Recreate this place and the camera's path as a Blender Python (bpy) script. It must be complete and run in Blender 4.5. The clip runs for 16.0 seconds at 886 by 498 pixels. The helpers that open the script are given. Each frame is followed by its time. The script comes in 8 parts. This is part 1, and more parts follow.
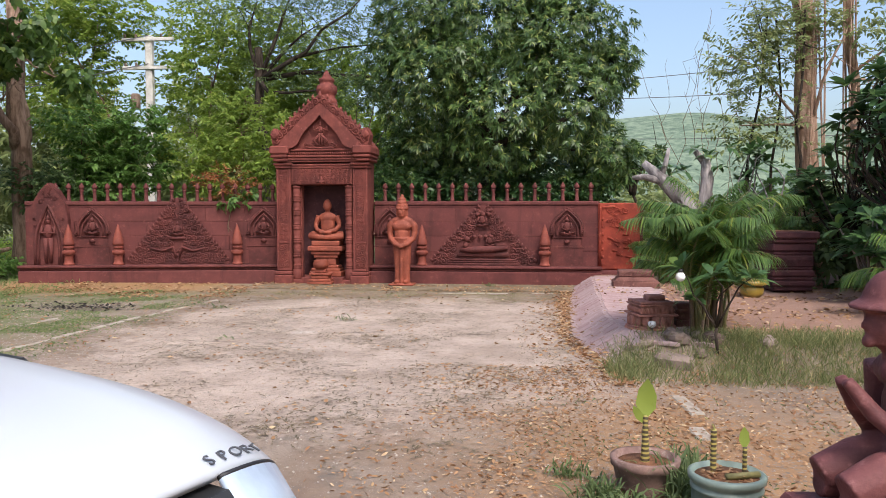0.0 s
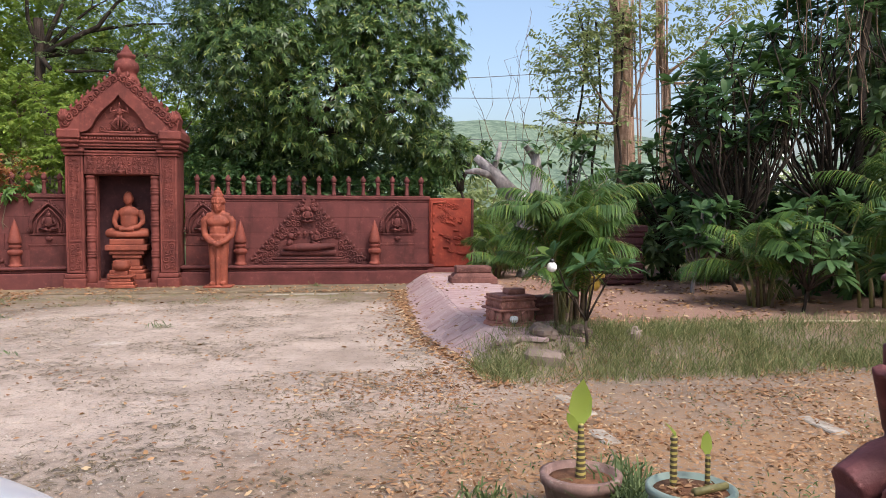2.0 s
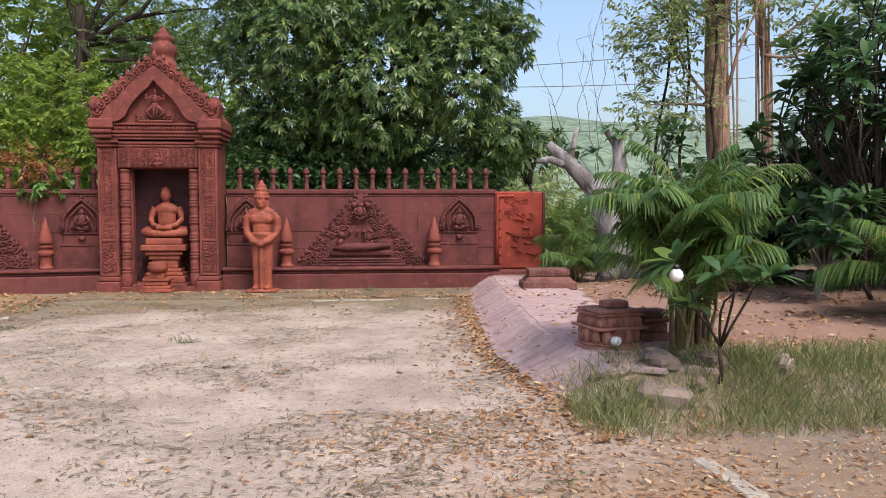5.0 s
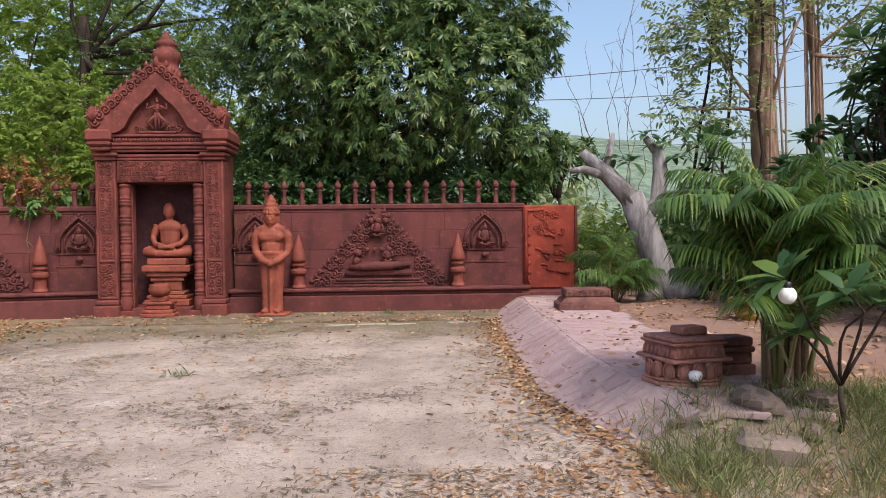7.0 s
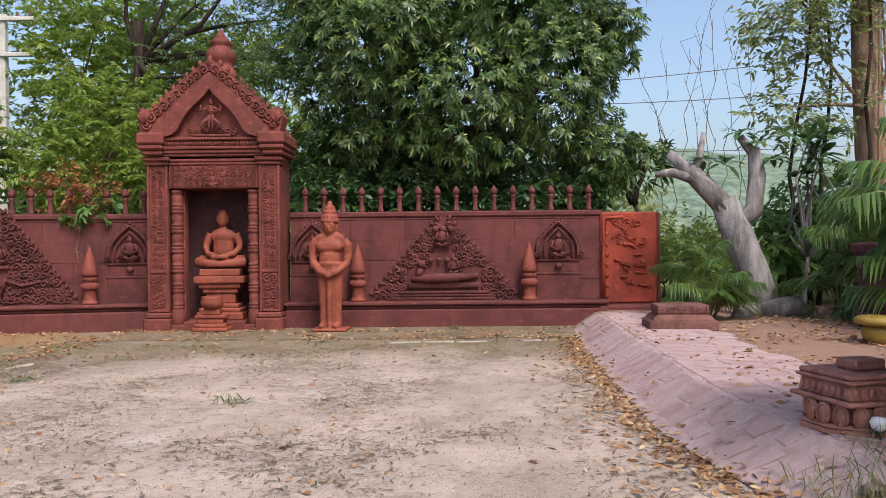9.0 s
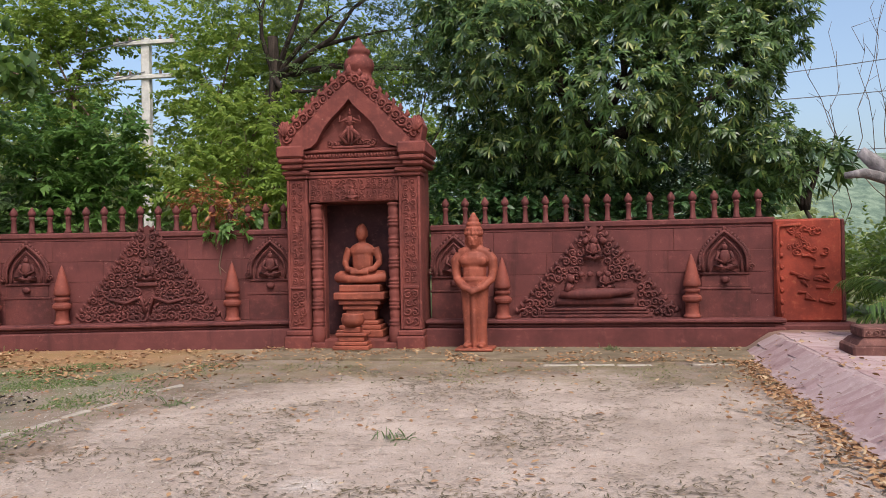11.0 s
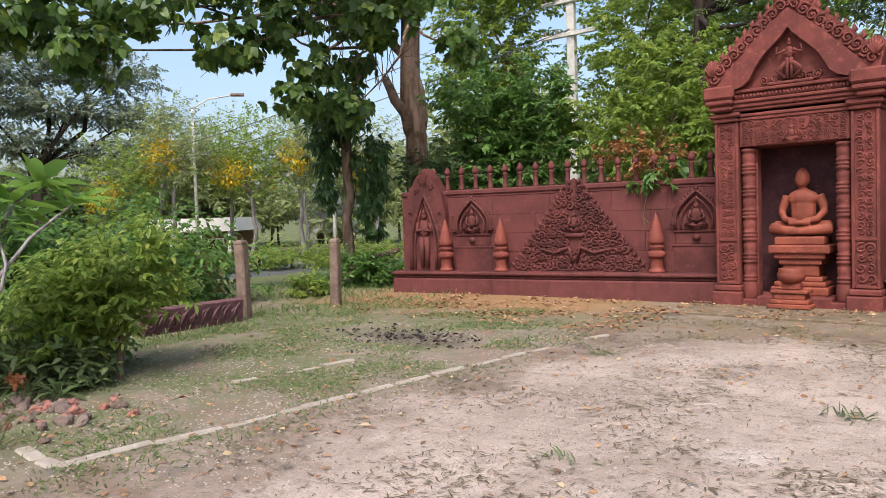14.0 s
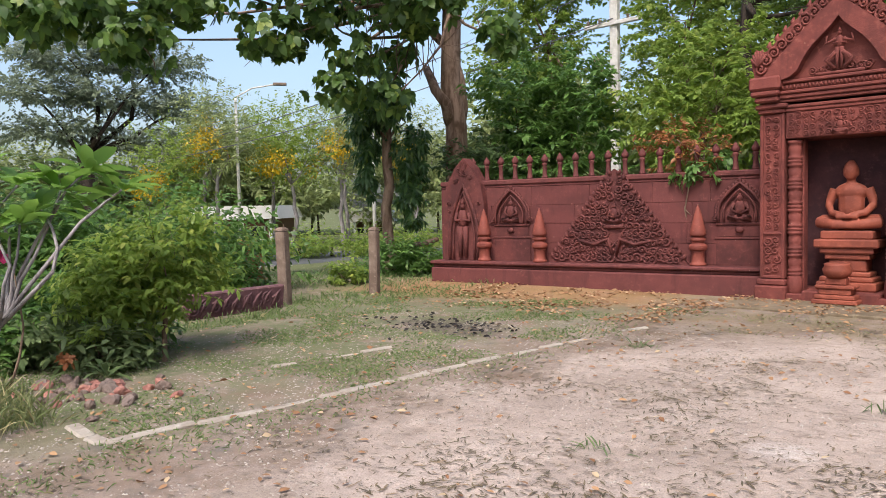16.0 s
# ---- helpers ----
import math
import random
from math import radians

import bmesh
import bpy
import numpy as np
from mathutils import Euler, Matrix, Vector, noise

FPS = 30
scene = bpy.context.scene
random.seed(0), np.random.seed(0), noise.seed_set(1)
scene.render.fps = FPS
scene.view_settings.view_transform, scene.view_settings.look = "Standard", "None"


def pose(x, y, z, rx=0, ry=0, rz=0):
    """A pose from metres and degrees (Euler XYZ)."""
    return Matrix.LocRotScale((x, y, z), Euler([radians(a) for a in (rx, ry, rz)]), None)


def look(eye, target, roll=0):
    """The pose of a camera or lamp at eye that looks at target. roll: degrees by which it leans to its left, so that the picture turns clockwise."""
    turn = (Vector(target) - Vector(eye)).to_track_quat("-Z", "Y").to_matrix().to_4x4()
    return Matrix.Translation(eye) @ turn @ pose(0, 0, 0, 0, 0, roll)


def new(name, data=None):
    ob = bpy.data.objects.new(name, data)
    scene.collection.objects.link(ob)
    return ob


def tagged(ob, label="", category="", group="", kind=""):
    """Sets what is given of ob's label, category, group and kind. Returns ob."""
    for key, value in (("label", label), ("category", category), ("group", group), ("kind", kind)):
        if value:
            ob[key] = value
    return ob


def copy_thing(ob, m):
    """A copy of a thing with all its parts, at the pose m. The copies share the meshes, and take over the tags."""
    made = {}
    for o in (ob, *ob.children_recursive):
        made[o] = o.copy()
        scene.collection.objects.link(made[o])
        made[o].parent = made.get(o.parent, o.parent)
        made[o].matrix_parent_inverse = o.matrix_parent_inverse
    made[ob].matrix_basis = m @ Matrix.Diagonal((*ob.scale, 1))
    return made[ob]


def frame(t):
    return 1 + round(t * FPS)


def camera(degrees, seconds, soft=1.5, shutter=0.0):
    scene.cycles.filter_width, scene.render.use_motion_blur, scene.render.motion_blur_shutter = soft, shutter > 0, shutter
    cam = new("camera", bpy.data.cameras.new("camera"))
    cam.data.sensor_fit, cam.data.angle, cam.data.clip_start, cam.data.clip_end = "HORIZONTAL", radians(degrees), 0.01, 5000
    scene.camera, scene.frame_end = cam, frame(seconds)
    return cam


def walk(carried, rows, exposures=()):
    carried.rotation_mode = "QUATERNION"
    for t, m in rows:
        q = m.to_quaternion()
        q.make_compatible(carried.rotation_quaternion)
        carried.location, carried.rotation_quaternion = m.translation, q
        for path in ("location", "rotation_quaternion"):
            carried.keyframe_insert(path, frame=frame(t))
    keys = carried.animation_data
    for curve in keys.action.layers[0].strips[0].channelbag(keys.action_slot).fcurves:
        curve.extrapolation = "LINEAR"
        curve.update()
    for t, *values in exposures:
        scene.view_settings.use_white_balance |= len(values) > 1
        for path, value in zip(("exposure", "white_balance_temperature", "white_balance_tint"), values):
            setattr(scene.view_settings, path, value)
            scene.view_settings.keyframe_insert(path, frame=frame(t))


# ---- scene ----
cam = camera(60.7, 16.0, 0.85)
PATH = [
    (0, (0.053, -0.41, 1.692), (-0.163, 1.576, 1.59), 0.0),
    (0.5, (-0.107, -0.276, 1.665), (-0.308, 1.709, 1.532), 0.0),
    (1, (-0.243, -0.013, 1.593), (-0.392, 1.978, 1.477), 0.0),
    (1.5, (-0.375, 0.223, 1.551), (-0.353, 2.22, 1.452), 0.2),
    (2, (-0.464, 0.536, 1.52), (-0.167, 2.512, 1.427), 0.2),
    (2.5, (-0.449, 0.803, 1.486), (-0.081, 2.766, 1.386), 0.2),
    (3, (-0.394, 1.084, 1.513), (-0.008, 3.044, 1.417), 0.2),
    (3.5, (-0.449, 1.371, 1.477), (-0.08, 3.336, 1.432), 0.4),
    (4, (-0.473, 1.656, 1.463), (-0.202, 3.635, 1.377), 0.4),
    (4.5, (-0.406, 1.974, 1.474), (-0.223, 3.963, 1.376), 0.3),
    (7, (-0.503, 3.406, 1.387), (-0.393, 5.402, 1.343), -0.6),
    (7.5, (-0.573, 3.661, 1.369), (-0.458, 5.658, 1.366), -0.7),
    (8, (-0.607, 3.941, 1.383), (-0.521, 5.939, 1.362), -0.7),
    (8.5, (-0.686, 4.185, 1.374), (-0.663, 6.184, 1.355), -0.6),
    (11, (-1.35, 5.129, 1.459), (-1.666, 7.104, 1.47), -1.1),
    (11.5, (-1.409, 5.288, 1.476), (-2.023, 7.191, 1.517), -0.9),
    (12, (-1.433, 5.328, 1.48), (-2.241, 7.157, 1.498), -1.0),
    (12.5, (-1.463, 5.329, 1.468), (-2.372, 7.11, 1.45), -1.1),
    (13, (-1.482, 5.336, 1.468), (-2.491, 7.061, 1.388), -1.4),
    (13.5, (-1.498, 5.331, 1.465), (-2.689, 6.935, 1.378), -1.7),
    (14, (-1.497, 5.342, 1.463), (-2.789, 6.867, 1.372), -1.9),
    (14.5, (-1.496, 5.338, 1.464), (-2.852, 6.804, 1.365), -2.1),
    (15, (-1.494, 5.33, 1.462), (-2.86, 6.787, 1.35), -1.8),
    (15.5, (-1.484, 5.325, 1.456), (-2.847, 6.784, 1.346), -1.4),
    (16, (-1.476, 5.324, 1.455), (-2.844, 6.78, 1.341), -1.3),
]
walk(cam, [(t, look(eye, target, roll)) for t, eye, target, roll in PATH], [(0, 0.84, 6400, 10), (4.5, 0.88, 6400, 10), (7, 0.72, 6400, 10), (8.7, 0.74, 6400, 10), (11.4, 0.66, 6400, 10), (12.5, 0.84, 6400, 10), (16, 0.92, 6400, 10)])

# ---- world, sun, exposure ----
SUN_AZ, SUN_EL = radians(154), radians(52)
world = bpy.data.worlds.new("world")
scene.world = world
world.use_nodes = True
wn = world.node_tree
sky = wn.nodes.new("ShaderNodeTexSky")
sky.sky_type, sky.sun_disc = "NISHITA", False
sky.sun_elevation, sky.sun_rotation = SUN_EL, SUN_AZ
sky.air_density, sky.dust_density, sky.ozone_density = 1.0, 4.5, 1.0
wn.links.new(sky.outputs[0], wn.nodes["Background"].inputs[0])
wn.nodes["Background"].inputs[1].default_value = 0.15
sun_data = bpy.data.lights.new("sun", "SUN")
sun_data.energy, sun_data.angle, sun_data.color = 1.5, radians(14), (1.0, 0.96, 0.91)
sun = new("sun", sun_data)
sun.matrix_world = look((math.sin(SUN_AZ) * 30 * math.cos(SUN_EL), math.cos(SUN_AZ) * 30 * math.cos(SUN_EL), 30 * math.sin(SUN_EL)), (0, 0, 0))


# ---- materials ----
class Nodes:
    """A small node writer: values are sockets or numbers."""

    def __init__(self, name, world=False):
        self.mat = bpy.data.materials.new(name)
        self.mat.use_nodes = True
        self.t = self.mat.node_tree
        self.bsdf = self.t.nodes["Principled BSDF"]
        self.pos = self.t.nodes.new("ShaderNodeTexCoord").outputs["Object"]
        if world:
            self.pos = self.t.nodes.new("ShaderNodeNewGeometry").outputs["Position"]

    def put(self, socket, value):
        if isinstance(value, bpy.types.NodeSocket):
            self.t.links.new(value, socket)
        else:
            socket.default_value = value

    def math(self, op, a, b=0.0, c=0.0):
        n = self.t.nodes.new("ShaderNodeMath")
        n.operation = op
        for s, v in zip(n.inputs, (a, b, c)):
            self.put(s, v)
        return n.outputs[0]

    def noise(self, scale, detail=4.0, rough=0.6, vector=None, distort=0.0):
        n = self.t.nodes.new("ShaderNodeTexNoise")
        self.put(n.inputs["Vector"], vector or self.pos)
        n.inputs["Scale"].default_value, n.inputs["Detail"].default_value = scale, detail
        n.inputs["Roughness"].default_value, n.inputs["Distortion"].default_value = rough, distort
        return n.outputs["Fac"]

    def stretch(self, x, y, z):
        n = self.t.nodes.new("ShaderNodeMapping")
        self.put(n.inputs["Vector"], self.pos)
        n.inputs["Scale"].default_value = (x, y, z)
        return n.outputs[0]

    def cells(self, scale, vector=None, out="Distance"):
        n = self.t.nodes.new("ShaderNodeTexVoronoi")
        self.put(n.inputs["Vector"], vector or self.pos)
        n.inputs["Scale"].default_value = scale
        return n.outputs[out]

    def steps(self, value, low, high, a=0.0, b=1.0):
        n = self.t.nodes.new("ShaderNodeMapRange")
        n.interpolation_type = "SMOOTHSTEP"
        for s, v in zip(n.inputs, (value, low, high, a, b)):
            self.put(s, v)
        return n.outputs[0]

    def mix(self, f, a, b, blend="MIX"):
        n = self.t.nodes.new("ShaderNodeMix")
        n.data_type, n.blend_type = "RGBA", blend
        for s, v in ((n.inputs[0], f), (n.inputs[6], a), (n.inputs[7], b)):
            self.put(s, (*v, 1.0) if isinstance(v, tuple) and len(v) == 3 else v)
        return n.outputs[2]

    def axes(self):
        n = self.t.nodes.new("ShaderNodeSeparateXYZ")
        self.put(n.inputs[0], self.pos)
        return n.outputs

    def random(self, island=False):
        if island:
            return self.t.nodes.new("ShaderNodeNewGeometry").outputs["Random Per Island"]
        return self.t.nodes.new("ShaderNodeObjectInfo").outputs["Random"]

    def bump(self, height, distance=0.01, strength=0.6):
        n = self.t.nodes.new("ShaderNodeBump")
        self.put(n.inputs["Height"], height)
        n.inputs["Distance"].default_value, n.inputs["Strength"].default_value = distance, strength
        self.put(self.bsdf.inputs["Normal"], n.outputs[0])

    def done(self, colour, rough=0.8, metal=0.0, spec=0.5):
        self.put(self.bsdf.inputs["Base Color"], (*colour, 1.0) if isinstance(colour, tuple) else colour)
        self.put(self.bsdf.inputs["Roughness"], rough)
        self.bsdf.inputs["Metallic"].default_value = metal
        self.bsdf.inputs["Specular IOR Level"].default_value = spec
        return self.mat


def stone(name, dark, main, light, scale=3.0, grain=60.0, relief=0.006, rough=0.85, vary=0.0, island=False, streaks=0.0):
    """Rough stone or cast concrete: broad stains, fine grain, pits."""
    n = Nodes(name, streaks > 0)
    broad, fine = n.noise(scale, 5, 0.65), n.noise(grain, 3, 0.7)
    c = n.mix(n.steps(broad, 0.35, 0.62), dark, main)
    c = n.mix(n.steps(n.noise(scale * 4, 5, 0.7), 0.55, 0.75), c, light)
    if vary:
        c = n.mix(n.math("MULTIPLY", n.random(island), vary), c, light)
    c = n.mix(n.math("MULTIPLY", n.steps(fine, 0.3, 0.7), 0.35), c, dark)
    if streaks:
        run = n.steps(n.noise(4.5, 5, 0.65, n.stretch(1, 1, 0.14), 0.3), 0.52, 0.72)
        c = n.mix(n.math("MULTIPLY", run, streaks), c, tuple(v * 0.55 for v in dark))
        dust = n.math("MULTIPLY", n.steps(n.noise(0.9, 4, 0.6), 0.45, 0.7), n.steps(n.noise(9, 5, 0.75), 0.45, 0.7))
        c = n.mix(n.math("MULTIPLY", dust, streaks * 0.7), c, light)
        c = n.mix(n.steps(n.noise(26, 2, 0.5), 0.73, 0.78, 0.0, 0.5), c, (0.38, 0.25, 0.21))
    n.bump(n.math("ADD", n.math("MULTIPLY", fine, 0.6), n.noise(scale * 5, 4, 0.7)), relief)
    return n.done(c, rough, 0.0, 0.3)


def leaf_mat(name, a, b, c=None, gloss=0.45, glow=0.35):
    """Leaf: colour varies from leaf to leaf, and light comes through the blade."""
    n = Nodes(name)
    r = n.random(island=True)
    col = n.mix(n.steps(r, 0.1, 0.9), a, b)
    if c:
        col = n.mix(n.steps(r, 0.86, 0.95), col, c)
    col = n.mix(n.math("MULTIPLY", n.noise(1.1, 2, 0.5), 0.5), col, a)
    n.done(col, gloss, 0.0, 0.4)
    tr = n.t.nodes.new("ShaderNodeBsdfTranslucent")
    n.put(tr.inputs[0], n.mix(0.5, col, b))
    mx = n.t.nodes.new("ShaderNodeMixShader")
    mx.inputs[0].default_value = glow
    n.t.links.new(n.bsdf.outputs[0], mx.inputs[1])
    n.t.links.new(tr.outputs[0], mx.inputs[2])
    n.t.links.new(mx.outputs[0], n.t.nodes["Material Output"].inputs[0])
    return n.mat


def bark_mat(name, dark, light, scale=8.0):
    n = Nodes(name)
    v = n.stretch(1, 1, 0.18)
    f = n.noise(scale, 6, 0.7, v, 0.4)
    c = n.mix(n.steps(f, 0.35, 0.65), dark, light)
    c = n.mix(n.steps(n.noise(2.0, 3), 0.55, 0.7), c, dark)
    n.bump(n.math("ADD", f, n.noise(40, 3, 0.7)), 0.02, 0.7)
    return n.done(c, 0.9, 0.0, 0.2)


def plain(name, colour, rough=0.5, metal=0.0, scale=20.0, vary=0.15, spec=0.5):
    n = Nodes(name)
    d = tuple(v * (1 - vary) for v in colour)
    return n.done(n.mix(n.noise(scale, 4, 0.6), d, colour), rough, metal, spec)


WALL = stone("red_brown_cast_stone", (0.076, 0.0205, 0.0195), (0.126, 0.0345, 0.032), (0.185, 0.060, 0.054), 1.6, 70, 0.008, 0.8, 0.25, False, 0.5)
GATE = stone("red_carved_stone", (0.110, 0.029, 0.024), (0.185, 0.048, 0.038), (0.27, 0.085, 0.067), 2.2, 60, 0.008, 0.8, 0.0, False, 0.45)
RELIEF = stone("dark_red_carved_stone", (0.064, 0.0175, 0.0165), (0.122, 0.033, 0.029), (0.19, 0.062, 0.053), 2.5, 60, 0.008, 0.75, 0.0, False, 0.4)
TERRA = stone("orange_terracotta", (0.165, 0.042, 0.026), (0.27, 0.070, 0.041), (0.34, 0.115, 0.074), 3.0, 50, 0.004, 0.65)
BOLL = stone("orange_red_terracotta", (0.145, 0.036, 0.026), (0.225, 0.056, 0.038), (0.30, 0.095, 0.068), 3.0, 50, 0.004, 0.7)
SLAB = stone("bright_orange_red_stone", (0.17, 0.030, 0.019), (0.305, 0.050, 0.028), (0.38, 0.11, 0.06), 2.4, 50, 0.006, 0.8)
SANDSTONE = stone("pink_sandstone", (0.27, 0.165, 0.165), (0.385, 0.265, 0.262), (0.50, 0.40, 0.39), 3.0, 50, 0.010, 0.85, 0.5)
BASE_RED = stone("weathered_red_carved_base", (0.24, 0.105, 0.084), (0.40, 0.185, 0.148), (0.50, 0.28, 0.235), 4.0, 50, 0.006, 0.85)
STRIP = stone("mossy_worn_concrete", (0.125, 0.095, 0.060), (0.205, 0.158, 0.108), (0.29, 0.235, 0.17), 2.2, 60, 0.008, 0.95)
PLINTH_RED = stone("dull_red_carved_stone", (0.10, 0.042, 0.036), (0.185, 0.082, 0.068), (0.28, 0.15, 0.125), 4.0, 50, 0.006, 0.85)
FRIEZE = stone("dull_purple_carved_stone", (0.085, 0.040, 0.045), (0.155, 0.075, 0.080), (0.23, 0.125, 0.125), 3.0, 50, 0.005, 0.8)
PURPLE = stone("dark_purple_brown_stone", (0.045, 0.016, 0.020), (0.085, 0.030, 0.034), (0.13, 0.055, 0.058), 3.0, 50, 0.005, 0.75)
KNEEL = stone("red_brown_painted_statue", (0.10, 0.034, 0.036), (0.165, 0.058, 0.058), (0.26, 0.115, 0.11), 5.0, 60, 0.006, 0.65)
CONCRETE = stone("pale_worn_concrete", (0.26, 0.215, 0.175), (0.37, 0.33, 0.28), (0.50, 0.46, 0.41), 5.0, 60, 0.005, 0.9)
GREYCON = stone("grey_brown_concrete", (0.12, 0.082, 0.062), (0.20, 0.145, 0.112), (0.28, 0.215, 0.175), 5.0, 60, 0.005, 0.9)
ROCK = stone("grey_brown_rock", (0.10, 0.068, 0.055), (0.20, 0.143, 0.118), (0.33, 0.27, 0.24), 5.0, 40, 0.012, 0.9, 0.5)
POLE = stone("pale_pole_concrete", (0.42, 0.40, 0.37), (0.56, 0.54, 0.51), (0.66, 0.65, 0.63), 4.0, 40, 0.004, 0.85)
BARK_DARK = bark_mat("dark_bark", (0.025, 0.018, 0.014), (0.07, 0.052, 0.042))
BARK_TEAK = bark_mat("pale_brown_bark", (0.11, 0.068, 0.045), (0.29, 0.20, 0.15))
BARK_TALL = bark_mat("tan_fibrous_bark", (0.22, 0.13, 0.09), (0.42, 0.29, 0.22), 10)
BARK_GREY = bark_mat("grey_dead_wood", (0.13, 0.115, 0.115), (0.33, 0.30, 0.30), 7)
TWIG = bark_mat("brown_twig", (0.09, 0.06, 0.04), (0.20, 0.14, 0.10))
MANGO_LEAF = leaf_mat("mango_leaf", (0.035, 0.075, 0.022), (0.125, 0.200, 0.050), (0.33, 0.37, 0.10), 0.36, 0.28)
DARK_LEAF = leaf_mat("dark_feather_leaf", (0.060, 0.105, 0.040), (0.135, 0.195, 0.070), None, 0.5, 0.45)
FEATHER_LEAF = leaf_mat("feathery_leaf", (0.085, 0.135, 0.050), (0.185, 0.25, 0.090), None, 0.5, 0.45)
LIGHT_LEAF = leaf_mat("light_green_leaf", (0.145, 0.23, 0.040), (0.30, 0.385, 0.075), (0.40, 0.42, 0.10), 0.5, 0.55)
SHRUB_LEAF = leaf_mat("shrub_leaf", (0.075, 0.155, 0.036), (0.165, 0.285, 0.065), None, 0.45, 0.45)
TEAK_LEAF = leaf_mat("broad_leaf", (0.050, 0.100, 0.026), (0.150, 0.245, 0.052), (0.32, 0.40, 0.08), 0.45, 0.45)
PLUM_LEAF = leaf_mat("plumeria_leaf", (0.045, 0.100, 0.038), (0.095, 0.175, 0.056), (0.17, 0.25, 0.05), 0.38)
PLUM_LIGHT = leaf_mat("young_plumeria_leaf", (0.14, 0.27, 0.05), (0.26, 0.41, 0.085), None, 0.4, 0.5)
PALM_LEAF = leaf_mat("palm_frond", (0.052, 0.108, 0.027), (0.13, 0.215, 0.046), (0.30, 0.32, 0.05), 0.4, 0.4)
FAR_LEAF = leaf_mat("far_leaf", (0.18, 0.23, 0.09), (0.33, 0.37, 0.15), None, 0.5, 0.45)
# distance haze is painted into this leaf colour, paler and greyer
HAZY_RAIN_LEAF = leaf_mat("hazy_rain_tree_leaf", (0.17, 0.21, 0.15), (0.28, 0.325, 0.215), None, 0.5, 0.45)
FLOWER_Y = leaf_mat("yellow_blossom", (0.50, 0.33, 0.01), (0.66, 0.47, 0.03))
RED_LEAF = leaf_mat("rusty_leaf", (0.25, 0.085, 0.03), (0.36, 0.16, 0.06))
DRY_LEAF = leaf_mat("dry_fallen_leaf", (0.22, 0.105, 0.050), (0.42, 0.255, 0.13), (0.55, 0.43, 0.27), 0.8, 0.1)
POD_LEAF = leaf_mat("brown_green_fallen_leaf", (0.095, 0.075, 0.044), (0.19, 0.145, 0.085), (0.30, 0.21, 0.13), 0.8, 0.1)
GRASS = leaf_mat("grass_blade", (0.095, 0.150, 0.045), (0.185, 0.245, 0.085), (0.38, 0.31, 0.16), 0.7, 0.3)
DRY_GRASS = leaf_mat("dry_grass_blade", (0.115, 0.145, 0.052), (0.235, 0.245, 0.10), (0.46, 0.37, 0.20), 0.7, 0.3)
TUFT = leaf_mat("weed_leaf", (0.085, 0.125, 0.045), (0.16, 0.21, 0.080), None, 0.6, 0.35)
PINK = leaf_mat("pink_petal", (0.55, 0.03, 0.16), (0.70, 0.08, 0.25))
ANTHURIUM = leaf_mat("yellow_green_leaf", (0.25, 0.33, 0.055), (0.37, 0.44, 0.10), None, 0.4, 0.45)
WHITE_PAINT = plain("white_car_paint", (0.50, 0.53, 0.58), 0.22, 0.0, 3, 0.03)
CHROME = plain("dark_grey_letter", (0.10, 0.10, 0.11), 0.35, 0.4)
GLASS_DARK = plain("dark_car_glass", (0.02, 0.024, 0.03), 0.08, 0.0, 3, 0.1)
BLACK = plain("black_trim", (0.02, 0.02, 0.022), 0.5)
LAMP_LENS = plain("headlamp_lens", (0.50, 0.60, 0.74), 0.2, 0.0, 8, 0.3)
RUBBER = plain("tyre_rubber", (0.025, 0.025, 0.025), 0.9)
GLAZE = plain("pale_green_glaze", (0.25, 0.32, 0.28), 0.35, 0.0, 12, 0.45)
CLAY = stone("mossy_clay_pot", (0.16, 0.10, 0.085), (0.27, 0.165, 0.14), (0.34, 0.30, 0.26), 8, 60, 0.003, 0.85)
SOIL = stone("brown_soil", (0.12, 0.055, 0.028), (0.22, 0.10, 0.05), (0.32, 0.18, 0.09), 20, 80, 0.01, 0.95)
GLOBE = plain("white_globe", (0.72, 0.72, 0.74), 0.25, 0.0, 5, 0.03)
YELLOW = plain("yellow_pot_glaze", (0.34, 0.23, 0.04), 0.35, 0.0, 14, 0.4)
WHITE_WALL = plain("white_render", (0.72, 0.72, 0.70), 0.8, 0.0, 3, 0.12)
ROOF_SHEET = plain("pale_roof_sheet", (0.60, 0.58, 0.56), 0.5, 0.1, 2, 0.2)
BROWN_WALL = plain("brown_wall_board", (0.22, 0.12, 0.08), 0.8, 0.0, 3, 0.3)
WIRE = plain("grey_cable", (0.10, 0.10, 0.11), 0.6)
ASH = plain("charred_leaf", (0.035, 0.028, 0.026), 0.95, 0.0, 9, 0.5)
n = Nodes("banded_stem")
_, _, up = n.axes()
ring = n.steps(n.math("SINE", n.math("ADD", n.math("MULTIPLY", up, 230.0), n.math("MULTIPLY", n.noise(20, 2), 2.0))), -0.1, 0.4)
BANDED = n.done(n.mix(ring, (0.075, 0.055, 0.030), (0.36, 0.30, 0.085)), 0.55)
STEM = plain("ringed_green_stem", (0.24, 0.21, 0.075), 0.5, 0.0, 45, 0.6)


# ---- builders ----
def unit(v):
    v = np.asarray(v, float)
    return v / np.maximum(np.linalg.norm(v, axis=-1, keepdims=True), 1e-9)


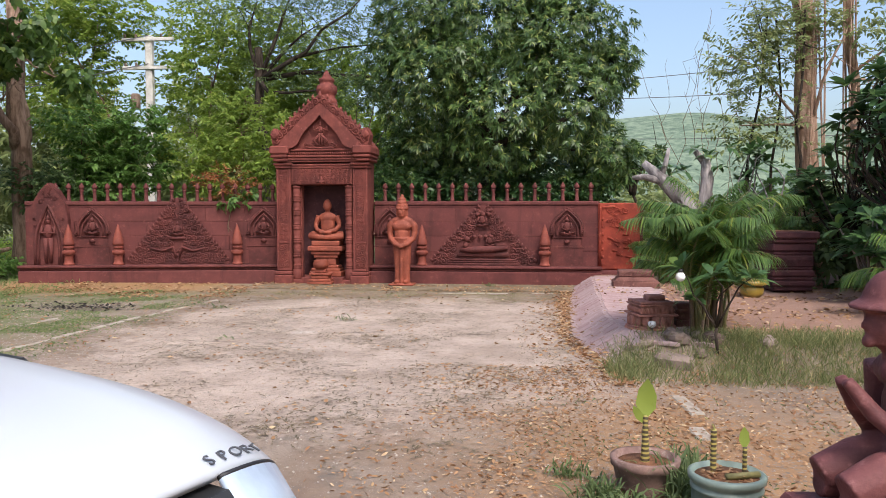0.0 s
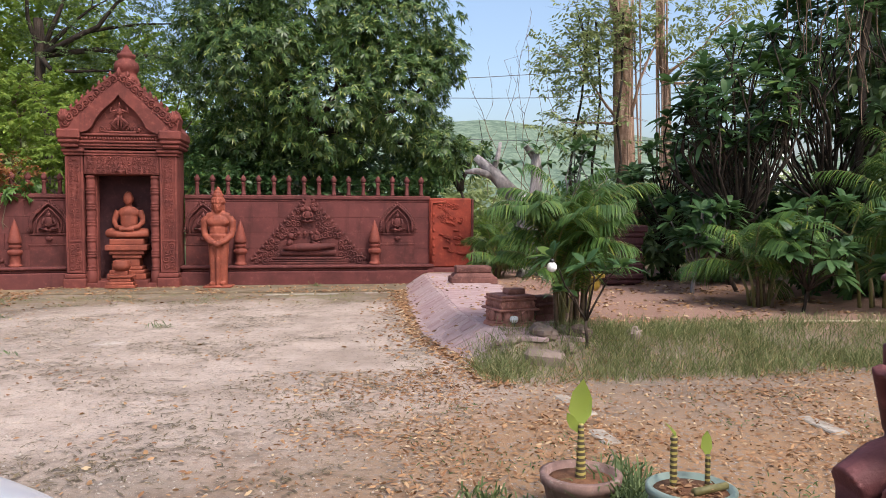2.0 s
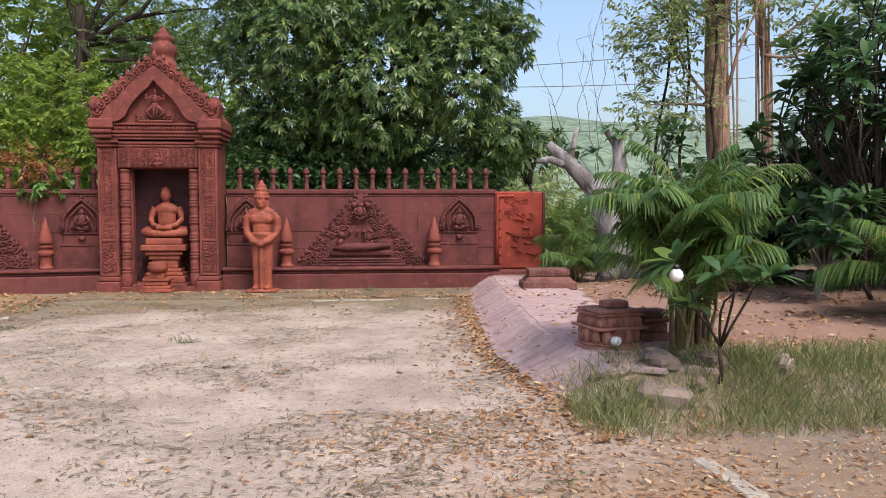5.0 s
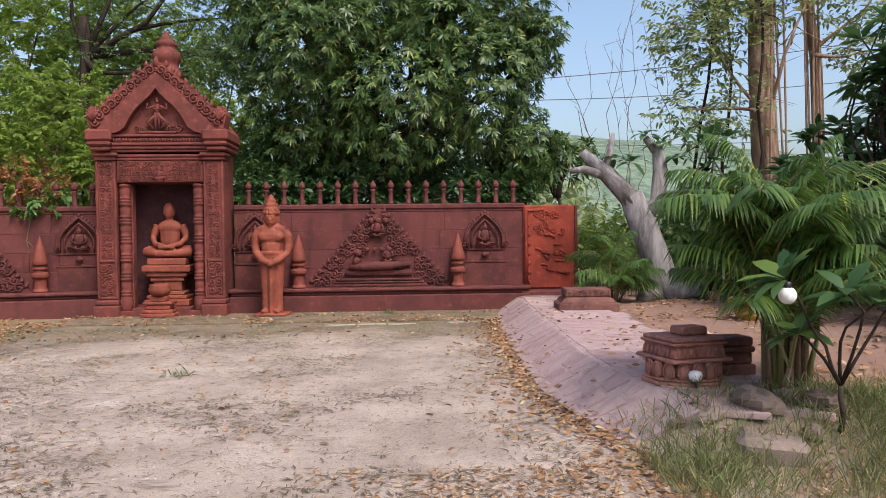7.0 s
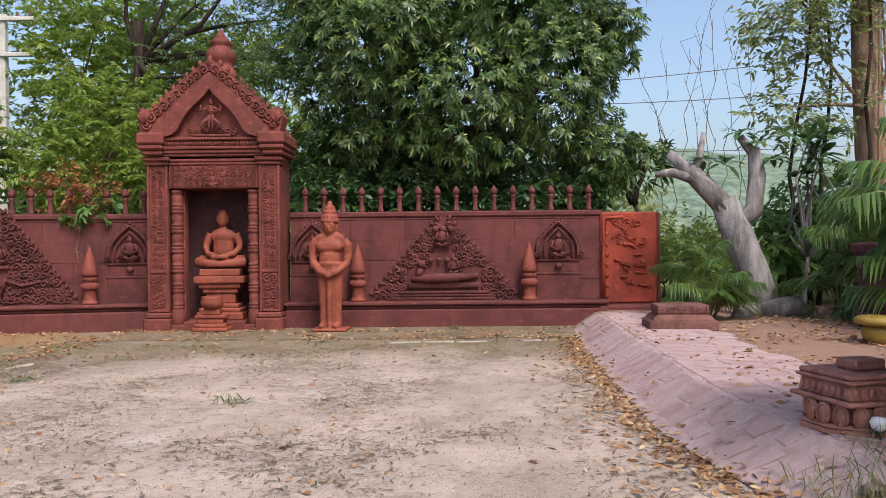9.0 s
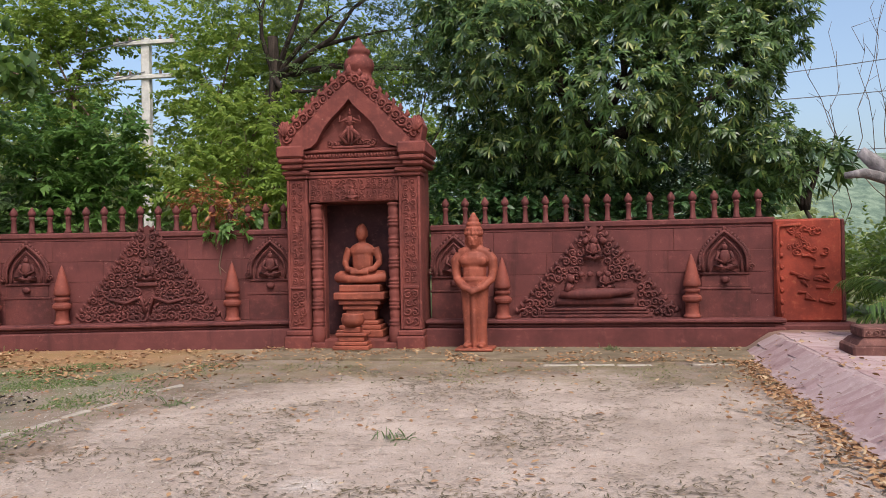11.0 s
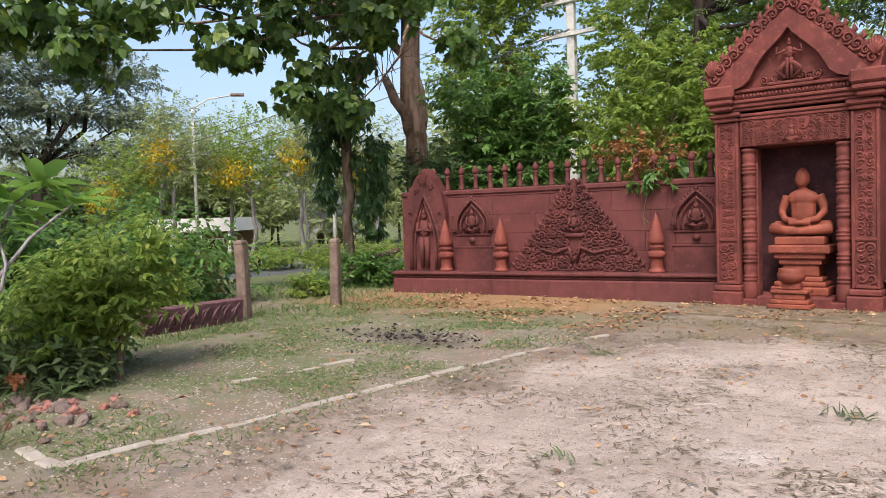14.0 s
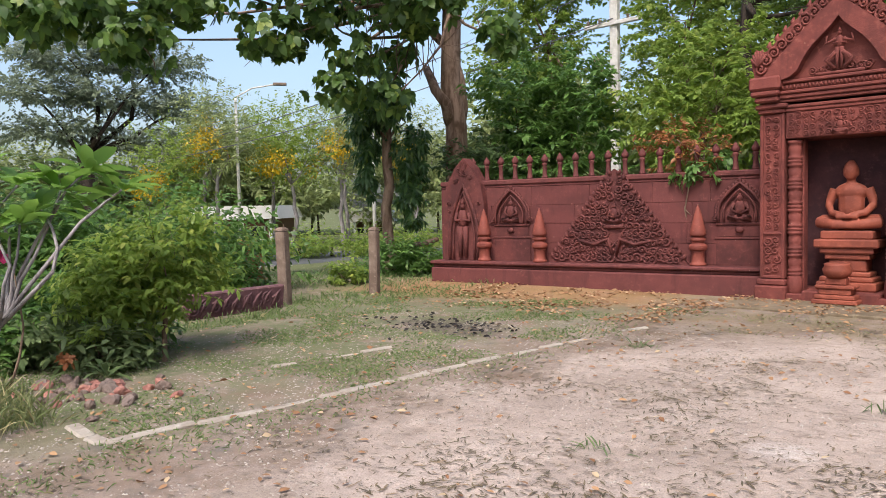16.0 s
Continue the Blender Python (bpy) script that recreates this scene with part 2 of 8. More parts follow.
class Shape:
    """Gathers vertices and faces of one mesh."""

    def __init__(self):
        self.v, self.f = [], []

    def add(self, verts, faces, m=None):
        k = len(self.v)
        self.v += [tuple(m @ Vector(p)) if m else tuple(p) for p in verts]
        self.f += [tuple(i + k for i in f) for f in faces]
        return self

    def box(self, x0, x1, y0, y1, z0, z1, c=0.01, m=None):
        """A box with chamfered edges."""
        c = min(c, (x1 - x0) * 0.3, (y1 - y0) * 0.3, (z1 - z0) * 0.3)
        lo, hi = (x0, y0, z0), (x1, y1, z1)
        verts, at = [], {}
        for i in range(8):
            s = [(i >> a) & 1 for a in range(3)]
            for a in range(3):
                at[i, a] = len(verts)
                verts.append([(hi[b] if s[b] else lo[b]) + (0 if b == a else (-c if s[b] else c)) for b in range(3)])
        faces = []
        for a in range(3):
            b, d = (a + 1) % 3, (a + 2) % 3
            for s in (0, 1):
                i = s << a
                ring = [i, i | 1 << b, i | 1 << b | 1 << d, i | 1 << d]
                q = [at[j, a] for j in ring]
                faces.append(q if s else q[::-1])
            for s in (0, 1):
                for t in (0, 1):
                    i = s << b | t << d
                    j = i | 1 << a
                    q = [at[i, b], at[j, b], at[j, d], at[i, d]]
                    faces.append(q if s != t else q[::-1])
        for i in range(8):
            q = [at[i, 0], at[i, 1], at[i, 2]]
            faces.append(q if bin(i).count("1") % 2 else q[::-1])
        return self.add(verts, faces, m)

    def lathe(self, profile, segs=16, m=None, square=False):
        """Turns (radius, height) pairs round z; square gives four flat sides."""
        n = 4 if square else segs
        verts, faces = [], []
        for r, z in profile:
            for k in range(n):
                a = 2 * math.pi * (k + 0.5) / n
                q = r * (math.sqrt(2) if square else 1)
                verts.append((q * math.cos(a), q * math.sin(a), z))
        for i in range(len(profile) - 1):
            for k in range(n):
                faces.append((i * n + k, i * n + (k + 1) % n, (i + 1) * n + (k + 1) % n, (i + 1) * n + k))
        faces.append(tuple(range(n))[::-1])
        faces.append(tuple((len(profile) - 1) * n + k for k in range(n)))
        return self.add(verts, faces, m)

    def tube(self, pts, radii, segs=6, m=None):
        pts = [Vector(p) for p in pts]
        if not hasattr(radii, "__len__"):
            radii = [radii] * len(pts)
        verts, faces, side = [], [], None
        for i, p in enumerate(pts):
            d = (pts[min(i + 1, len(pts) - 1)] - pts[max(i - 1, 0)]).normalized()
            if side is None:
                side = d.orthogonal().normalized()
            side = (side - d * side.dot(d)).normalized()
            up = d.cross(side)
            for k in range(segs):
                a = 2 * math.pi * k / segs
                verts.append(p + (side * math.cos(a) + up * math.sin(a)) * radii[i])
        for i in range(len(pts) - 1):
            for k in range(segs):
                faces.append((i * segs + k, i * segs + (k + 1) % segs, (i + 1) * segs + (k + 1) % segs, (i + 1) * segs + k))
        faces.append(tuple(range(segs))[::-1])
        faces.append(tuple((len(pts) - 1) * segs + k for k in range(segs)))
        return self.add(verts, faces, m)

    def prism(self, poly, y0, y1, m=None):
        """A flat outline in x and z (anticlockwise seen from -y) pulled from y0 to y1."""
        n = len(poly)
        verts = [(x, y0, z) for x, z in poly] + [(x, y1, z) for x, z in poly]
        faces = [tuple(range(n)), tuple(range(2 * n - 1, n - 1, -1))]
        faces += [(i, i + n, (i + 1) % n + n, (i + 1) % n) for i in range(n)]
        return self.add(verts, faces, m)

    def ball(self, c, r, segs=10, rings=7, m=None):
        r = (r, r, r) if not hasattr(r, "__len__") else r
        verts, faces = [(0, 0, -1)], []
        for i in range(1, rings):
            a = math.pi * i / rings - math.pi / 2
            for k in range(segs):
                b = 2 * math.pi * k / segs
                verts.append((math.cos(a) * math.cos(b), math.cos(a) * math.sin(b), math.sin(a)))
        verts.append((0, 0, 1))
        for k in range(segs):
            faces.append((0, 1 + (k + 1) % segs, 1 + k))
            for i in range(rings - 2):
                j = 1 + i * segs
                faces.append((j + k, j + (k + 1) % segs, j + segs + (k + 1) % segs, j + segs + k))
            j = 1 + (rings - 2) * segs
            faces.append((j + k, j + (k + 1) % segs, len(verts) - 1))
        verts = [(c[0] + x * r[0], c[1] + y * r[1], c[2] + z * r[2]) for x, y, z in verts]
        return self.add(verts, faces, m)

    def curl(self, x, z, r, y=0.0, turns=1.4, thick=0.02, start=0.0, flip=1):
        """A carved scroll lying on a wall that faces -y."""
        pts, rad, n = [], [], 13
        for i in range(n):
            t = i / (n - 1)
            a = start + flip * t * turns * 2 * math.pi
            q = r * (1 - 0.85 * t)
            pts.append((x + q * math.cos(a), y - 0.012 * t, z + q * math.sin(a)))
            rad.append(thick * (1 - 0.35 * t))
        self.tube(pts, rad, 5)
        return self.ball((x, y - 0.008, z), (r * 0.22, r * 0.2, r * 0.22), 6, 4)

    def mesh(self, name, mat, smooth=False):
        me = bpy.data.meshes.new(name)
        me.from_pydata(self.v, [], self.f)
        me.materials.append(mat)
        if smooth:
            me.polygons.foreach_set("use_smooth", [True] * len(me.polygons))
        me.update()
        return me


def part(name, shape, mat, parent, label="", smooth=False):
    ob = new(name, shape.mesh(name, mat, smooth) if isinstance(shape, Shape) else shape)
    ob.parent = parent
    return tagged(ob, label)


def thing(name, m, label, category, group="", kind=""):
    ob = new(name)
    ob.empty_display_size = 0.1
    ob.matrix_world = m
    return tagged(ob, label, category, group, kind)


def solo(name, shape, mat, m, label, category, group="", kind="", smooth=False):
    """A thing of one mesh."""
    ob = new(name, shape.mesh(name, mat, smooth) if isinstance(shape, Shape) else shape)
    ob.matrix_world = m
    return tagged(ob, label, category, group, kind)


def fused(name, shape, mat, m, label, category, voxel=0.016, rounds=4):
    """A figure: its masses grown together into one skin."""
    ob = solo(name, shape, mat, m, label, category, smooth=True)
    r = ob.modifiers.new("skin", "REMESH")
    r.mode, r.voxel_size, r.use_smooth_shade = "VOXEL", voxel, True
    s = ob.modifiers.new("soft", "SMOOTH")
    s.factor, s.iterations = 0.5, rounds
    return ob


def smooth01(t):
    t = min(1.0, max(0.0, t))
    return t * t * (3 - 2 * t)


def lerp_table(v, xs, ys):
    return float(np.interp(v, xs, ys))


class Moved:
    """Sets down what is built inside it, scaled about one spot of the plan and shifted to another, on the ground there."""

    def __init__(self, here, there, k, level=0.0):
        self.here, self.there, self.k, self.level = here, there, k, level
        self.m = Matrix.Translation((*there, level)) @ Matrix.Scale(k, 4) @ Matrix.Translation((-here[0], -here[1], -level))

    def ground(self, x, y):
        z = ground_z(self.there[0] + self.k * (x - self.here[0]), self.there[1] + self.k * (y - self.here[1]))
        return (z - self.level) / self.k + self.level

    def __enter__(self):
        LAND.append(self.ground)
        self.before = set(bpy.data.objects)

    def __exit__(self, *why):
        LAND.pop()
        for ob in set(bpy.data.objects) - self.before:
            if ob.parent is None:
                ob.matrix_basis = self.m @ ob.matrix_basis


LAND = []


def land(x, y):
    """Height of the ground under what is being built."""
    return LAND[-1](x, y) if LAND else ground_z(x, y)


WEST = ((-1.40, 5.218), (-1.488, 5.332), 1.13)
EAST = ((-0.783, 3.427), (-0.72, 3.661), 1.055, 0.27)
POTS = ((-0.392, 0.045), (-0.375, 0.22), 1.08)
NEAR = ((0.038, -0.561), (0.053, -0.41), 1.086)


# ---- leaves ----
def leaf_blades(name, mat, base, way, up, length, width, droop=0.3, fold=0.15):
    """One mesh of many leaves, each a folded, drooping blade of four triangles."""
    base, way = np.asarray(base, float), unit(way)
    n = len(base)
    length, width = np.broadcast_to(length, n)[:, None], np.broadcast_to(width, n)[:, None]
    side = unit(np.cross(way, up))
    top = np.cross(side, way)
    fall = np.array([0, 0, -1.0]) * droop * length
    a = base + way * length * 0.36 + fall * 0.12 + top * width * fold
    b = base + way * length * 0.72 + fall * 0.5 + top * width * fold * 0.7
    v = np.stack([base, a - side * width * 0.5, a + side * width * 0.5, b - side * width * 0.4, b + side * width * 0.4, base + way * length + fall], 1)
    loops = (np.array([0, 1, 2, 1, 3, 4, 2, 3, 5, 4])[None] + 6 * np.arange(n)[:, None]).ravel()
    starts = (np.array([0, 3, 7])[None] + 10 * np.arange(n)[:, None]).ravel()
    me = bpy.data.meshes.new(name)
    me.vertices.add(6 * n), me.loops.add(len(loops)), me.polygons.add(3 * n)
    me.vertices.foreach_set("co", v.ravel())
    me.loops.foreach_set("vertex_index", loops.astype(np.int32))
    me.polygons.foreach_set("loop_start", starts.astype(np.int32))
    me.materials.append(mat)
    me.update(calc_edges=True)
    return me


def sphere_dirs(rng, n):
    return unit(rng.normal(size=(n, 3)))


def lobe_points(rng, lobes, count, inner=0.55):
    """Points in the outer shells of ellipsoids with a bumpy outline."""
    lobes = np.array(lobes, float)
    w = (lobes[:, 3] * lobes[:, 4] * lobes[:, 5]) ** 0.67
    pick = rng.choice(len(lobes), count, p=w / w.sum())
    d = sphere_dirs(rng, count)
    ph = rng.uniform(0, 6.28, 6)
    bump = 1 + 0.13 * np.sin(4 * d[:, 0] + ph[0] + pick) + 0.12 * np.sin(5 * d[:, 1] + ph[1] + 2 * pick) + 0.1 * np.sin(6 * d[:, 2] + ph[2])
    r = rng.uniform(inner**2, 1, count) ** 0.5 * bump
    return lobes[pick, :3] + d * r[:, None] * lobes[pick, 3:], d


def rosettes(rng, centres, axis, per, length, open_angle=65, spread=14):
    """Leaf bases, ways and ups for whorls of leaves round an axis."""
    n = len(centres)
    axis = unit(axis)
    s = unit(np.cross(axis, rng.normal(size=(n, 3))))
    t = np.cross(axis, s)
    a = np.arange(per)[None] * 2.399 + rng.uniform(0, 6.28, (n, 1))
    e = np.radians(open_angle + rng.normal(0, spread, (n, per)))
    way = axis[:, None] * np.cos(e)[..., None] + (s[:, None] * np.cos(a)[..., None] + t[:, None] * np.sin(a)[..., None]) * np.sin(e)[..., None]
    base = np.repeat(centres[:, None], per, 1) + way * 0.05 * length
    up = np.repeat(axis[:, None], per, 1) + 0.05 * rng.normal(size=way.shape)
    return base.reshape(-1, 3), way.reshape(-1, 3), up.reshape(-1, 3)


def sprays(rng, centres, way, per, twig, jitter=0.35):
    """Leaves in two rows along twigs: feathery foliage."""
    n = len(centres)
    way = unit(way)
    side = unit(np.cross(way, np.array([0, 0, 1.0]) + 0.3 * rng.normal(size=(n, 3))))
    k = np.arange(per)
    t = (k // 2 + 0.5) / (per / 2)
    sg = np.where(k % 2, 1.0, -1.0)
    base = centres[:, None] + way[:, None] * (t * twig)[None, :, None]
    d = way[:, None] * 0.55 + side[:, None] * sg[None, :, None] + jitter * rng.normal(size=(n, per, 3))
    up = np.zeros((n, per, 3))
    up[..., 2] = 1
    return base.reshape(-1, 3), d.reshape(-1, 3), (up + 0.4 * rng.normal(size=up.shape)).reshape(-1, 3)


def crown(name, parent, mat, lobes, clusters, per, length, width, droop=0.3, style="rosette", seed=1, inner=0.5, twig=0.5, lift=0.5, open_angle=65, low=None, label=""):
    rng = np.random.default_rng(seed)
    c, d = lobe_points(rng, lobes, clusters, inner)
    if low is not None:
        keep = c[:, 2] > low
        c, d = c[keep], d[keep]
    axis = d + np.array([0, 0, lift]) + 0.35 * rng.normal(size=d.shape)
    if style == "rosette":
        b, w, u = rosettes(rng, c, axis, per, length, open_angle)
    elif style == "spray":
        b, w, u = sprays(rng, c, axis * np.array([1, 1, 0.45]), per, twig)
    else:
        b = np.repeat(c, per, 0) + rng.normal(0, twig * 0.5, (len(c) * per, 3))
        w = np.repeat(axis, per, 0) + 0.9 * rng.normal(size=b.shape)
        u = np.array([0, 0, 1.0]) + 0.5 * rng.normal(size=b.shape)
    size = rng.uniform(0.7, 1.2, len(b))
    return part(name, leaf_blades(name, mat, b, w, u, length * size, width * size, droop), mat, parent, label)


def branch(rng, a, b, bend=0.12, n=6):
    a, b = np.array(a, float), np.array(b, float)
    t = np.linspace(0, 1, n)[:, None]
    off = rng.normal(0, bend * np.linalg.norm(b - a), 3) * np.array([1, 1, 0.6])
    p = a + (b - a) * t + off * np.sin(t * math.pi) + rng.normal(0, 0.015 * np.linalg.norm(b - a), (n, 3)) * np.sin(t * math.pi)
    return [tuple(q) for q in p]


def limbs(rng, start, ends, r0, mat, parent, r1=0.02, segs=6, twigs=2, twig_len=0.8, name="limb"):
    """One limb, with its twigs, to each end given."""
    for e in ends:
        s = Shape()
        p = branch(rng, start, e)
        s.tube(p, list(np.linspace(r0, r1, len(p))), segs)
        for _ in range(twigs):
            q = np.array(p[rng.integers(2, len(p))])
            s.tube(branch(rng, q, q + sphere_dirs(rng, 1)[0] * twig_len + np.array([0, 0, 0.25 * twig_len]), 0.15, 4), [r1 * 1.1, r1 * 0.8, r1 * 0.6, r1 * 0.3], 4)
        part(name, s, mat, parent, smooth=True)


# ---- ground ----
def edge_x(y):
    return lerp_table(y, [7.2, 8.36, 9.05, 9.94, 11.1, 13.1, 15.7, 17], [1.12, 0.93, 0.81, 0.73, 0.78, 0.87, 1.06, 1.2])


def crest_w(y):
    return lerp_table(y, [7, 9.7, 12.5, 15], [0.36, 0.40, 0.44, 0.40])


def ground_z(x, y):
    """Height of the ground: level yard, raised terrace with a paved slope, soil banked along the left wall."""
    z = 0.0
    if x > 0.3 and y > 6.2:
        a = min(1.0, max(0.0, (x - edge_x(y)) / crest_w(y)))
        front = 7.25 + 0.12 * math.sin(1.7 * x) + 0.25 * smooth01((x - 3) / 3)
        z = max(z, 0.27 * min(a, smooth01((y - front) / 0.7)))
    if x < -5.2 and 11 < y < 18:
        s = (x + 5.60) * -0.982 + (y - 16.94) * -0.186
        d = (x + 5.60) * 0.186 + (y - 16.94) * -0.982
        if d > -0.2:
            z += 0.05 * smooth01((s - 0.6) / 3.5) * math.exp(-((max(0, d - 0.25) / 1.1) ** 2))
    far = max(0.0, math.hypot(min(0, x + 12), max(0, abs(y - 8) - 12)) - 1.0)
    z -= 0.24 * smooth01(far / 9.0) if x < -12 else 0.0
    z += 0.012 * noise.noise(Vector((x * 0.9, y * 0.9, 0))) + 0.006 * noise.noise(Vector((x * 4, y * 4, 3)))
    return z


def ground_material():
    n = Nodes("yard_ground")
    x, y, _ = n.axes()
    wob = n.math("MULTIPLY", n.math("SUBTRACT", n.noise(0.55, 4, 0.6), 0.5), 3.2)
    fine, mid = n.noise(90, 4, 0.7), n.noise(7, 5, 0.65)
    ex = n.math("POWER", n.math("ABSOLUTE", n.math("DIVIDE", n.math("ADD", n.math("ADD", x, 1.9), wob), 3.5)), 3.0)
    ey = n.math("POWER", n.math("ABSOLUTE", n.math("DIVIDE", n.math("ADD", n.math("SUBTRACT", y, 9.6), wob), 4.4)), 3.0)
    sand = n.steps(n.math("ADD", n.math("ADD", ex, ey), n.math("MULTIPLY", n.math("SUBTRACT", mid, 0.5), 1.2)), 1.35, 0.55)
    dirt = n.mix(n.steps(n.noise(1.3, 5, 0.65), 0.35, 0.65), (0.205, 0.145, 0.108), (0.285, 0.228, 0.185))
    dirt = n.mix(n.steps(n.noise(3.1, 5, 0.7), 0.5, 0.7), dirt, (0.165, 0.140, 0.122))
    pale = n.mix(n.steps(n.noise(1.0, 5, 0.7), 0.3, 0.7), (0.325, 0.257, 0.215), (0.485, 0.392, 0.335))
    pale = n.mix(n.steps(n.noise(4.2, 6, 0.75), 0.52, 0.72), pale, (0.235, 0.178, 0.142))
    pale = n.mix(n.steps(n.noise(2.0, 4, 0.7, n.stretch(0.6, 1.6, 1)), 0.60, 0.72), pale, (0.20, 0.158, 0.128))
    col = n.mix(sand, dirt, pale)
    green = n.steps(n.math("ADD", n.math("ADD", x, 6.0), n.math("MULTIPLY", wob, 0.5)), 0.4, -1.6)
    green = n.math("MULTIPLY", green, n.steps(n.noise(1.6, 5, 0.7), 0.36, 0.56))
    col = n.mix(n.math("MULTIPLY", green, 0.85), col, (0.115, 0.135, 0.058))
    grit = n.math("MULTIPLY", n.steps(n.cells(42), 0.34, 0.2), n.steps(n.noise(2.4, 4, 0.7), 0.42, 0.6))
    col = n.mix(n.math("MULTIPLY", grit, 0.75), col, (0.175, 0.14, 0.112))
    strip = n.math("MULTIPLY", n.steps(y, 13.0, 14.2), n.steps(n.noise(1.8, 5, 0.7), 0.38, 0.6))
    col = n.mix(n.math("MULTIPLY", strip, 0.6), col, (0.20, 0.16, 0.085))
    wing = n.math("ADD", n.math("MULTIPLY", x, 0.186), n.math("MULTIPLY", y, -0.982))
    orange = n.math("MULTIPLY", n.steps(n.math("ADD", wing, n.math("MULTIPLY", wob, 0.2)), -15.25, -16.1), n.math("MULTIPLY", n.steps(x, -5.8, -7.4), n.steps(x, -12.6, -11.2)))
    col = n.mix(n.math("MULTIPLY", orange, 0.55), col, n.mix(mid, (0.30, 0.135, 0.05), (0.45, 0.23, 0.10)))
    terrace = n.math("MULTIPLY", n.steps(x, 1.0, 1.5), n.steps(y, 7.8, 8.4))
    col = n.mix(n.math("MULTIPLY", terrace, 0.8), col, n.mix(mid, (0.22, 0.115, 0.085), (0.34, 0.20, 0.155)))
    litter = n.math("MULTIPLY", n.steps(n.math("ADD", y, wob), 7.2, 5.2), n.steps(n.math("ADD", x, wob), -1.5, 0.8))
    col = n.mix(n.math("MULTIPLY", litter, n.steps(n.cells(24, None, "Distance"), 0.2, 0.5)), col, (0.30, 0.18, 0.10))
    far = n.steps(n.math("ADD", n.math("ABSOLUTE", n.math("ADD", x, 1.5)), n.math("MULTIPLY", wob, 0.6)), 10.5, 13.5)
    behind = n.steps(y, 17.2, 18.6)
    col = n.mix(n.math("MAXIMUM", far, behind), col, n.mix(n.noise(0.5, 5), (0.06, 0.085, 0.030), (0.16, 0.17, 0.07)))
    char = n.math("ADD", n.math("POWER", n.math("DIVIDE", n.math("ADD", x, 7.6), 1.1), 2.0), n.math("POWER", n.math("DIVIDE", n.math("SUBTRACT", y, 11.95), 0.55), 2.0))
    char = n.steps(n.math("ADD", char, n.math("MULTIPLY", mid, 1.2)), 1.6, 0.8)
    col = n.mix(n.math("MULTIPLY", char, 0.6), col, (0.11, 0.085, 0.072))
    white = n.math("ADD", n.math("POWER", n.math("DIVIDE", n.math("ADD", x, 3.0), 0.34), 2.0), n.math("POWER", n.math("DIVIDE", n.math("SUBTRACT", y, 9.75), 0.3), 2.0))
    white = n.steps(n.math("ADD", white, n.math("MULTIPLY", n.noise(20, 4, 0.8), 1.8)), 1.5, 0.7)
    col = n.mix(n.math("MULTIPLY", white, 0.45), col, (0.66, 0.60, 0.56))
    col = n.mix(n.math("MULTIPLY", n.steps(fine, 0.42, 0.72), 0.5), col, (0.15, 0.118, 0.092))
    col = n.mix(n.steps(n.cells(55), 0.16, 0.06), col, (0.47, 0.42, 0.37))
    n.bump(n.math("ADD", n.math("MULTIPLY", fine, 0.5), mid), 0.018, 0.8)
    return n.done(col, 0.95, 0.0, 0.15)


def spaced(low, high, step, reach):
    inner = list(np.arange(low, high + step / 2, step))
    out, d, a, b = [], step, low, high
    left, right = [], []
    while b < reach:
        d *= 1.35
        a, b = a - d, b + d
        left.append(a), right.append(b)
    return left[::-1] + inner + right


def build_ground():
    xs, ys = spaced(-12.0, 8.0, 0.125, 900), spaced(-2.0, 18.0, 0.125, 900)
    verts = [(x, y, ground_z(x, y)) for y in ys for x in xs]
    w = len(xs)
    faces = [(j * w + i, j * w + i + 1, (j + 1) * w + i + 1, (j + 1) * w + i) for j in range(len(ys) - 1) for i in range(w - 1)]
    s = Shape()
    s.v, s.f = verts, faces
    solo("ground", s, ground_material(), Matrix(), "sandy yard of pale dirt, leaf litter and thin grass", "ground", kind="structure", smooth=True)


build_ground()

# ---- walls ----
WING = pose(-5.60, 16.94, 0, 0, 0, 10.73)
RIGHT = pose(0, 16.88, 0)
BLOCKS = {}


def wall_run(name, m, x0, x1, label, seed):
    """Wall of large cast blocks on a moulded plinth, with a coping."""
    rng = random.Random(seed)
    w = thing(name, m, label, "wall", kind="structure")
    part("core", Shape().box(x0, x1, 0.02, 0.30, 0.0, 1.81, 0.01), WALL, w)
    part("coping", Shape().box(x0 - 0.01, x1 + 0.01, -0.05, 0.34, 1.805, 1.90, 0.02), WALL, w)
    part("coping_lip", Shape().box(x0 - 0.005, x1 + 0.005, -0.025, 0.32, 1.76, 1.803, 0.01), WALL, w)
    part("plinth", Shape().box(x0 - 0.04, x1 + 0.04, -0.38, 0.30, -0.25, 0.315, 0.02), WALL, w)
    part("plinth_moulding", Shape().box(x0 - 0.02, x1 + 0.02, -0.34, 0.30, 0.317, 0.375, 0.02), WALL, w)
    part("plinth_cap", Shape().box(x0 - 0.05, x1 + 0.05, -0.40, 0.30, 0.377, 0.44, 0.02), WALL, w)
    z = 0.442
    for row in range(4):
        h = 0.329
        x = x0 + (0.0 if row % 2 == 0 else -0.45)
        while x < x1 - 0.02:
            wd = rng.choice((0.72, 0.9, 1.08))
            a, b = max(x, x0), min(x + wd, x1)
            if x1 - b < 0.2:
                b = x1
            key = round(b - a, 2)
            if key > 0.05:
                if key not in BLOCKS:
                    BLOCKS[key] = Shape().box(0.001, key - 0.001, -0.028, 0.03, 0.001, h - 0.001, 0.005).mesh("stone_block", WALL)
                k = part("stone_block", BLOCKS[key], WALL, w)
                k.location = (a, rng.uniform(-0.004, 0.004), z)
            x = x + wd if b < x1 else x1
        z += h
    return w


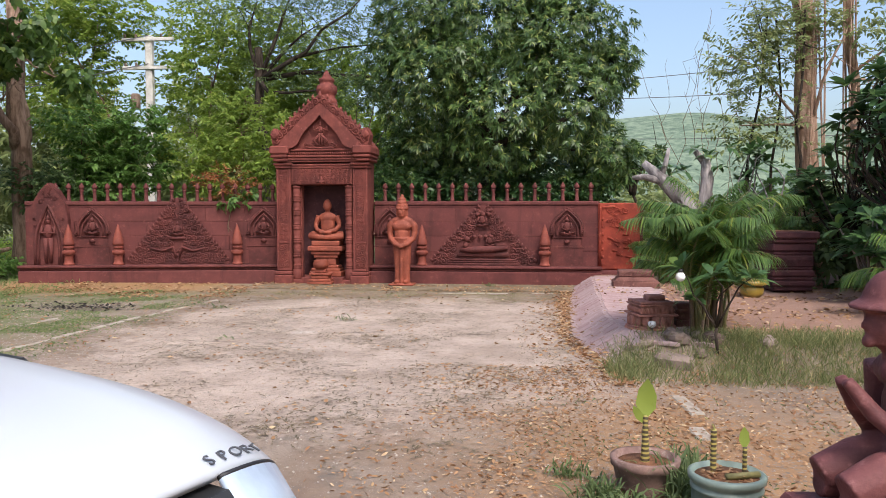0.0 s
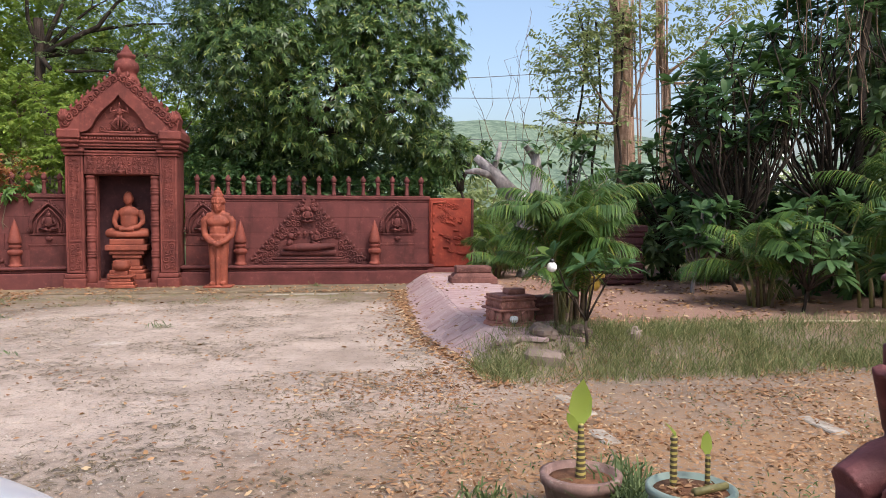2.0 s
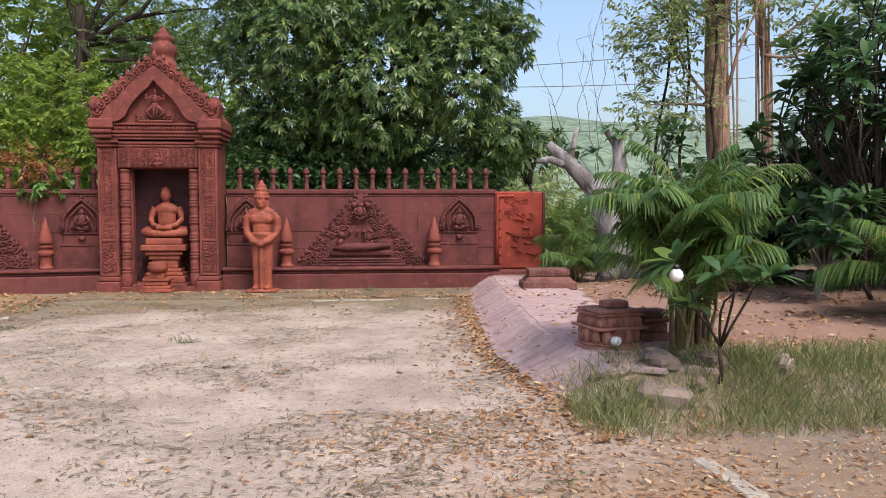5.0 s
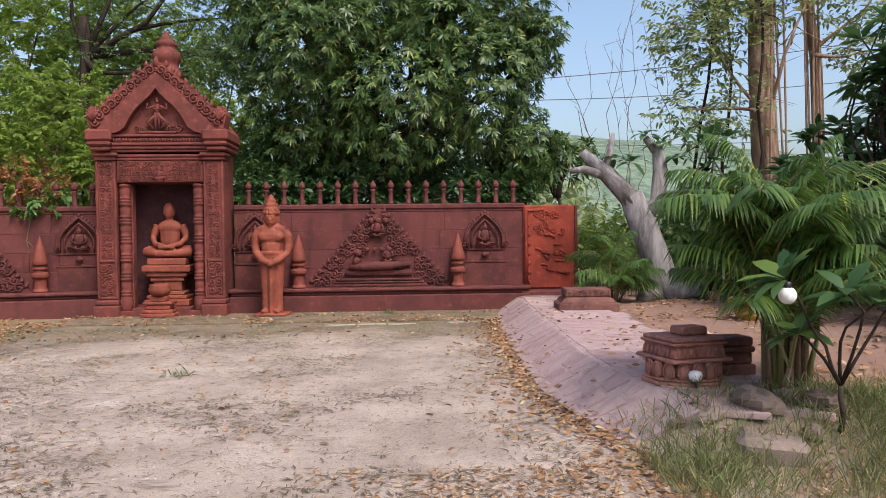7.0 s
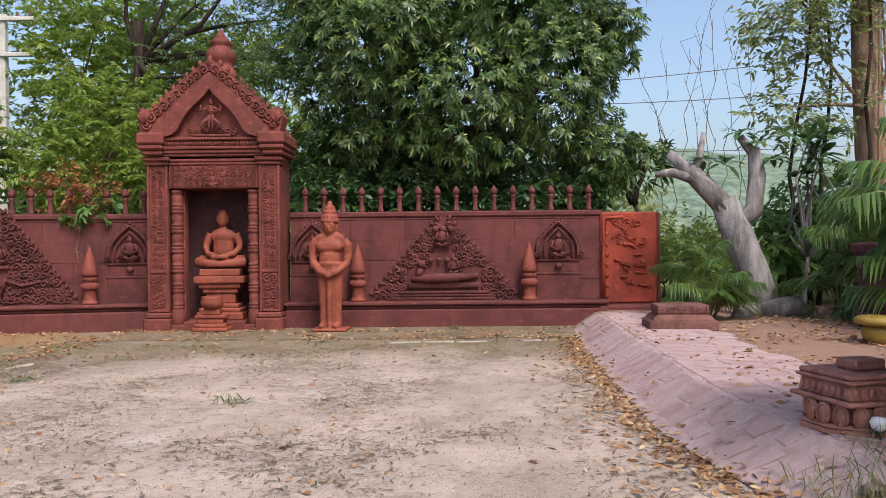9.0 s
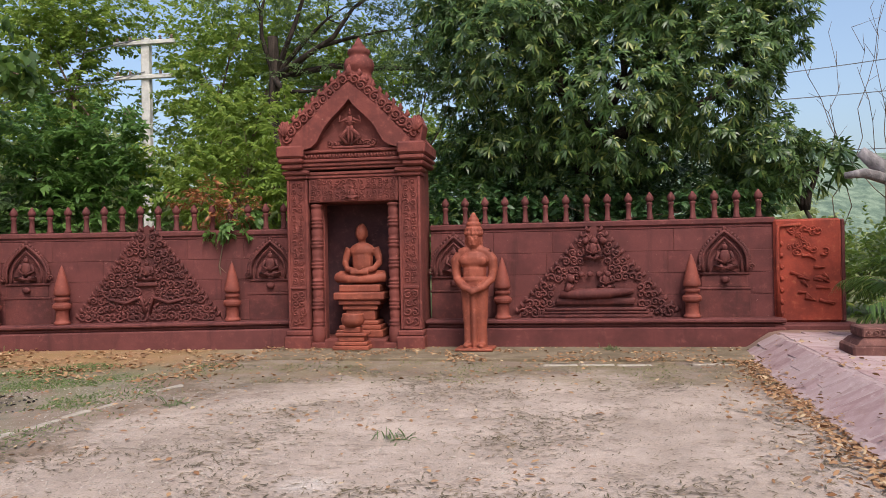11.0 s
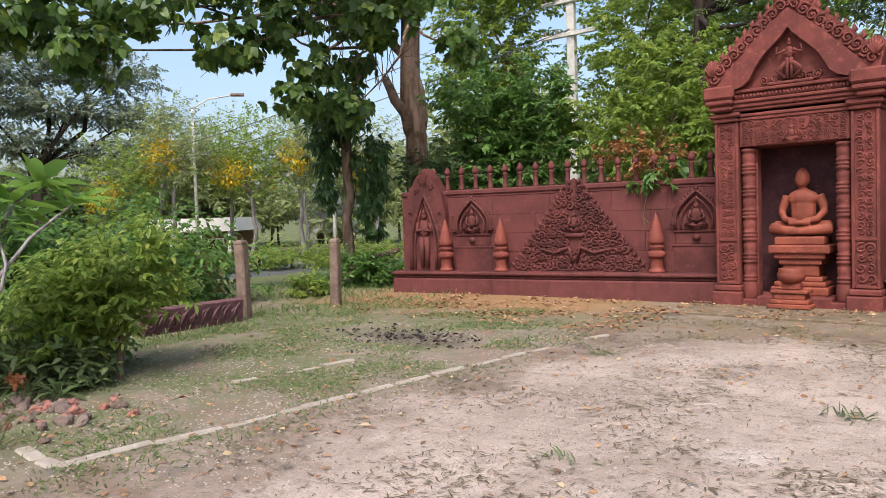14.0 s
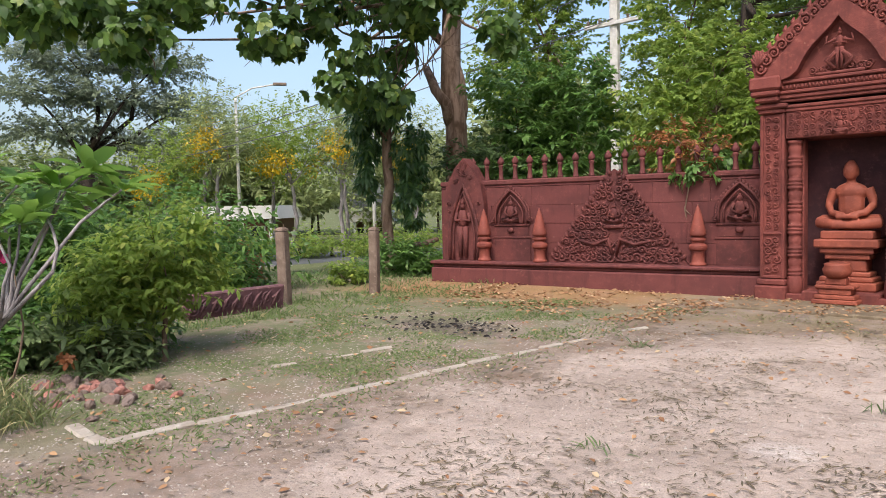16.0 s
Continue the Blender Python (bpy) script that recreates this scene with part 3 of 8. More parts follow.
wall_run("wall_left", WING, -5.86, -0.02, "dark red cast-stone garden wall with moulded plinth", 3)
wall_run("wall_right", RIGHT, -3.42, 1.70, "dark red cast-stone garden wall beside the shrine", 5)


def baluster(m, label):
    b = thing("baluster", m, label, "baluster", "balusters on the wall")
    part("shaft", Shape().lathe([(0.055, 0), (0.055, 0.03), (0.042, 0.05), (0.036, 0.22), (0.048, 0.24), (0.048, 0.26), (0.034, 0.275)], 10), WALL, b, smooth=True)
    part("bud", Shape().lathe([(0.034, 0.275), (0.062, 0.31), (0.060, 0.35), (0.036, 0.39), (0.012, 0.425), (0.002, 0.43)], 10), WALL, b, smooth=True)
    return b


first_baluster = baluster(WING @ pose(-0.28, 0.14, 1.90), "small dark red bud-topped baluster on wall coping")
for i in range(1, 18):
    copy_thing(first_baluster, WING @ pose(-0.28 - 0.292 * i, 0.14, 1.90))
for i in range(16):
    copy_thing(first_baluster, RIGHT @ pose(-3.2 + 0.315 * i, 0.14, 1.90))


def bollard(m):
    b = thing("bollard", m, "orange-red terracotta bollard with pointed top on plinth", "bollard", "bollards along the wall")
    part("shaft", Shape().lathe([(0.125, 0), (0.125, 0.035), (0.108, 0.05), (0.100, 0.07), (0.095, 0.21), (0.105, 0.225)], 20), BOLL, b, smooth=True)
    part("collar", Shape().lathe([(0.092, 0.226), (0.130, 0.25), (0.140, 0.275), (0.138, 0.31), (0.118, 0.335), (0.092, 0.345), (0.090, 0.375), (0.112, 0.385), (0.118, 0.405), (0.112, 0.425), (0.092, 0.435), (0.092, 0.452)], 28), BOLL, b)
    part("spike", Shape().lathe([(0.092, 0.453), (0.122, 0.468), (0.126, 0.495), (0.118, 0.54), (0.098, 0.63), (0.066, 0.76), (0.03, 0.88), (0.004, 0.94)], 16), BOLL, b, smooth=True)
    return b


first_bollard = bollard(WING @ pose(-1.06, -0.2, 0.44))
for s in (3.745, 4.846):
    copy_thing(first_bollard, WING @ pose(-s, -0.2, 0.44))
for x in (-2.29, 0.49):
    copy_thing(first_bollard, RIGHT @ pose(x, -0.2, 0.44))


# ---- carved reliefs ----
def seated(s, x, z, k, y=-0.05):
    """A small cross-legged relief figure, k metres high."""
    s.ball((x, y, z + 0.88 * k), (0.11 * k, 0.09 * k, 0.12 * k), 8, 6)
    s.ball((x, y, z + 1.0 * k), (0.05 * k, 0.05 * k, 0.07 * k), 6, 4)
    s.ball((x, y, z + 0.52 * k), (0.20 * k, 0.10 * k, 0.28 * k), 10, 6)
    for g in (-1, 1):
        s.tube([(x + g * 0.2 * k, y, z + 0.70 * k), (x + g * 0.31 * k, y, z + 0.45 * k), (x + g * 0.08 * k, y - 0.06 * k, z + 0.32 * k)], [0.065 * k, 0.06 * k, 0.045 * k], 6)
        s.tube([(x + g * 0.10 * k, y, z + 0.16 * k), (x + g * 0.42 * k, y - 0.03 * k, z + 0.14 * k), (x - g * 0.12 * k, y - 0.08 * k, z + 0.09 * k)], [0.11 * k, 0.095 * k, 0.05 * k], 6)


def standing(s, x, z, k, y=-0.05):
    s.ball((x, y, z + 0.90 * k), (0.055 * k, 0.05 * k, 0.065 * k), 8, 6)
    s.lathe([(0.05 * k, 0), (0.03 * k, 0.05 * k), (0.004, 0.11 * k)], 8, Matrix.Translation((x, y, z + 0.93 * k)))
    s.ball((x, y, z + 0.68 * k), (0.10 * k, 0.06 * k, 0.16 * k), 8, 6)
    for g in (-1, 1):
        s.tube([(x + g * 0.11 * k, y, z + 0.78 * k), (x + g * 0.15 * k, y, z + 0.64 * k), (x + g * 0.02 * k, y - 0.05 * k, z + 0.66 * k)], [0.034 * k, 0.032 * k, 0.026 * k], 6)
        s.tube([(x + g * 0.05 * k, y, z + 0.54 * k), (x + g * 0.055 * k, y, z + 0.28 * k), (x + g * 0.05 * k, y, z)], [0.06 * k, 0.045 * k, 0.035 * k], 6)


def pointed_arch(w, h, n=9):
    """Outline points of a pointed arch, left foot to right foot, w wide and h high."""
    left = []
    for i in range(n):
        t = i / (n - 1)
        left.append((-w / 2 * (1 - t**2.2) * (1 + 0.1 * math.sin(t * math.pi)), h * (0.1 + 0.9 * t) if i else 0.0))
    return left + [(-x, z) for x, z in left[-2::-1]]


def foliage_triangle(m, half, height, label, centre="seated", seed=1):
    """A triangular relief of scrolling leaves."""
    rng = random.Random(seed)
    r = thing("carved_relief", m @ Matrix.Diagonal((1, 0.95, 1, 1)), label, "relief")
    part("panel", Shape().prism([(-half, 0), (half, 0), (half * 0.86, height * 0.13), (half * 0.06, height * 0.97), (0, height), (-half * 0.06, height * 0.97), (-half * 0.86, height * 0.13)], -0.06, 0.0), RELIEF, r)
    s = Shape()
    z, row = 0.09, 0
    while z < height * 0.93:
        hw = half * (1 - z / height) * 0.93
        n = max(1, int(hw / 0.092))
        for i in range(n):
            for g in (-1, 1):
                x = g * hw * (i + 0.75) / n
                if centre == "reclining" and (abs(x) < 0.58 and z < height * 0.36 or abs(x) < 0.18 and z < height * 0.8):
                    continue
                if centre == "seated" and abs(x) < 0.13 and height * 0.28 < z < height * 0.66:
                    continue
                q = rng.uniform(0.056, 0.076) * (1.45 if row == 0 else 1)
                s.curl(x + rng.uniform(-0.015, 0.015), z + rng.uniform(-0.02, 0.02), q, -0.074, rng.uniform(1.1, 1.5), 0.021, rng.uniform(0, 6.28), g)
        z += 0.128
        row += 1
    tagged(part("scrollwork", s, RELIEF, r, smooth=True), kind="stuff")
    e = Shape()
    n = int(height / 0.085)
    for i in range(1, n):
        t = i / n
        for g in (-1, 1):
            x, zz = g * half * 0.97 * (1 - t) + g * 0.02, height * t + 0.02
            e.tube([(x - g * 0.03, -0.05, zz - 0.03), (x + g * 0.02, -0.06, zz + 0.015), (x + g * 0.015, -0.05, zz + 0.06)], [0.03, 0.034, 0.008], 5)
    tagged(part("leaf_border", e, RELIEF, r, smooth=True), kind="stuff")
    f = Shape()
    if centre == "seated":
        seated(f, 0, height * 0.42, height * 0.21, -0.09)
        f.box(-0.16, 0.16, -0.12, -0.05, height * 0.37, height * 0.41, 0.01)
        for g in (-1, 1):
            f.tube([(g * 0.04, -0.09, height * 0.1), (g * 0.10, -0.1, height * 0.26), (g * 0.34, -0.1, height * 0.20), (g * 0.62, -0.09, height * 0.24)], [0.03, 0.035, 0.03, 0.018], 6)
    else:
        for i, (hw, z0, z1) in enumerate(((0.84, 0.0, 0.055), (0.78, 0.06, 0.10), (0.74, 0.105, 0.155), (0.58, 0.20, 0.30))):
            f.box(-hw, hw, -0.10 - 0.008 * i, -0.05, z0, z1, 0.012)
        f.tube([(-0.52, -0.12, 0.355), (-0.2, -0.14, 0.36), (0.2, -0.14, 0.375), (0.56, -0.12, 0.40)], [0.05, 0.085, 0.08, 0.04], 8)
        f.tube([(-0.42, -0.12, 0.40), (-0.36, -0.13, 0.52)], [0.06, 0.05], 8)
        f.ball((-0.36, -0.13, 0.60), 0.065, 8, 6)
        seated(f, 0.16, 0.42, 0.30, -0.12)
        seated(f, -0.02, height * 0.62, 0.34, -0.12)
        for g in (-1, 0, 1):
            f.ball((g * 0.13, -0.1, height * 0.83), 0.055, 8, 5)
        for i in range(4):
            f.ball((-0.2 + 0.13 * i, -0.13, height * 0.47), (0.05, 0.03, 0.045), 6, 4)
    part("figure", f, RELIEF, r, smooth=True)
    return r


foliage_triangle(WING @ pose(-2.435, -0.028, 0.44), 1.20, 1.56, "large triangular relief of scrolling leaves on red wall", "seated", 4)
foliage_triangle(RIGHT @ pose(-0.90, -0.028, 0.44), 1.27, 1.40, "triangular relief with reclining figure on red wall", "reclining", 9)


def niche(m, label):
    r = thing("niche_relief", m @ Matrix.Diagonal((1, 0.95, 1, 1)), label, "relief", "seated figure reliefs on the wall")
    part("pedestal", Shape().box(-0.36, 0.36, -0.012, 0.0, 0.0, 0.40, 0.004).box(-0.38, 0.38, -0.026, 0.0, 0.402, 0.44, 0.008).box(-0.33, 0.33, -0.016, 0.0, 0.442, 0.62, 0.005).box(-0.35, 0.35, -0.045, 0.0, 0.622, 0.662, 0.01), RELIEF, r)
    s = Shape()
    for k, wd, hh, th in ((0, 0.62, 0.60, 0.026), (1, 0.46, 0.50, 0.017)):
        pts = [(x, -0.05, 0.668 + z) for x, z in pointed_arch(wd, hh)]
        s.tube(pts, th, 6)
    for i, (x, z) in enumerate(pointed_arch(0.68, 0.635, 15)):
        if z > 0.02:
            s.ball((x, -0.045, 0.668 + z), (0.030, 0.024, 0.036), 6, 5)
    for g in (-1, 1):
        s.curl(g * 0.37, 0.74, 0.05, -0.05, 1.2, 0.014, 0, g)
    part("arch", s, RELIEF, r, smooth=True)
    f = Shape()
    seated(f, 0, 0.68, 0.40, -0.06)
    f.ball((0, -0.07, 0.55), (0.07, 0.03, 0.05), 6, 4)
    part("figure", f, RELIEF, r, smooth=True)
    return r


first_niche = niche(WING @ pose(-0.47, -0.03, 0.44), "dark red arched relief of seated figure on wall")
copy_thing(first_niche, WING @ pose(-4.36, -0.03, 0.44) @ Matrix.Diagonal((1, 0.95, 1, 1)))
for x in (0.985, -3.05):
    copy_thing(first_niche, RIGHT @ pose(x, -0.03, 0.44) @ Matrix.Diagonal((1, 0.95, 1, 1)))

# the carved slab that ends the left wall
stele = thing("carved_stele", WING @ pose(-5.287, -0.12, 0.44), "tall dark red stele with standing figure in arch", "stele")
part("panel", Shape().prism([(-0.43, 0), (0.43, 0), (0.43, 1.05), (0.36, 1.40), (0.18, 1.70), (0, 1.88), (-0.18, 1.70), (-0.36, 1.40), (-0.43, 1.05)], -0.05, 0.24), RELIEF, stele)
s = Shape()
for wd, hh, th in ((0.60, 1.36, 0.04), (0.44, 1.24, 0.024)):
    s.tube([(x, -0.06, z + 0.02) for x, z in pointed_arch(wd, hh)], th, 6)
part("arch", s, RELIEF, stele, smooth=True)
s = Shape()
rng = random.Random(2)
for i in range(46):
    z = rng.uniform(0.9, 1.80)
    hw = 0.40 * (1 - max(0, z - 1.0) / 0.9)
    x = rng.uniform(-hw, hw)
    if abs(x) > 0.26 or z > 1.45:
        s.curl(x, z, rng.uniform(0.035, 0.055), -0.06, 1.2, 0.012, rng.uniform(0, 6), rng.choice((-1, 1)))
tagged(part("scrollwork", s, RELIEF, stele, smooth=True), kind="stuff")
s = Shape()
standing(s, 0, 0.06, 1.05, -0.09)
part("figure", s, RELIEF, stele, smooth=True)

# the bright slab at the right end
slab = thing("carved_slab", RIGHT @ pose(2.135, 0.0, 0.36), "bright orange-red carved stone slab at wall end", "slab")
part("panel", Shape().box(-0.46, 0.46, -0.09, 0.12, 0.0, 1.50, 0.03), SLAB, slab)
part("side", Shape().box(0.463, 0.53, -0.04, 0.30, 0.0, 1.49, 0.03), WALL, slab)
s = Shape()
s.tube([(-0.42, -0.095, 0.03), (-0.42, -0.1, 0.9), (-0.40, -0.1, 1.40), (-0.1, -0.1, 1.42)], 0.03, 6)
for i in range(7):
    s.ball((-0.36, -0.095, 0.12 + 0.17 * i), (0.03, 0.02, 0.04), 6, 4)
rng = random.Random(8)
for i in range(22):
    s.curl(rng.uniform(-0.3, 0.25), rng.uniform(1.0, 1.38), rng.uniform(0.03, 0.07), -0.095, 1.1, 0.014, rng.uniform(0, 6), rng.choice((-1, 1)))
for i in range(18):
    x, z = rng.uniform(-0.25, 0.2), rng.uniform(0.30, 1.0)
    s.tube([(x, -0.1, z), (x + rng.uniform(0.06, 0.2), -0.11, z - rng.uniform(0.0, 0.09))], [0.03, 0.012], 5)
part("carving", s, SLAB, slab, smooth=True)
part("slab_plinth", Shape().box(-0.55, 0.62, -0.36, 0.3, -0.45, -0.002, 0.03), WALL, slab)


# ---- shrine gate ----
GX, GY = -4.525, 16.34
gate = thing("shrine_gate", pose(GX, GY, 0.02), "carved red stone shrine with steep pediment and open niche", "shrine")


def carve_field(s, x0, x1, z0, z1, y, r, seed):
    """Fills a panel with small scrolls and beads."""
    rng = random.Random(seed)
    nx, nz = max(1, round((x1 - x0) / (2 * r))), max(1, round((z1 - z0) / (2 * r)))
    for j in range(nz):
        for i in range(nx):
            x, z = x0 + (i + 0.5) * (x1 - x0) / nx, z0 + (j + 0.5) * (z1 - z0) / nz
            s.curl(x + rng.uniform(-1, 1) * r * 0.15, z + rng.uniform(-1, 1) * r * 0.15, r * rng.uniform(0.85, 1.05), y, rng.uniform(1.0, 1.5), r * 0.24, rng.uniform(0, 6.28), 1 if (i + j) % 2 else -1)
    return s


for g in (-1, 1):
    lo, hi = (-1.06, -0.71) if g < 0 else (0.71, 1.06)
    part("pillar_base", Shape().box(lo - 0.05, hi + 0.03, -0.10, 0.30, -0.2, 0.20, 0.02).box(lo - 0.03, hi + 0.015, -0.07, 0.30, 0.203, 0.29, 0.02), GATE, gate)
    part("pillar", Shape().box(lo + 0.01, hi - 0.01, 0.0, 0.30, 0.292, 2.62, 0.015), GATE, gate)
    e = Shape().box(lo + 0.01, lo + 0.05, -0.03, 0.01, 0.30, 2.61, 0.01).box(hi - 0.05, hi - 0.01, -0.03, 0.01, 0.30, 2.61, 0.01)
    e.box(lo + 0.05, hi - 0.05, -0.025, 0.01, 0.30, 0.34, 0.008).box(lo + 0.05, hi - 0.05, -0.025, 0.01, 0.92, 0.96, 0.008)
    part("pillar_border", e, GATE, gate)
    tagged(part("pillar_carving", carve_field(carve_field(Shape(), lo + 0.07, hi - 0.07, 0.36, 0.90, -0.005, 0.068, 5 + g), lo + 0.07, hi - 0.07, 0.99, 2.58, -0.005, 0.05, 15 + g), GATE, gate, smooth=True), kind="stuff")
    part("pillar_capital", Shape().box(lo - 0.01, hi + 0.01, -0.05, 0.30, 2.622, 2.68, 0.012).box(lo - 0.04, hi + 0.04, -0.09, 0.30, 2.682, 2.75, 0.02), GATE, gate)
    prof = [(0.115, 0.0), (0.115, 0.28)]
    z = 0.30
    while z < 2.20:
        for r, dz in ((0.105, 0), (0.112, 0.03), (0.085, 0.045), (0.108, 0.06), (0.108, 0.08), (0.082, 0.095), (0.105, 0.11), (0.105, 0.13), (0.083, 0.15), (0.098, 0.19), (0.100, 0.26), (0.083, 0.30)):
            prof.append((r, z + dz))
        z += 0.315
    part("colonette", Shape().lathe([(r * 0.92, min(zz, 2.24)) for r, zz in prof if zz <= 2.24], 14, Matrix.Translation((g * 0.612, 0.10, 0))), GATE, gate, "ringed stone colonette", smooth=True)
    part("jamb", Shape().box(0.515 if g > 0 else -0.72, 0.72 if g > 0 else -0.515, 0.17, 0.34, -0.1, 2.25, 0.01), GATE, gate)
    part("side_wall", Shape().box(0.725 if g > 0 else -1.04, 1.04 if g > 0 else -0.725, 0.302, 0.80, -0.2, 3.0, 0.02), GATE, gate)
# dark panels added over the red walls to paint in the niche's shade
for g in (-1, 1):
    part("niche_shade_lining", Shape().box(-0.722 if g < 0 else 0.70, -0.70 if g < 0 else 0.722, 0.344, 0.695, 0.152, 2.25, 0.004), PURPLE, gate, "inner wall coloured dark for the niche shade")
part("niche_shade_backing", Shape().box(-0.698, 0.698, 0.698, 0.72, 0.152, 2.25, 0.004), PURPLE, gate, "inner wall coloured dark for the niche shade")
part("back_wall", Shape().box(-0.72, 0.72, 0.722, 0.798, -0.2, 3.0, 0.01), GATE, gate)
part("niche_ceiling", Shape().box(-0.72, 0.72, 0.17, 0.72, 2.252, 2.34, 0.01), GATE, gate)
part("niche_floor", Shape().box(-0.48, 0.48, -0.05, 0.342, -0.1, 0.15, 0.015).box(-0.722, 0.722, 0.344, 0.72, -0.1, 0.15, 0.01), GATE, gate)
part("sill", Shape().box(-0.70, 0.70, -0.04, 0.16, -0.15, 0.10, 0.015), GATE, gate)
part("lintel", Shape().box(-0.705, 0.705, 0.0, 0.168, 2.255, 2.62, 0.01), GATE, gate)
s = carve_field(Shape(), -0.68, 0.68, 2.27, 2.61, -0.005, 0.048, 3)
seated(s, 0, 2.28, 0.22, -0.04)
s.ball((0, -0.03, 2.31), (0.10, 0.035, 0.06), 10, 6)
part("lintel_carving", s, GATE, gate, smooth=True)
for k, (hw, y0, z0, z1) in enumerate(((0.71, -0.02, 2.622, 2.67), (0.70, -0.035, 2.672, 2.72), (1.03, -0.05, 2.755, 2.80), (1.02, -0.075, 2.803, 2.86), (1.05, -0.10, 2.863, 2.91), (1.0, -0.07, 2.913, 3.0), (1.06, -0.11, 3.003, 3.05))):
    part("cornice_band", Shape().box(-hw, hw, y0, 0.3, z0, z1, 0.012), GATE, gate)
s = Shape()
for i in range(40):
    s.ball((-0.96 + 0.0492 * i, -0.08, 2.955), (0.02, 0.025, 0.03), 6, 4)
tagged(part("bead_row", s, GATE, gate, smooth=True), kind="stuff")
for g in (-1, 1):
    lo, hi = (-1.15, -0.74) if g < 0 else (0.74, 1.15)
    part("eave_block", Shape().box(lo + 0.06, hi - 0.02, -0.15, 0.79, 2.77, 2.85, 0.03).box(lo + 0.02, hi, -0.19, 0.81, 2.853, 2.93, 0.03).box(lo, hi + 0.02, -0.21, 0.82, 2.933, 3.12, 0.03), GATE, gate)
# pediment: wall, lobed bargeboard, flame leaves
part("tympanum", Shape().prism([(-1.0, 3.05), (1.0, 3.05), (0.02, 4.02), (-0.02, 4.02)], -0.02, 0.22), GATE, gate)
board = Shape()
for g in (-1, 1):
    outer = [(1.02, 3.052), (0.86, 3.24), (0.62, 3.50), (0.40, 3.72), (0.20, 3.90), (0.0, 4.06)]
    inner = [(0.0, 3.80), (0.06, 3.72), (0.17, 3.61), (0.29, 3.50), (0.39, 3.38), (0.46, 3.26), (0.51, 3.16), (0.60, 3.09), (0.72, 3.052)]
    poly = [(g * x, z) for x, z in outer + inner]
    board.prism(poly if g > 0 else poly[::-1], -0.16, -0.02)
part("bargeboard", board, GATE, gate, "lobed stone bargeboard")
rim = Shape()
for g in (-1, 1):
    poly = [(g * x, z) for x, z in ((1.09, 3.13), (1.14, 3.36), (1.07, 3.52), (0.98, 3.47), (0.90, 3.48), (0.72, 3.68), (0.50, 3.88), (0.28, 4.06), (0.08, 4.22), (0.0, 4.27), (0.0, 4.06), (0.20, 3.90), (0.40, 3.72), (0.62, 3.50), (0.86, 3.24), (0.96, 3.13))]
    rim.prism(poly if g > 0 else poly[::-1], -0.12, 0.24)
part("flame_border", rim, GATE, gate)
s = Shape()
rng = random.Random(12)
for g in (-1, 1):
    for i in range(9):
        t = (i + 0.4) / 9
        x, z = g * (0.98 - 0.94 * t), 3.32 + 0.84 * t
        s.curl(x - g * 0.012, z - 0.012, 0.092, -0.13, 1.6, 0.021, rng.uniform(0, 6), g)
        ox, oz = x + g * 0.06, z + 0.085
        s.tube([(ox - g * 0.05, -0.08, oz - 0.05), (ox + g * 0.01, -0.09, oz + 0.01), (ox - g * 0.005, -0.08, oz + 0.075)], [0.035, 0.04, 0.01], 6)
    for i in range(7):
        a = -0.3 + 0.32 * i
        s.tube([(g * 1.03, -0.14, 3.28), (g * (1.03 + 0.12 * math.sin(a - 0.6)), -0.14, 3.28 + 0.22 * math.cos(a - 0.6))], [0.04, 0.014], 6)
    s.curl(g * 1.0, 3.24, 0.08, -0.14, 1.4, 0.02, 0, g)
s.tube([(0, -0.1, 4.16), (0, -0.1, 4.26), (0, -0.08, 4.34)], [0.06, 0.045, 0.01], 6)
s.curl(0, 4.12, 0.07, -0.13, 1.4, 0.018)
part("flame_leaves", s, GATE, gate, smooth=True)
s = Shape()
standing(s, 0, 3.12, 0.52, -0.09)
s.box(-0.30, 0.30, -0.10, -0.02, 3.055, 3.10, 0.015)
carve_field(s, -0.40, 0.40, 3.10, 3.20, -0.03, 0.045, 8)
for g in (-1, 1):
    s.tube([(g * 0.04, -0.1, 3.34), (g * 0.16, -0.1, 3.24), (g * 0.05, -0.1, 3.13)], [0.03, 0.03, 0.02], 6)
    s.tube([(g * 0.05, -0.1, 3.50), (g * 0.17, -0.1, 3.46), (g * 0.15, -0.1, 3.56)], [0.02, 0.02, 0.014], 6)
    for i in range(3):
        s.curl(g * (0.14 + 0.10 * i), 3.13 + 0.02 * (i == 0), 0.055, -0.06, 1.4, 0.014, i, g)
part("tympanum_figure", s, GATE, gate, smooth=True)
part("roof", Shape().prism([(-1.14, 3.12), (1.14, 3.12), (0.9, 3.42), (0.5, 3.8), (0.1, 4.15), (-0.1, 4.15), (-0.5, 3.8), (-0.9, 3.42)], 0.242, 0.80), GATE, gate)
part("finial", Shape().lathe([(0.24, 4.00), (0.24, 4.22), (0.20, 4.25), (0.20, 4.34), (0.235, 4.38), (0.245, 4.46), (0.22, 4.54), (0.16, 4.58), (0.16, 4.62), (0.185, 4.65), (0.175, 4.70), (0.11, 4.73), (0.11, 4.76), (0.07, 4.80), (0.045, 4.86), (0.004, 4.91)], 22, Matrix.Translation((0, 0.50, 0))), GATE, gate, "round stepped finial", smooth=True)

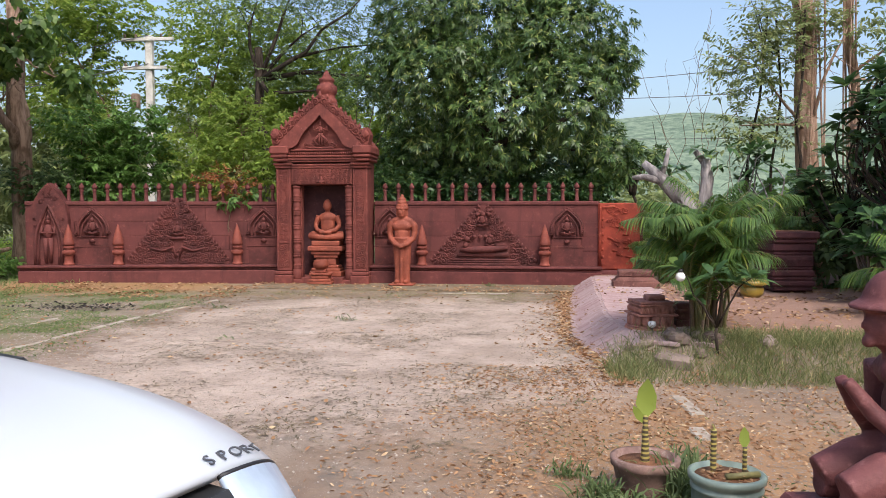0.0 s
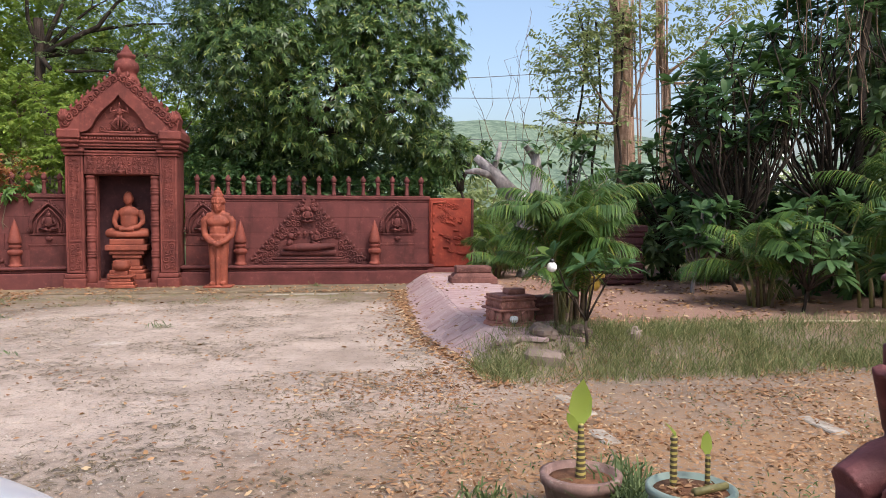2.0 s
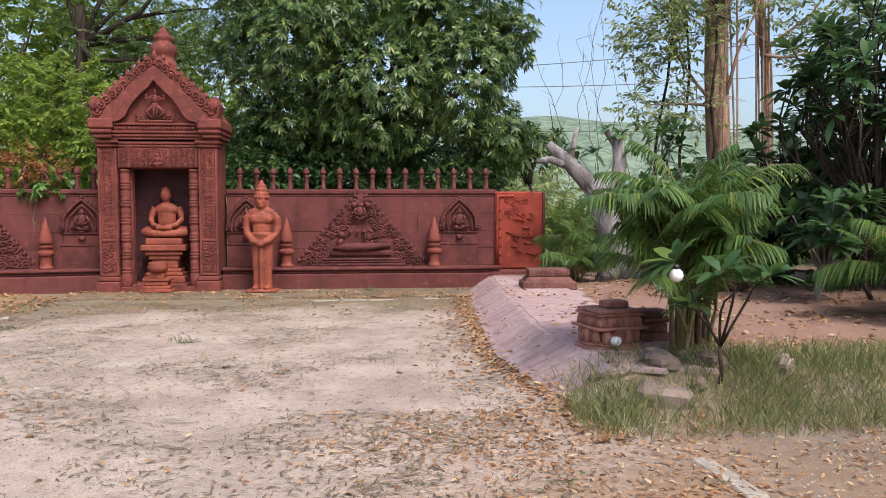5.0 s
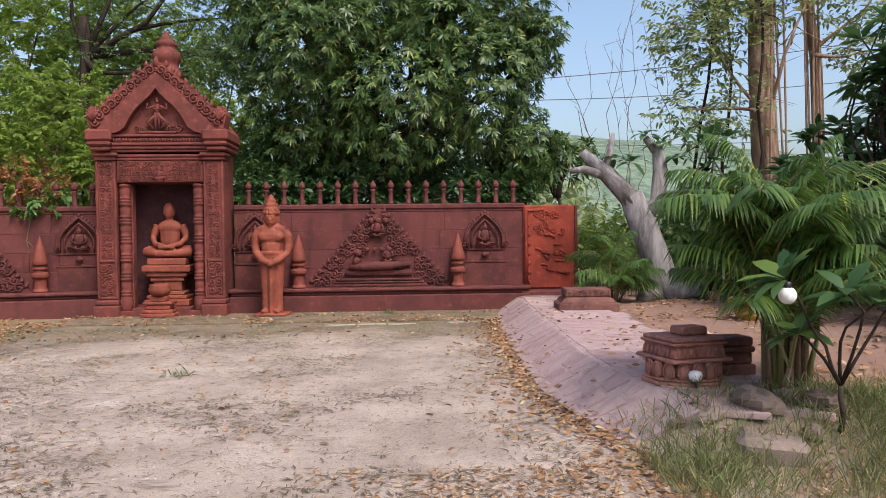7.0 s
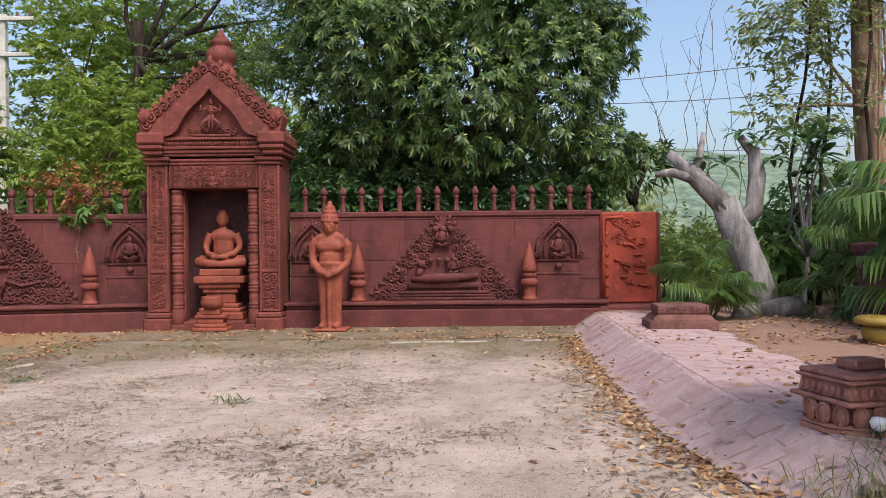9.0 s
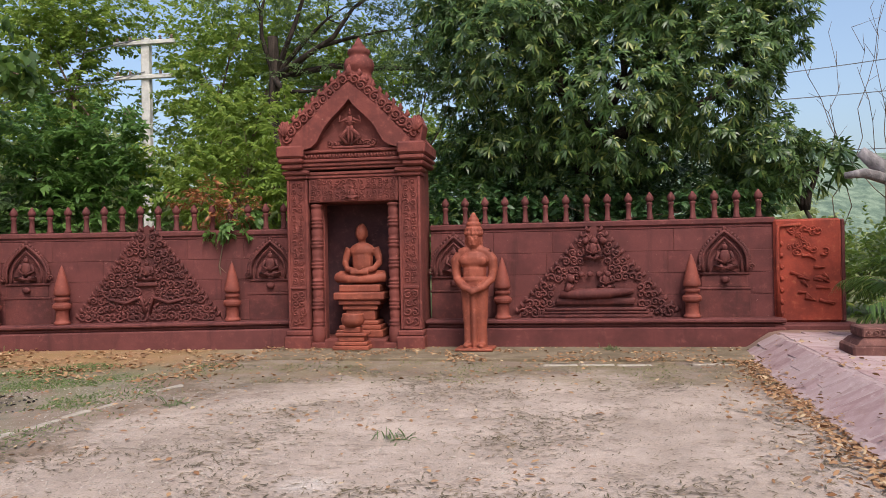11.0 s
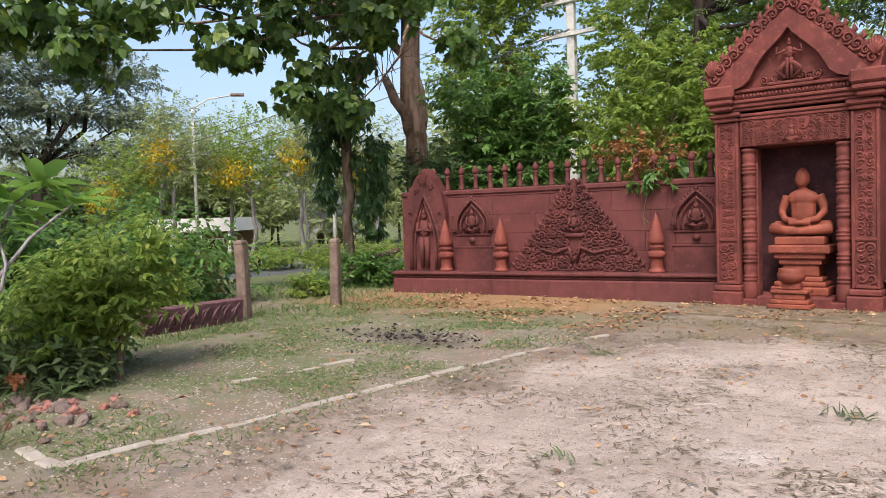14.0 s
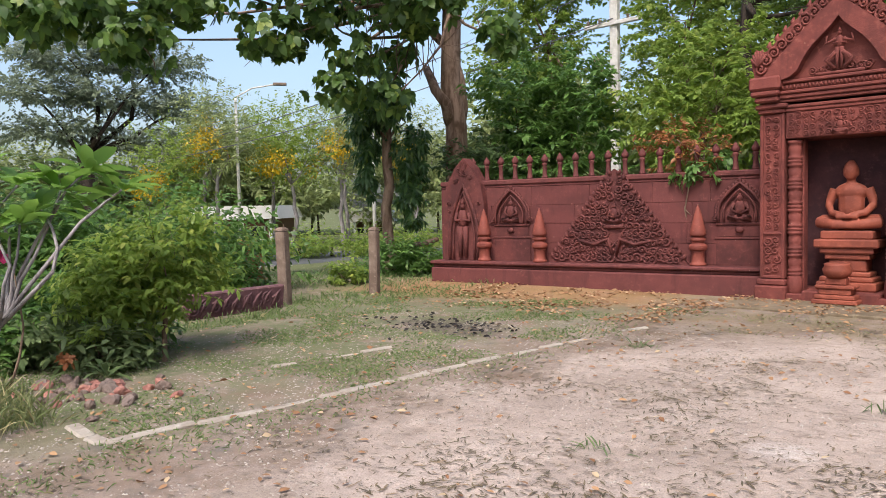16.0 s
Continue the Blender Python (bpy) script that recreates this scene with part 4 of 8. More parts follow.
# seated statue on its pedestal, offering stand
ped = thing("statue_pedestal", pose(-4.515, 16.77, 0.172) @ Matrix.Diagonal((0.94, 0.74, 1.17, 1)), "orange terracotta stepped pedestal inside shrine niche", "pedestal")
for z0, z1, hw in ((0.0, 0.10, 0.40), (0.102, 0.16, 0.36), (0.162, 0.22, 0.31), (0.222, 0.36, 0.25), (0.362, 0.43, 0.30), (0.432, 0.50, 0.36), (0.502, 0.60, 0.43), (0.602, 0.70, 0.35)):
    part("tier", Shape().box(-hw, hw, -hw * 0.8, hw * 0.8, z0, z1, 0.015), TERRA, ped)
s = Shape()
s.ball((0, 0.02, 0.10), (0.34, 0.22, 0.12)).ball((0, 0.03, 0.36), (0.20, 0.13, 0.30)).ball((0, 0.02, 0.52), (0.245, 0.125, 0.13))
s.ball((0, -0.01, 0.80), (0.112, 0.12, 0.135), 14, 10).ball((0, 0.012, 0.885), (0.070, 0.075, 0.062)).ball((0, -0.03, 0.74), (0.085, 0.09, 0.07)).ball((0, -0.12, 0.79), (0.016, 0.022, 0.035), 6, 5)
s.tube([(0, 0.02, 0.60), (0, 0.01, 0.74)], [0.07, 0.06], 10)
for g in (-1, 1):
    s.tube([(g * 0.24, 0.03, 0.56), (g * 0.30, 0.03, 0.42), (g * 0.315, 0.0, 0.33), (g * 0.24, -0.14, 0.24), (g * 0.05, -0.22, 0.205)], [0.075, 0.068, 0.06, 0.05, 0.04], 10)
    s.tube([(g * 0.14, 0.02, 0.11), (g * 0.42, -0.05, 0.12), (g * 0.44, -0.10, 0.11), (g * 0.20, -0.20, 0.085), (-g * 0.16, -0.22, 0.065)], [0.11, 0.095, 0.085, 0.065, 0.04], 10)
    s.ball((g * 0.105, 0.0, 0.78), (0.015, 0.03, 0.06), 6, 5)
s.tube([(-0.16, -0.23, 0.19), (0.16, -0.23, 0.19)], [0.035, 0.035], 8)
fused("seated_statue", s, TERRA, pose(-4.515, 16.78, 0.993) @ Matrix.Diagonal((0.88, 0.82, 1.02, 1)), "orange terracotta cross-legged seated statue on pedestal", "statue", 0.014)
off = thing("offering_stand", pose(-4.52, 16.20, 0.04), "small orange stone offering stand before statue", "stand")
for z0, z1, hw in ((0.0, 0.06, 0.28), (0.062, 0.12, 0.25), (0.122, 0.20, 0.20), (0.202, 0.25, 0.24), (0.252, 0.34, 0.13)):
    part("tier", Shape().box(-hw, hw, -hw * 0.6, hw * 0.6, z0, z1, 0.012), TERRA, off)
part("bowl", Shape().lathe([(0.12, 0.342), (0.17, 0.40), (0.18, 0.46), (0.155, 0.50), (0.165, 0.53), (0.13, 0.54)], 16), TERRA, off, smooth=True)

# standing statue
s = Shape()
s.box(-0.30, 0.30, -0.22, 0.22, 0.0, 0.04, 0.01)
for g in (-1, 1):
    s.tube([(g * 0.105, 0.0, 0.04), (g * 0.100, 0.0, 0.30), (g * 0.105, 0.0, 0.60), (g * 0.110, 0.0, 0.95)], [0.088, 0.085, 0.102, 0.118], 14)
    s.ball((g * 0.12, -0.09, 0.075), (0.065, 0.15, 0.05))
    s.tube([(g * 0.235, 0.0, 1.375), (g * 0.292, 0.005, 1.29), (g * 0.298, 0.01, 1.14), (g * 0.275, -0.02, 1.02), (g * 0.15, -0.15, 0.905), (g * 0.02, -0.185, 0.855)], [0.072, 0.084, 0.074, 0.066, 0.056, 0.048], 14)
    s.ball((g * 0.11, -0.075, 1.285), (0.12, 0.065, 0.085))
    s.ball((g * 0.130, 0.005, 1.555), (0.020, 0.03, 0.09), 8, 6)
    s.ball((g * 0.05, -0.125, 1.585), (0.026, 0.016, 0.012), 6, 5)
    s.tube([(g * 0.012, -0.132, 1.612), (g * 0.05, -0.134, 1.622), (g * 0.09, -0.105, 1.61)], 0.012, 6)
s.tube([(-0.24, 0, 1.385), (-0.10, 0, 1.425), (0.10, 0, 1.425), (0.24, 0, 1.385)], [0.065, 0.08, 0.08, 0.065], 12)
s.box(-0.052, 0.052, -0.145, 0.0, 0.05, 0.92, 0.025)
s.box(-0.015, 0.015, -0.155, 0.0, 0.05, 0.92, 0.006)
s.ball((0, 0.0, 0.97), (0.215, 0.15, 0.13)).ball((0, 0.0, 1.12), (0.20, 0.13, 0.20)).ball((0, 0.0, 1.29), (0.255, 0.145, 0.16))
s.lathe([(0.205, 0.985), (0.218, 1.0), (0.218, 1.03), (0.20, 1.045)], 18, Matrix.Diagonal((1, 0.70, 1, 1)))
s.tube([(0, 0, 1.40), (0, -0.005, 1.51)], [0.092, 0.085], 12)
s.ball((0, -0.015, 1.575), (0.120, 0.122, 0.135), 14, 10).ball((0, -0.03, 1.515), (0.088, 0.10, 0.075)).ball((0, -0.138, 1.56), (0.021, 0.024, 0.036), 8, 6).ball((0, -0.128, 1.508), (0.042, 0.018, 0.013), 8, 5)
s.lathe([(0.122, 1.635), (0.145, 1.645), (0.148, 1.685), (0.128, 1.695), (0.124, 1.71), (0.138, 1.72), (0.136, 1.755), (0.112, 1.765), (0.110, 1.78), (0.120, 1.79), (0.115, 1.825), (0.09, 1.835), (0.088, 1.85), (0.093, 1.86), (0.082, 1.89), (0.058, 1.90), (0.05, 1.93), (0.03, 1.965), (0.008, 1.98)], 18)
for i in range(9):
    a = -math.pi / 2 + (i - 4) * 0.42
    s.tube([(0.138 * math.cos(a), 0.138 * math.sin(a), 1.66), (0.140 * math.cos(a), 0.140 * math.sin(a), 1.735 + 0.03 * (i == 4))], [0.026, 0.006], 6)
s.ball((0, -0.195, 0.85), (0.075, 0.05, 0.055))
fused("standing_statue", s, TERRA, pose(-2.65, 16.12, 0.04, 0, 0, -3) @ Matrix.Diagonal((0.92, 1, 1.015, 1)), "orange terracotta standing figure with tall headdress", "statue", 0.0115, 2)

# apron strip and its worn kerb
solo("pavement", Shape().box(-5.75, 1.2, 15.25, 16.52, -0.1, 0.036, 0.012), STRIP, Matrix(), "worn low concrete strip at the wall foot", "pavement", kind="structure")
k = thing("kerb", Matrix(), "pale worn concrete edging flush with the dirt", "kerb", kind="structure")
rng = random.Random(4)
for i in range(12):
    x = -4.4 + i * 0.46
    if rng.random() < 0.45:
        continue
    part("kerb_stone", Shape().box(0, 0.43, -0.04, 0.04, 0, 0.10, 0.01), CONCRETE, k).matrix_world = pose(x, 14.75 + 0.02 * i, ground_z(x, 14.8) - 0.085, 0, 0, 2.6)


def edging(points, name_label, seed, gap=0.25, width=0.072):
    """A broken line of pale edging stones set in the ground."""
    rng = random.Random(seed)
    e = thing("edging", Matrix(), name_label, "edging", kind="structure")
    for (x0, y0), (x1, y1) in zip(points, points[1:]):
        length, ang = math.hypot(x1 - x0, y1 - y0), math.degrees(math.atan2(y1 - y0, x1 - x0))
        d = 0.0
        while d < length - 0.1:
            w = min(rng.uniform(0.30, 0.55), length - d)
            if rng.random() > gap:
                x, y = x0 + (x1 - x0) * d / length, y0 + (y1 - y0) * d / length
                o = part("edging_stone", Shape().box(0, w - rng.uniform(0.01, 0.05), -width * rng.uniform(0.36, 0.55), width * rng.uniform(0.36, 0.55), 0, 0.06, 0.012), CONCRETE, e)
                o.matrix_world = pose(x, y, land(x, y) - 0.044 + rng.uniform(-0.009, 0.008), rng.uniform(-4, 4), rng.uniform(-1.2, 1.2), ang + rng.uniform(-3, 3))
            d += w
    return e


with Moved(*WEST):
    edging([(-6.15, 6.95), (-5.62, 6.93)], "short pale edging at the bed corner", 1, 0.0, 0.11)
    edging([(-5.62, 6.93), (-5.49, 8.5), (-5.36, 10.2), (-5.22, 11.84), (-5.08, 12.3)], "long broken line of pale edging stones", 2, 0.08)
    edging([(-6.63, 8.70), (-6.59, 8.95)], "scrap of pale edging stones in the grass", 6, 0.0)
    edging([(-6.55, 9.20), (-6.44, 9.95)], "short broken line of pale edging stones", 3, 0.1)

    # ---- left side: posts, frieze panel, log ----
    for (x, y, h, w, tilt, lab) in ((-9.92, 11.16, 1.0, 0.145, -1.5, "weathered brown square concrete fence post"), (-9.78, 12.64, 0.95, 0.135, 1.0, "brown concrete fence post with sloped top")):
        post = thing("fence_post", pose(x, y, land(x, y), 0, tilt, 20), lab, "post", "fence posts")
        part("shaft", Shape().box(-w / 2, w / 2, -w / 2, w / 2, -0.1, h, 0.02), GREYCON, post)
        part("cap", Shape().lathe([(w * 0.5, h + 0.001), (w * 0.44, h + 0.03), (w * 0.2, h + 0.05)], 4, None, True), GREYCON, post)
        part("rebar", Shape().tube([(w * 0.2, 0, h - 0.02), (w * 0.24, 0, h + 0.09)], 0.008, 6), TWIG, post)
    fr = thing("frieze_panel", pose(-9.74, 10.25, 0.0, 8, 0, 93), "long low purple-brown carved frieze slab in grass", "slab")
    part("panel", Shape().box(-0.70, 0.74, -0.05, 0.05, -0.03, 0.31, 0.015), FRIEZE, fr)
    s = Shape()
    for i in range(9):
        x = -0.60 + 0.15 * i
        s.curl(x, 0.12 + 0.05 * (i % 2), 0.075, -0.055, 1.3, 0.016, i * 1.1, 1 if i % 2 else -1)
        s.tube([(x - 0.06, -0.055, 0.05), (x, -0.065, 0.2), (x + 0.07, -0.055, 0.26)], [0.015, 0.02, 0.008], 5)
    tagged(part("carving", s, FRIEZE, fr, smooth=True), kind="stuff")
    solo("log", Shape().tube([(-12.3, 15.9, 0.5), (-11.7, 15.75, 0.58), (-11.25, 15.55, 0.66)], [0.05, 0.055, 0.045], 8), BARK_TEAK, Matrix(), "pale cut log resting against the wall end", "log", smooth=True)


def boulder(rng, r, flat=0.7):
    s = Shape().ball((0, 0, 0), (r, r * rng.uniform(0.7, 1), r * flat), 14, 10)
    off = Vector((rng.uniform(0, 50), rng.uniform(0, 50), 0))
    s.v = [tuple(Vector(v) * (1 + 0.55 * noise.noise(Vector(v) / r * 1.1 + off) + 0.22 * noise.noise(Vector(v) / r * 3.3 + off))) for v in s.v]
    return s


with Moved(*WEST):
    rng = random.Random(21)
    for i in range(60):
        x, y = -6.95 + rng.gauss(0, 0.35), 7.4 + rng.gauss(0, 0.22)
        r = rng.uniform(0.02, 0.062)
        solo("rock", boulder(rng, r, 0.55), ROCK if i % 3 else BASE_RED, pose(x, y, land(x, y) + r * 0.3, rng.uniform(0, 60), rng.uniform(0, 60), rng.uniform(0, 360)), "broken brown rock in the heap by bed", "rock", "rock heap")

# ---- right side: paving, bases, urn, lamps ----
PAVE = {}
pav = thing("stone_paving", Matrix(), "sloping pink sandstone slab paving with pale joints", "paving", kind="structure")


def slab_mesh(w, d, seed):
    """A thin worn slab with its four corners out of square."""
    key = (round(w, 2), round(d, 2), seed)
    if key not in PAVE:
        r = random.Random(seed * 7 + 1)
        s = Shape().box(-w / 2, w / 2, -d / 2, d / 2, -0.04, 0.004, 0.006)
        off = {(i, j): (r.uniform(-0.032, 0.02), r.uniform(-0.03, 0.02)) for i in (-1, 1) for j in (-1, 1)}
        v = []
        for x, y, z in s.v:
            i, j = (1 if x > 0 else -1), (1 if y > 0 else -1)
            v.append((x + i * off[i, j][0] * 0.3, y + j * off[i, j][1] * 0.6 - 0.42 * x, z + r.uniform(-0.002, 0.002)))
        s.v = v
        PAVE[key] = s.mesh("paving_slab", SANDSTONE)
    return PAVE[key]


def slope_z(x, y):
    return 0.27 * min(1.0, max(0.0, (x - edge_x(y)) / crest_w(y)))


def sheet(xf, y0, y1, nx, ny, lift, label):
    """A mortar bed that follows the ground."""
    s = Shape()
    for j in range(ny + 1):
        y = y0 + (y1 - y0) * j / ny
        a, b = xf(y)
        for i in range(nx + 1):
            x = a + (b - a) * i / nx
            s.v.append((x, y, slope_z(x, y) + lift))
    w = nx + 1
    s.f = [(j * w + i, j * w + i + 1, (j + 1) * w + i + 1, (j + 1) * w + i) for j in range(ny) for i in range(nx)]
    return s


MORTAR = stone("pale_mortar", (0.32, 0.22, 0.215), (0.41, 0.31, 0.30), (0.52, 0.44, 0.42), 6, 60, 0.006, 0.9)
part("mortar_bed", sheet(lambda y: (edge_x(y) - 0.04, edge_x(y) + crest_w(y) + 1.0), 8.15, 15.9, 14, 90, 0.016, ""), MORTAR, pav)
rng = random.Random(31)
y = 7.8
while y < 15.7:
    d = rng.uniform(0.20, 0.52)
    ym = y + d / 2
    xe, cw = edge_x(ym), crest_w(ym)
    tilt = -math.degrees(math.atan2(0.27, cw))
    L = math.hypot(cw, 0.27)
    if ym > 8.05:
        cut = rng.uniform(0.35, 0.65) if rng.random() < 0.55 else 1.0
        for a, b in (((0.0, cut),) if cut == 1.0 else ((0.0, cut), (cut, 1.0))):
            w = round((b - a) * L - 0.03, 2)
            t = (a + b) / 2
            o = part("paving_slab", slab_mesh(w, round(d - 0.02, 2), rng.randint(0, 6)), SANDSTONE, pav)
            x = xe + cw * t
            o.matrix_world = pose(x, ym, 0.27 * t + 0.015 + rng.uniform(-0.003, 0.003), 0, tilt, 0) @ pose(0, 0, 0, rng.uniform(-0.5, 0.5), 0, rng.uniform(-1, 1))
    x = xe + cw + 0.03
    for i in range(3):
        w = round(rng.uniform(0.28, 0.42), 2)
        o = part("paving_slab", slab_mesh(w - 0.02, round(d - 0.02, 2), rng.randint(0, 3)), SANDSTONE, pav)
        o.matrix_world = pose(x + w / 2, ym, 0.284 + rng.uniform(-0.002, 0.002), rng.uniform(-0.4, 0.4), rng.uniform(-0.4, 0.4), rng.uniform(-2, 2))
        x += w
    y += d

with Moved(*EAST):
    small = thing("stone_plinth", pose(1.89, 13.22, 0.285, 0, 0, -4), "small dull red carved stone plinth on paving", "plinth")
    part("foot", Shape().box(-0.40, 0.40, -0.26, 0.26, -0.03, 0.10, 0.02), PLINTH_RED, small)
    part("ogee", Shape().lathe([(0.36, 0.102), (0.32, 0.15), (0.28, 0.17)], 4, Matrix.Diagonal((1, 0.7, 1, 1)), True), PLINTH_RED, small)
    part("top", Shape().box(-0.30, 0.30, -0.21, 0.21, 0.172, 0.28, 0.015), PLINTH_RED, small)
    part("beads", carve_field(Shape(), -0.28, 0.28, 0.185, 0.27, -0.212, 0.035, 6), PLINTH_RED, small, smooth=True)

    base = thing("lotus_pedestal", pose(1.37, 8.33, 0.270, 0, 0, 14) @ Matrix.Diagonal((0.60, 0.60, 0.86, 1)), "broad weathered red lotus-carved stone base on paving", "plinth")
    for z0, z1, r0, r1 in ((-0.04, 0.045, 0.475, 0.475), (0.047, 0.075, 0.465, 0.44), (0.077, 0.195, 0.40, 0.36), (0.197, 0.225, 0.415, 0.415), (0.227, 0.325, 0.355, 0.335), (0.327, 0.350, 0.375, 0.375), (0.352, 0.385, 0.35, 0.35)):
        part("tier", Shape().lathe([(r0 - 0.012, z0), (r0, z0 + 0.010), (r1, z1 - 0.010), (r1 - 0.012, z1)], 8, None if z0 < 0.19 else Matrix.Diagonal((0.93, 0.93, 1, 1)), z0 > 0.19), BASE_RED, base)
    for i in range(16):
        a = 2 * math.pi * (i + 0.5) / 16
        q = Matrix.Translation((0.385 * math.cos(a), 0.385 * math.sin(a), 0.125)) @ pose(0, 0, 0, 0, 0, math.degrees(a))
        part("lotus_petal", Shape().ball((0, 0, 0), (0.045, 0.072, 0.075), 10, 7, q).tube([q @ Vector((0.03, 0.062 * math.cos(b), 0.068 * math.sin(b))) for b in (-0.9, -0.2, 0.5, 1.2, 1.57, 1.94, 2.64, 3.34, 4.04)], 0.011, 5), BASE_RED, base, smooth=True)
    s = Shape()
    for i in range(32):
        u, v = -0.28 + 0.08 * (i % 8), 0.325
        x, y = ((u, -v), (v, u), (-u, v), (-v, -u))[i // 8]
        s.ball((x, y, 0.272), (0.028, 0.028, 0.036), 6, 4)
    tagged(part("upper_beading", s, BASE_RED, base, smooth=True), kind="stuff")
    part("block", Shape().box(-0.10, 0.24, -0.13, 0.12, 0.387, 0.455, 0.015), BASE_RED, base)

    bk = thing("stone_offcut", pose(1.80, 8.55, 0.275, 0, 0, 8) @ Matrix.Scale(0.85, 4), "dark red moulded stone offcut beside the lotus base", "stone")
    for z0, z1, hw in ((-0.03, 0.10, 0.17), (0.102, 0.20, 0.145), (0.202, 0.25, 0.165), (0.252, 0.33, 0.15)):
        part("tier", Shape().box(-hw, hw, -hw * 0.8, hw * 0.8, z0, z1, 0.015), PLINTH_RED, bk)
    urn = thing("planter", pose(4.28, 12.75, 0.275, 0, 0, 4) @ Matrix.Diagonal((0.98, 0.98, 1.22, 1)), "dark purple-brown square moulded stone planter", "planter")
    for z0, z1, hw in ((0.02, 0.08, 0.33), (0.082, 0.16, 0.36), (0.162, 0.21, 0.33), (0.212, 0.30, 0.35), (0.302, 0.34, 0.325), (0.342, 0.50, 0.34), (0.502, 0.55, 0.325), (0.552, 0.66, 0.35), (0.662, 0.72, 0.37), (0.722, 0.82, 0.40)):
        part("tier", Shape().box(-hw, hw, -hw, hw, z0, z1, 0.02), PURPLE, urn)
    part("foot", Shape().box(-0.25, 0.25, -0.25, 0.25, -0.02, 0.02, 0.01), PURPLE, urn)
    part("soil", Shape().box(-0.34, 0.34, -0.34, 0.34, 0.80, 0.826, 0.005), SOIL, urn)
    s = Shape()
    for i in range(7):
        s.curl(-0.26 + 0.087 * i, 0.42, 0.035, -0.345, 1.2, 0.01, i, 1)
    part("carving", s, PURPLE, urn, smooth=True)

    lamp = thing("garden_lamp", pose(1.34, 8.03, 0.25, 0, 0, 20) @ Matrix.Scale(0.66, 4), "small white solar garden lamp on black spike", "lamp")
    part("spike", Shape().tube([(0, 0, -0.05), (0.01, 0, 0.10)], [0.008, 0.012], 8), BLACK, lamp)
    part("collar", Shape().lathe([(0.015, 0.10), (0.035, 0.12), (0.05, 0.125)], 12), BLACK, lamp, smooth=True)
    part("head", Shape().lathe([(0.035, 0.126), (0.062, 0.15), (0.070, 0.19), (0.055, 0.225), (0.02, 0.235)], 14), GLOBE, lamp, "frosted white lamp head", smooth=True)
    globe = thing("globe_lamp", pose(1.436, 7.03, 0.98), "round white globe lamp hanging among leaves", "lamp")
    part("globe", Shape().ball((0, 0, 0), 0.047, 16, 10), GLOBE, globe, smooth=True)
    part("cap", Shape().lathe([(0.022, 0.041), (0.02, 0.07), (0.004, 0.075)], 10), BLACK, globe, smooth=True)
    pot = thing("yellow_pot", pose(3.45, 11.72, 0.275), "low dull yellow glazed pot with wide mottled rim", "pot")
    part("body", Shape().lathe([(0.13, 0), (0.17, 0.06), (0.18, 0.14), (0.15, 0.18)], 18), YELLOW, pot, smooth=True)
    part("rim", Shape().lathe([(0.17, 0.182), (0.24, 0.20), (0.25, 0.24), (0.21, 0.27)], 18), YELLOW, pot, smooth=True)
    rng = random.Random(41)
    for x, y, r in ((1.50, 7.50, 0.19), (1.88, 7.42, 0.17), (1.18, 7.42, 0.10), (2.35, 7.35, 0.14), (1.34, 7.26, 0.09), (1.68, 7.22, 0.10), (1.05, 7.55, 0.08), (1.75, 7.62, 0.12)):
        solo("boulder", boulder(rng, 0.72 * r, 0.68), ROCK, pose(x, y, land(x, y) + r * 0.2, 0, 0, rng.uniform(0, 360)), "grey-brown boulder edging the terrace in grass", "rock", "terrace rocks")
    solo("kerb_block", Shape().box(-0.19, 0.19, -0.09, 0.08, -0.12, 0.06, 0.04), ROCK, pose(1.42, 7.16, land(1.42, 7.16) + 0.03, 5, 4, -16), "pale concrete kerb block at the terrace foot", "kerb")
    for x, y, a, w in ((1.28, 5.90, 85, 0.60), (1.21, 5.09, 88, 0.30), (2.80, 5.15, 90, 0.42)):
        solo("stepping_slab", Shape().box(-w / 2, w / 2, -0.06, 0.06, -0.03, 0.015, 0.01), CONCRETE, pose(x, y, land(x, y), 0, 0, -a), "pale concrete scrap lying in leaf litter", "slab")
    solo("bamboo_pole", Shape().tube([(4.0, 7.9, 0.31), (5.2, 7.75, 0.32), (6.6, 7.5, 0.33)], [0.016, 0.018, 0.016], 8), plain("dry_bamboo", (0.42, 0.34, 0.22), 0.6), Matrix(), "dry bamboo pole lying on the grass", "pole", smooth=True)

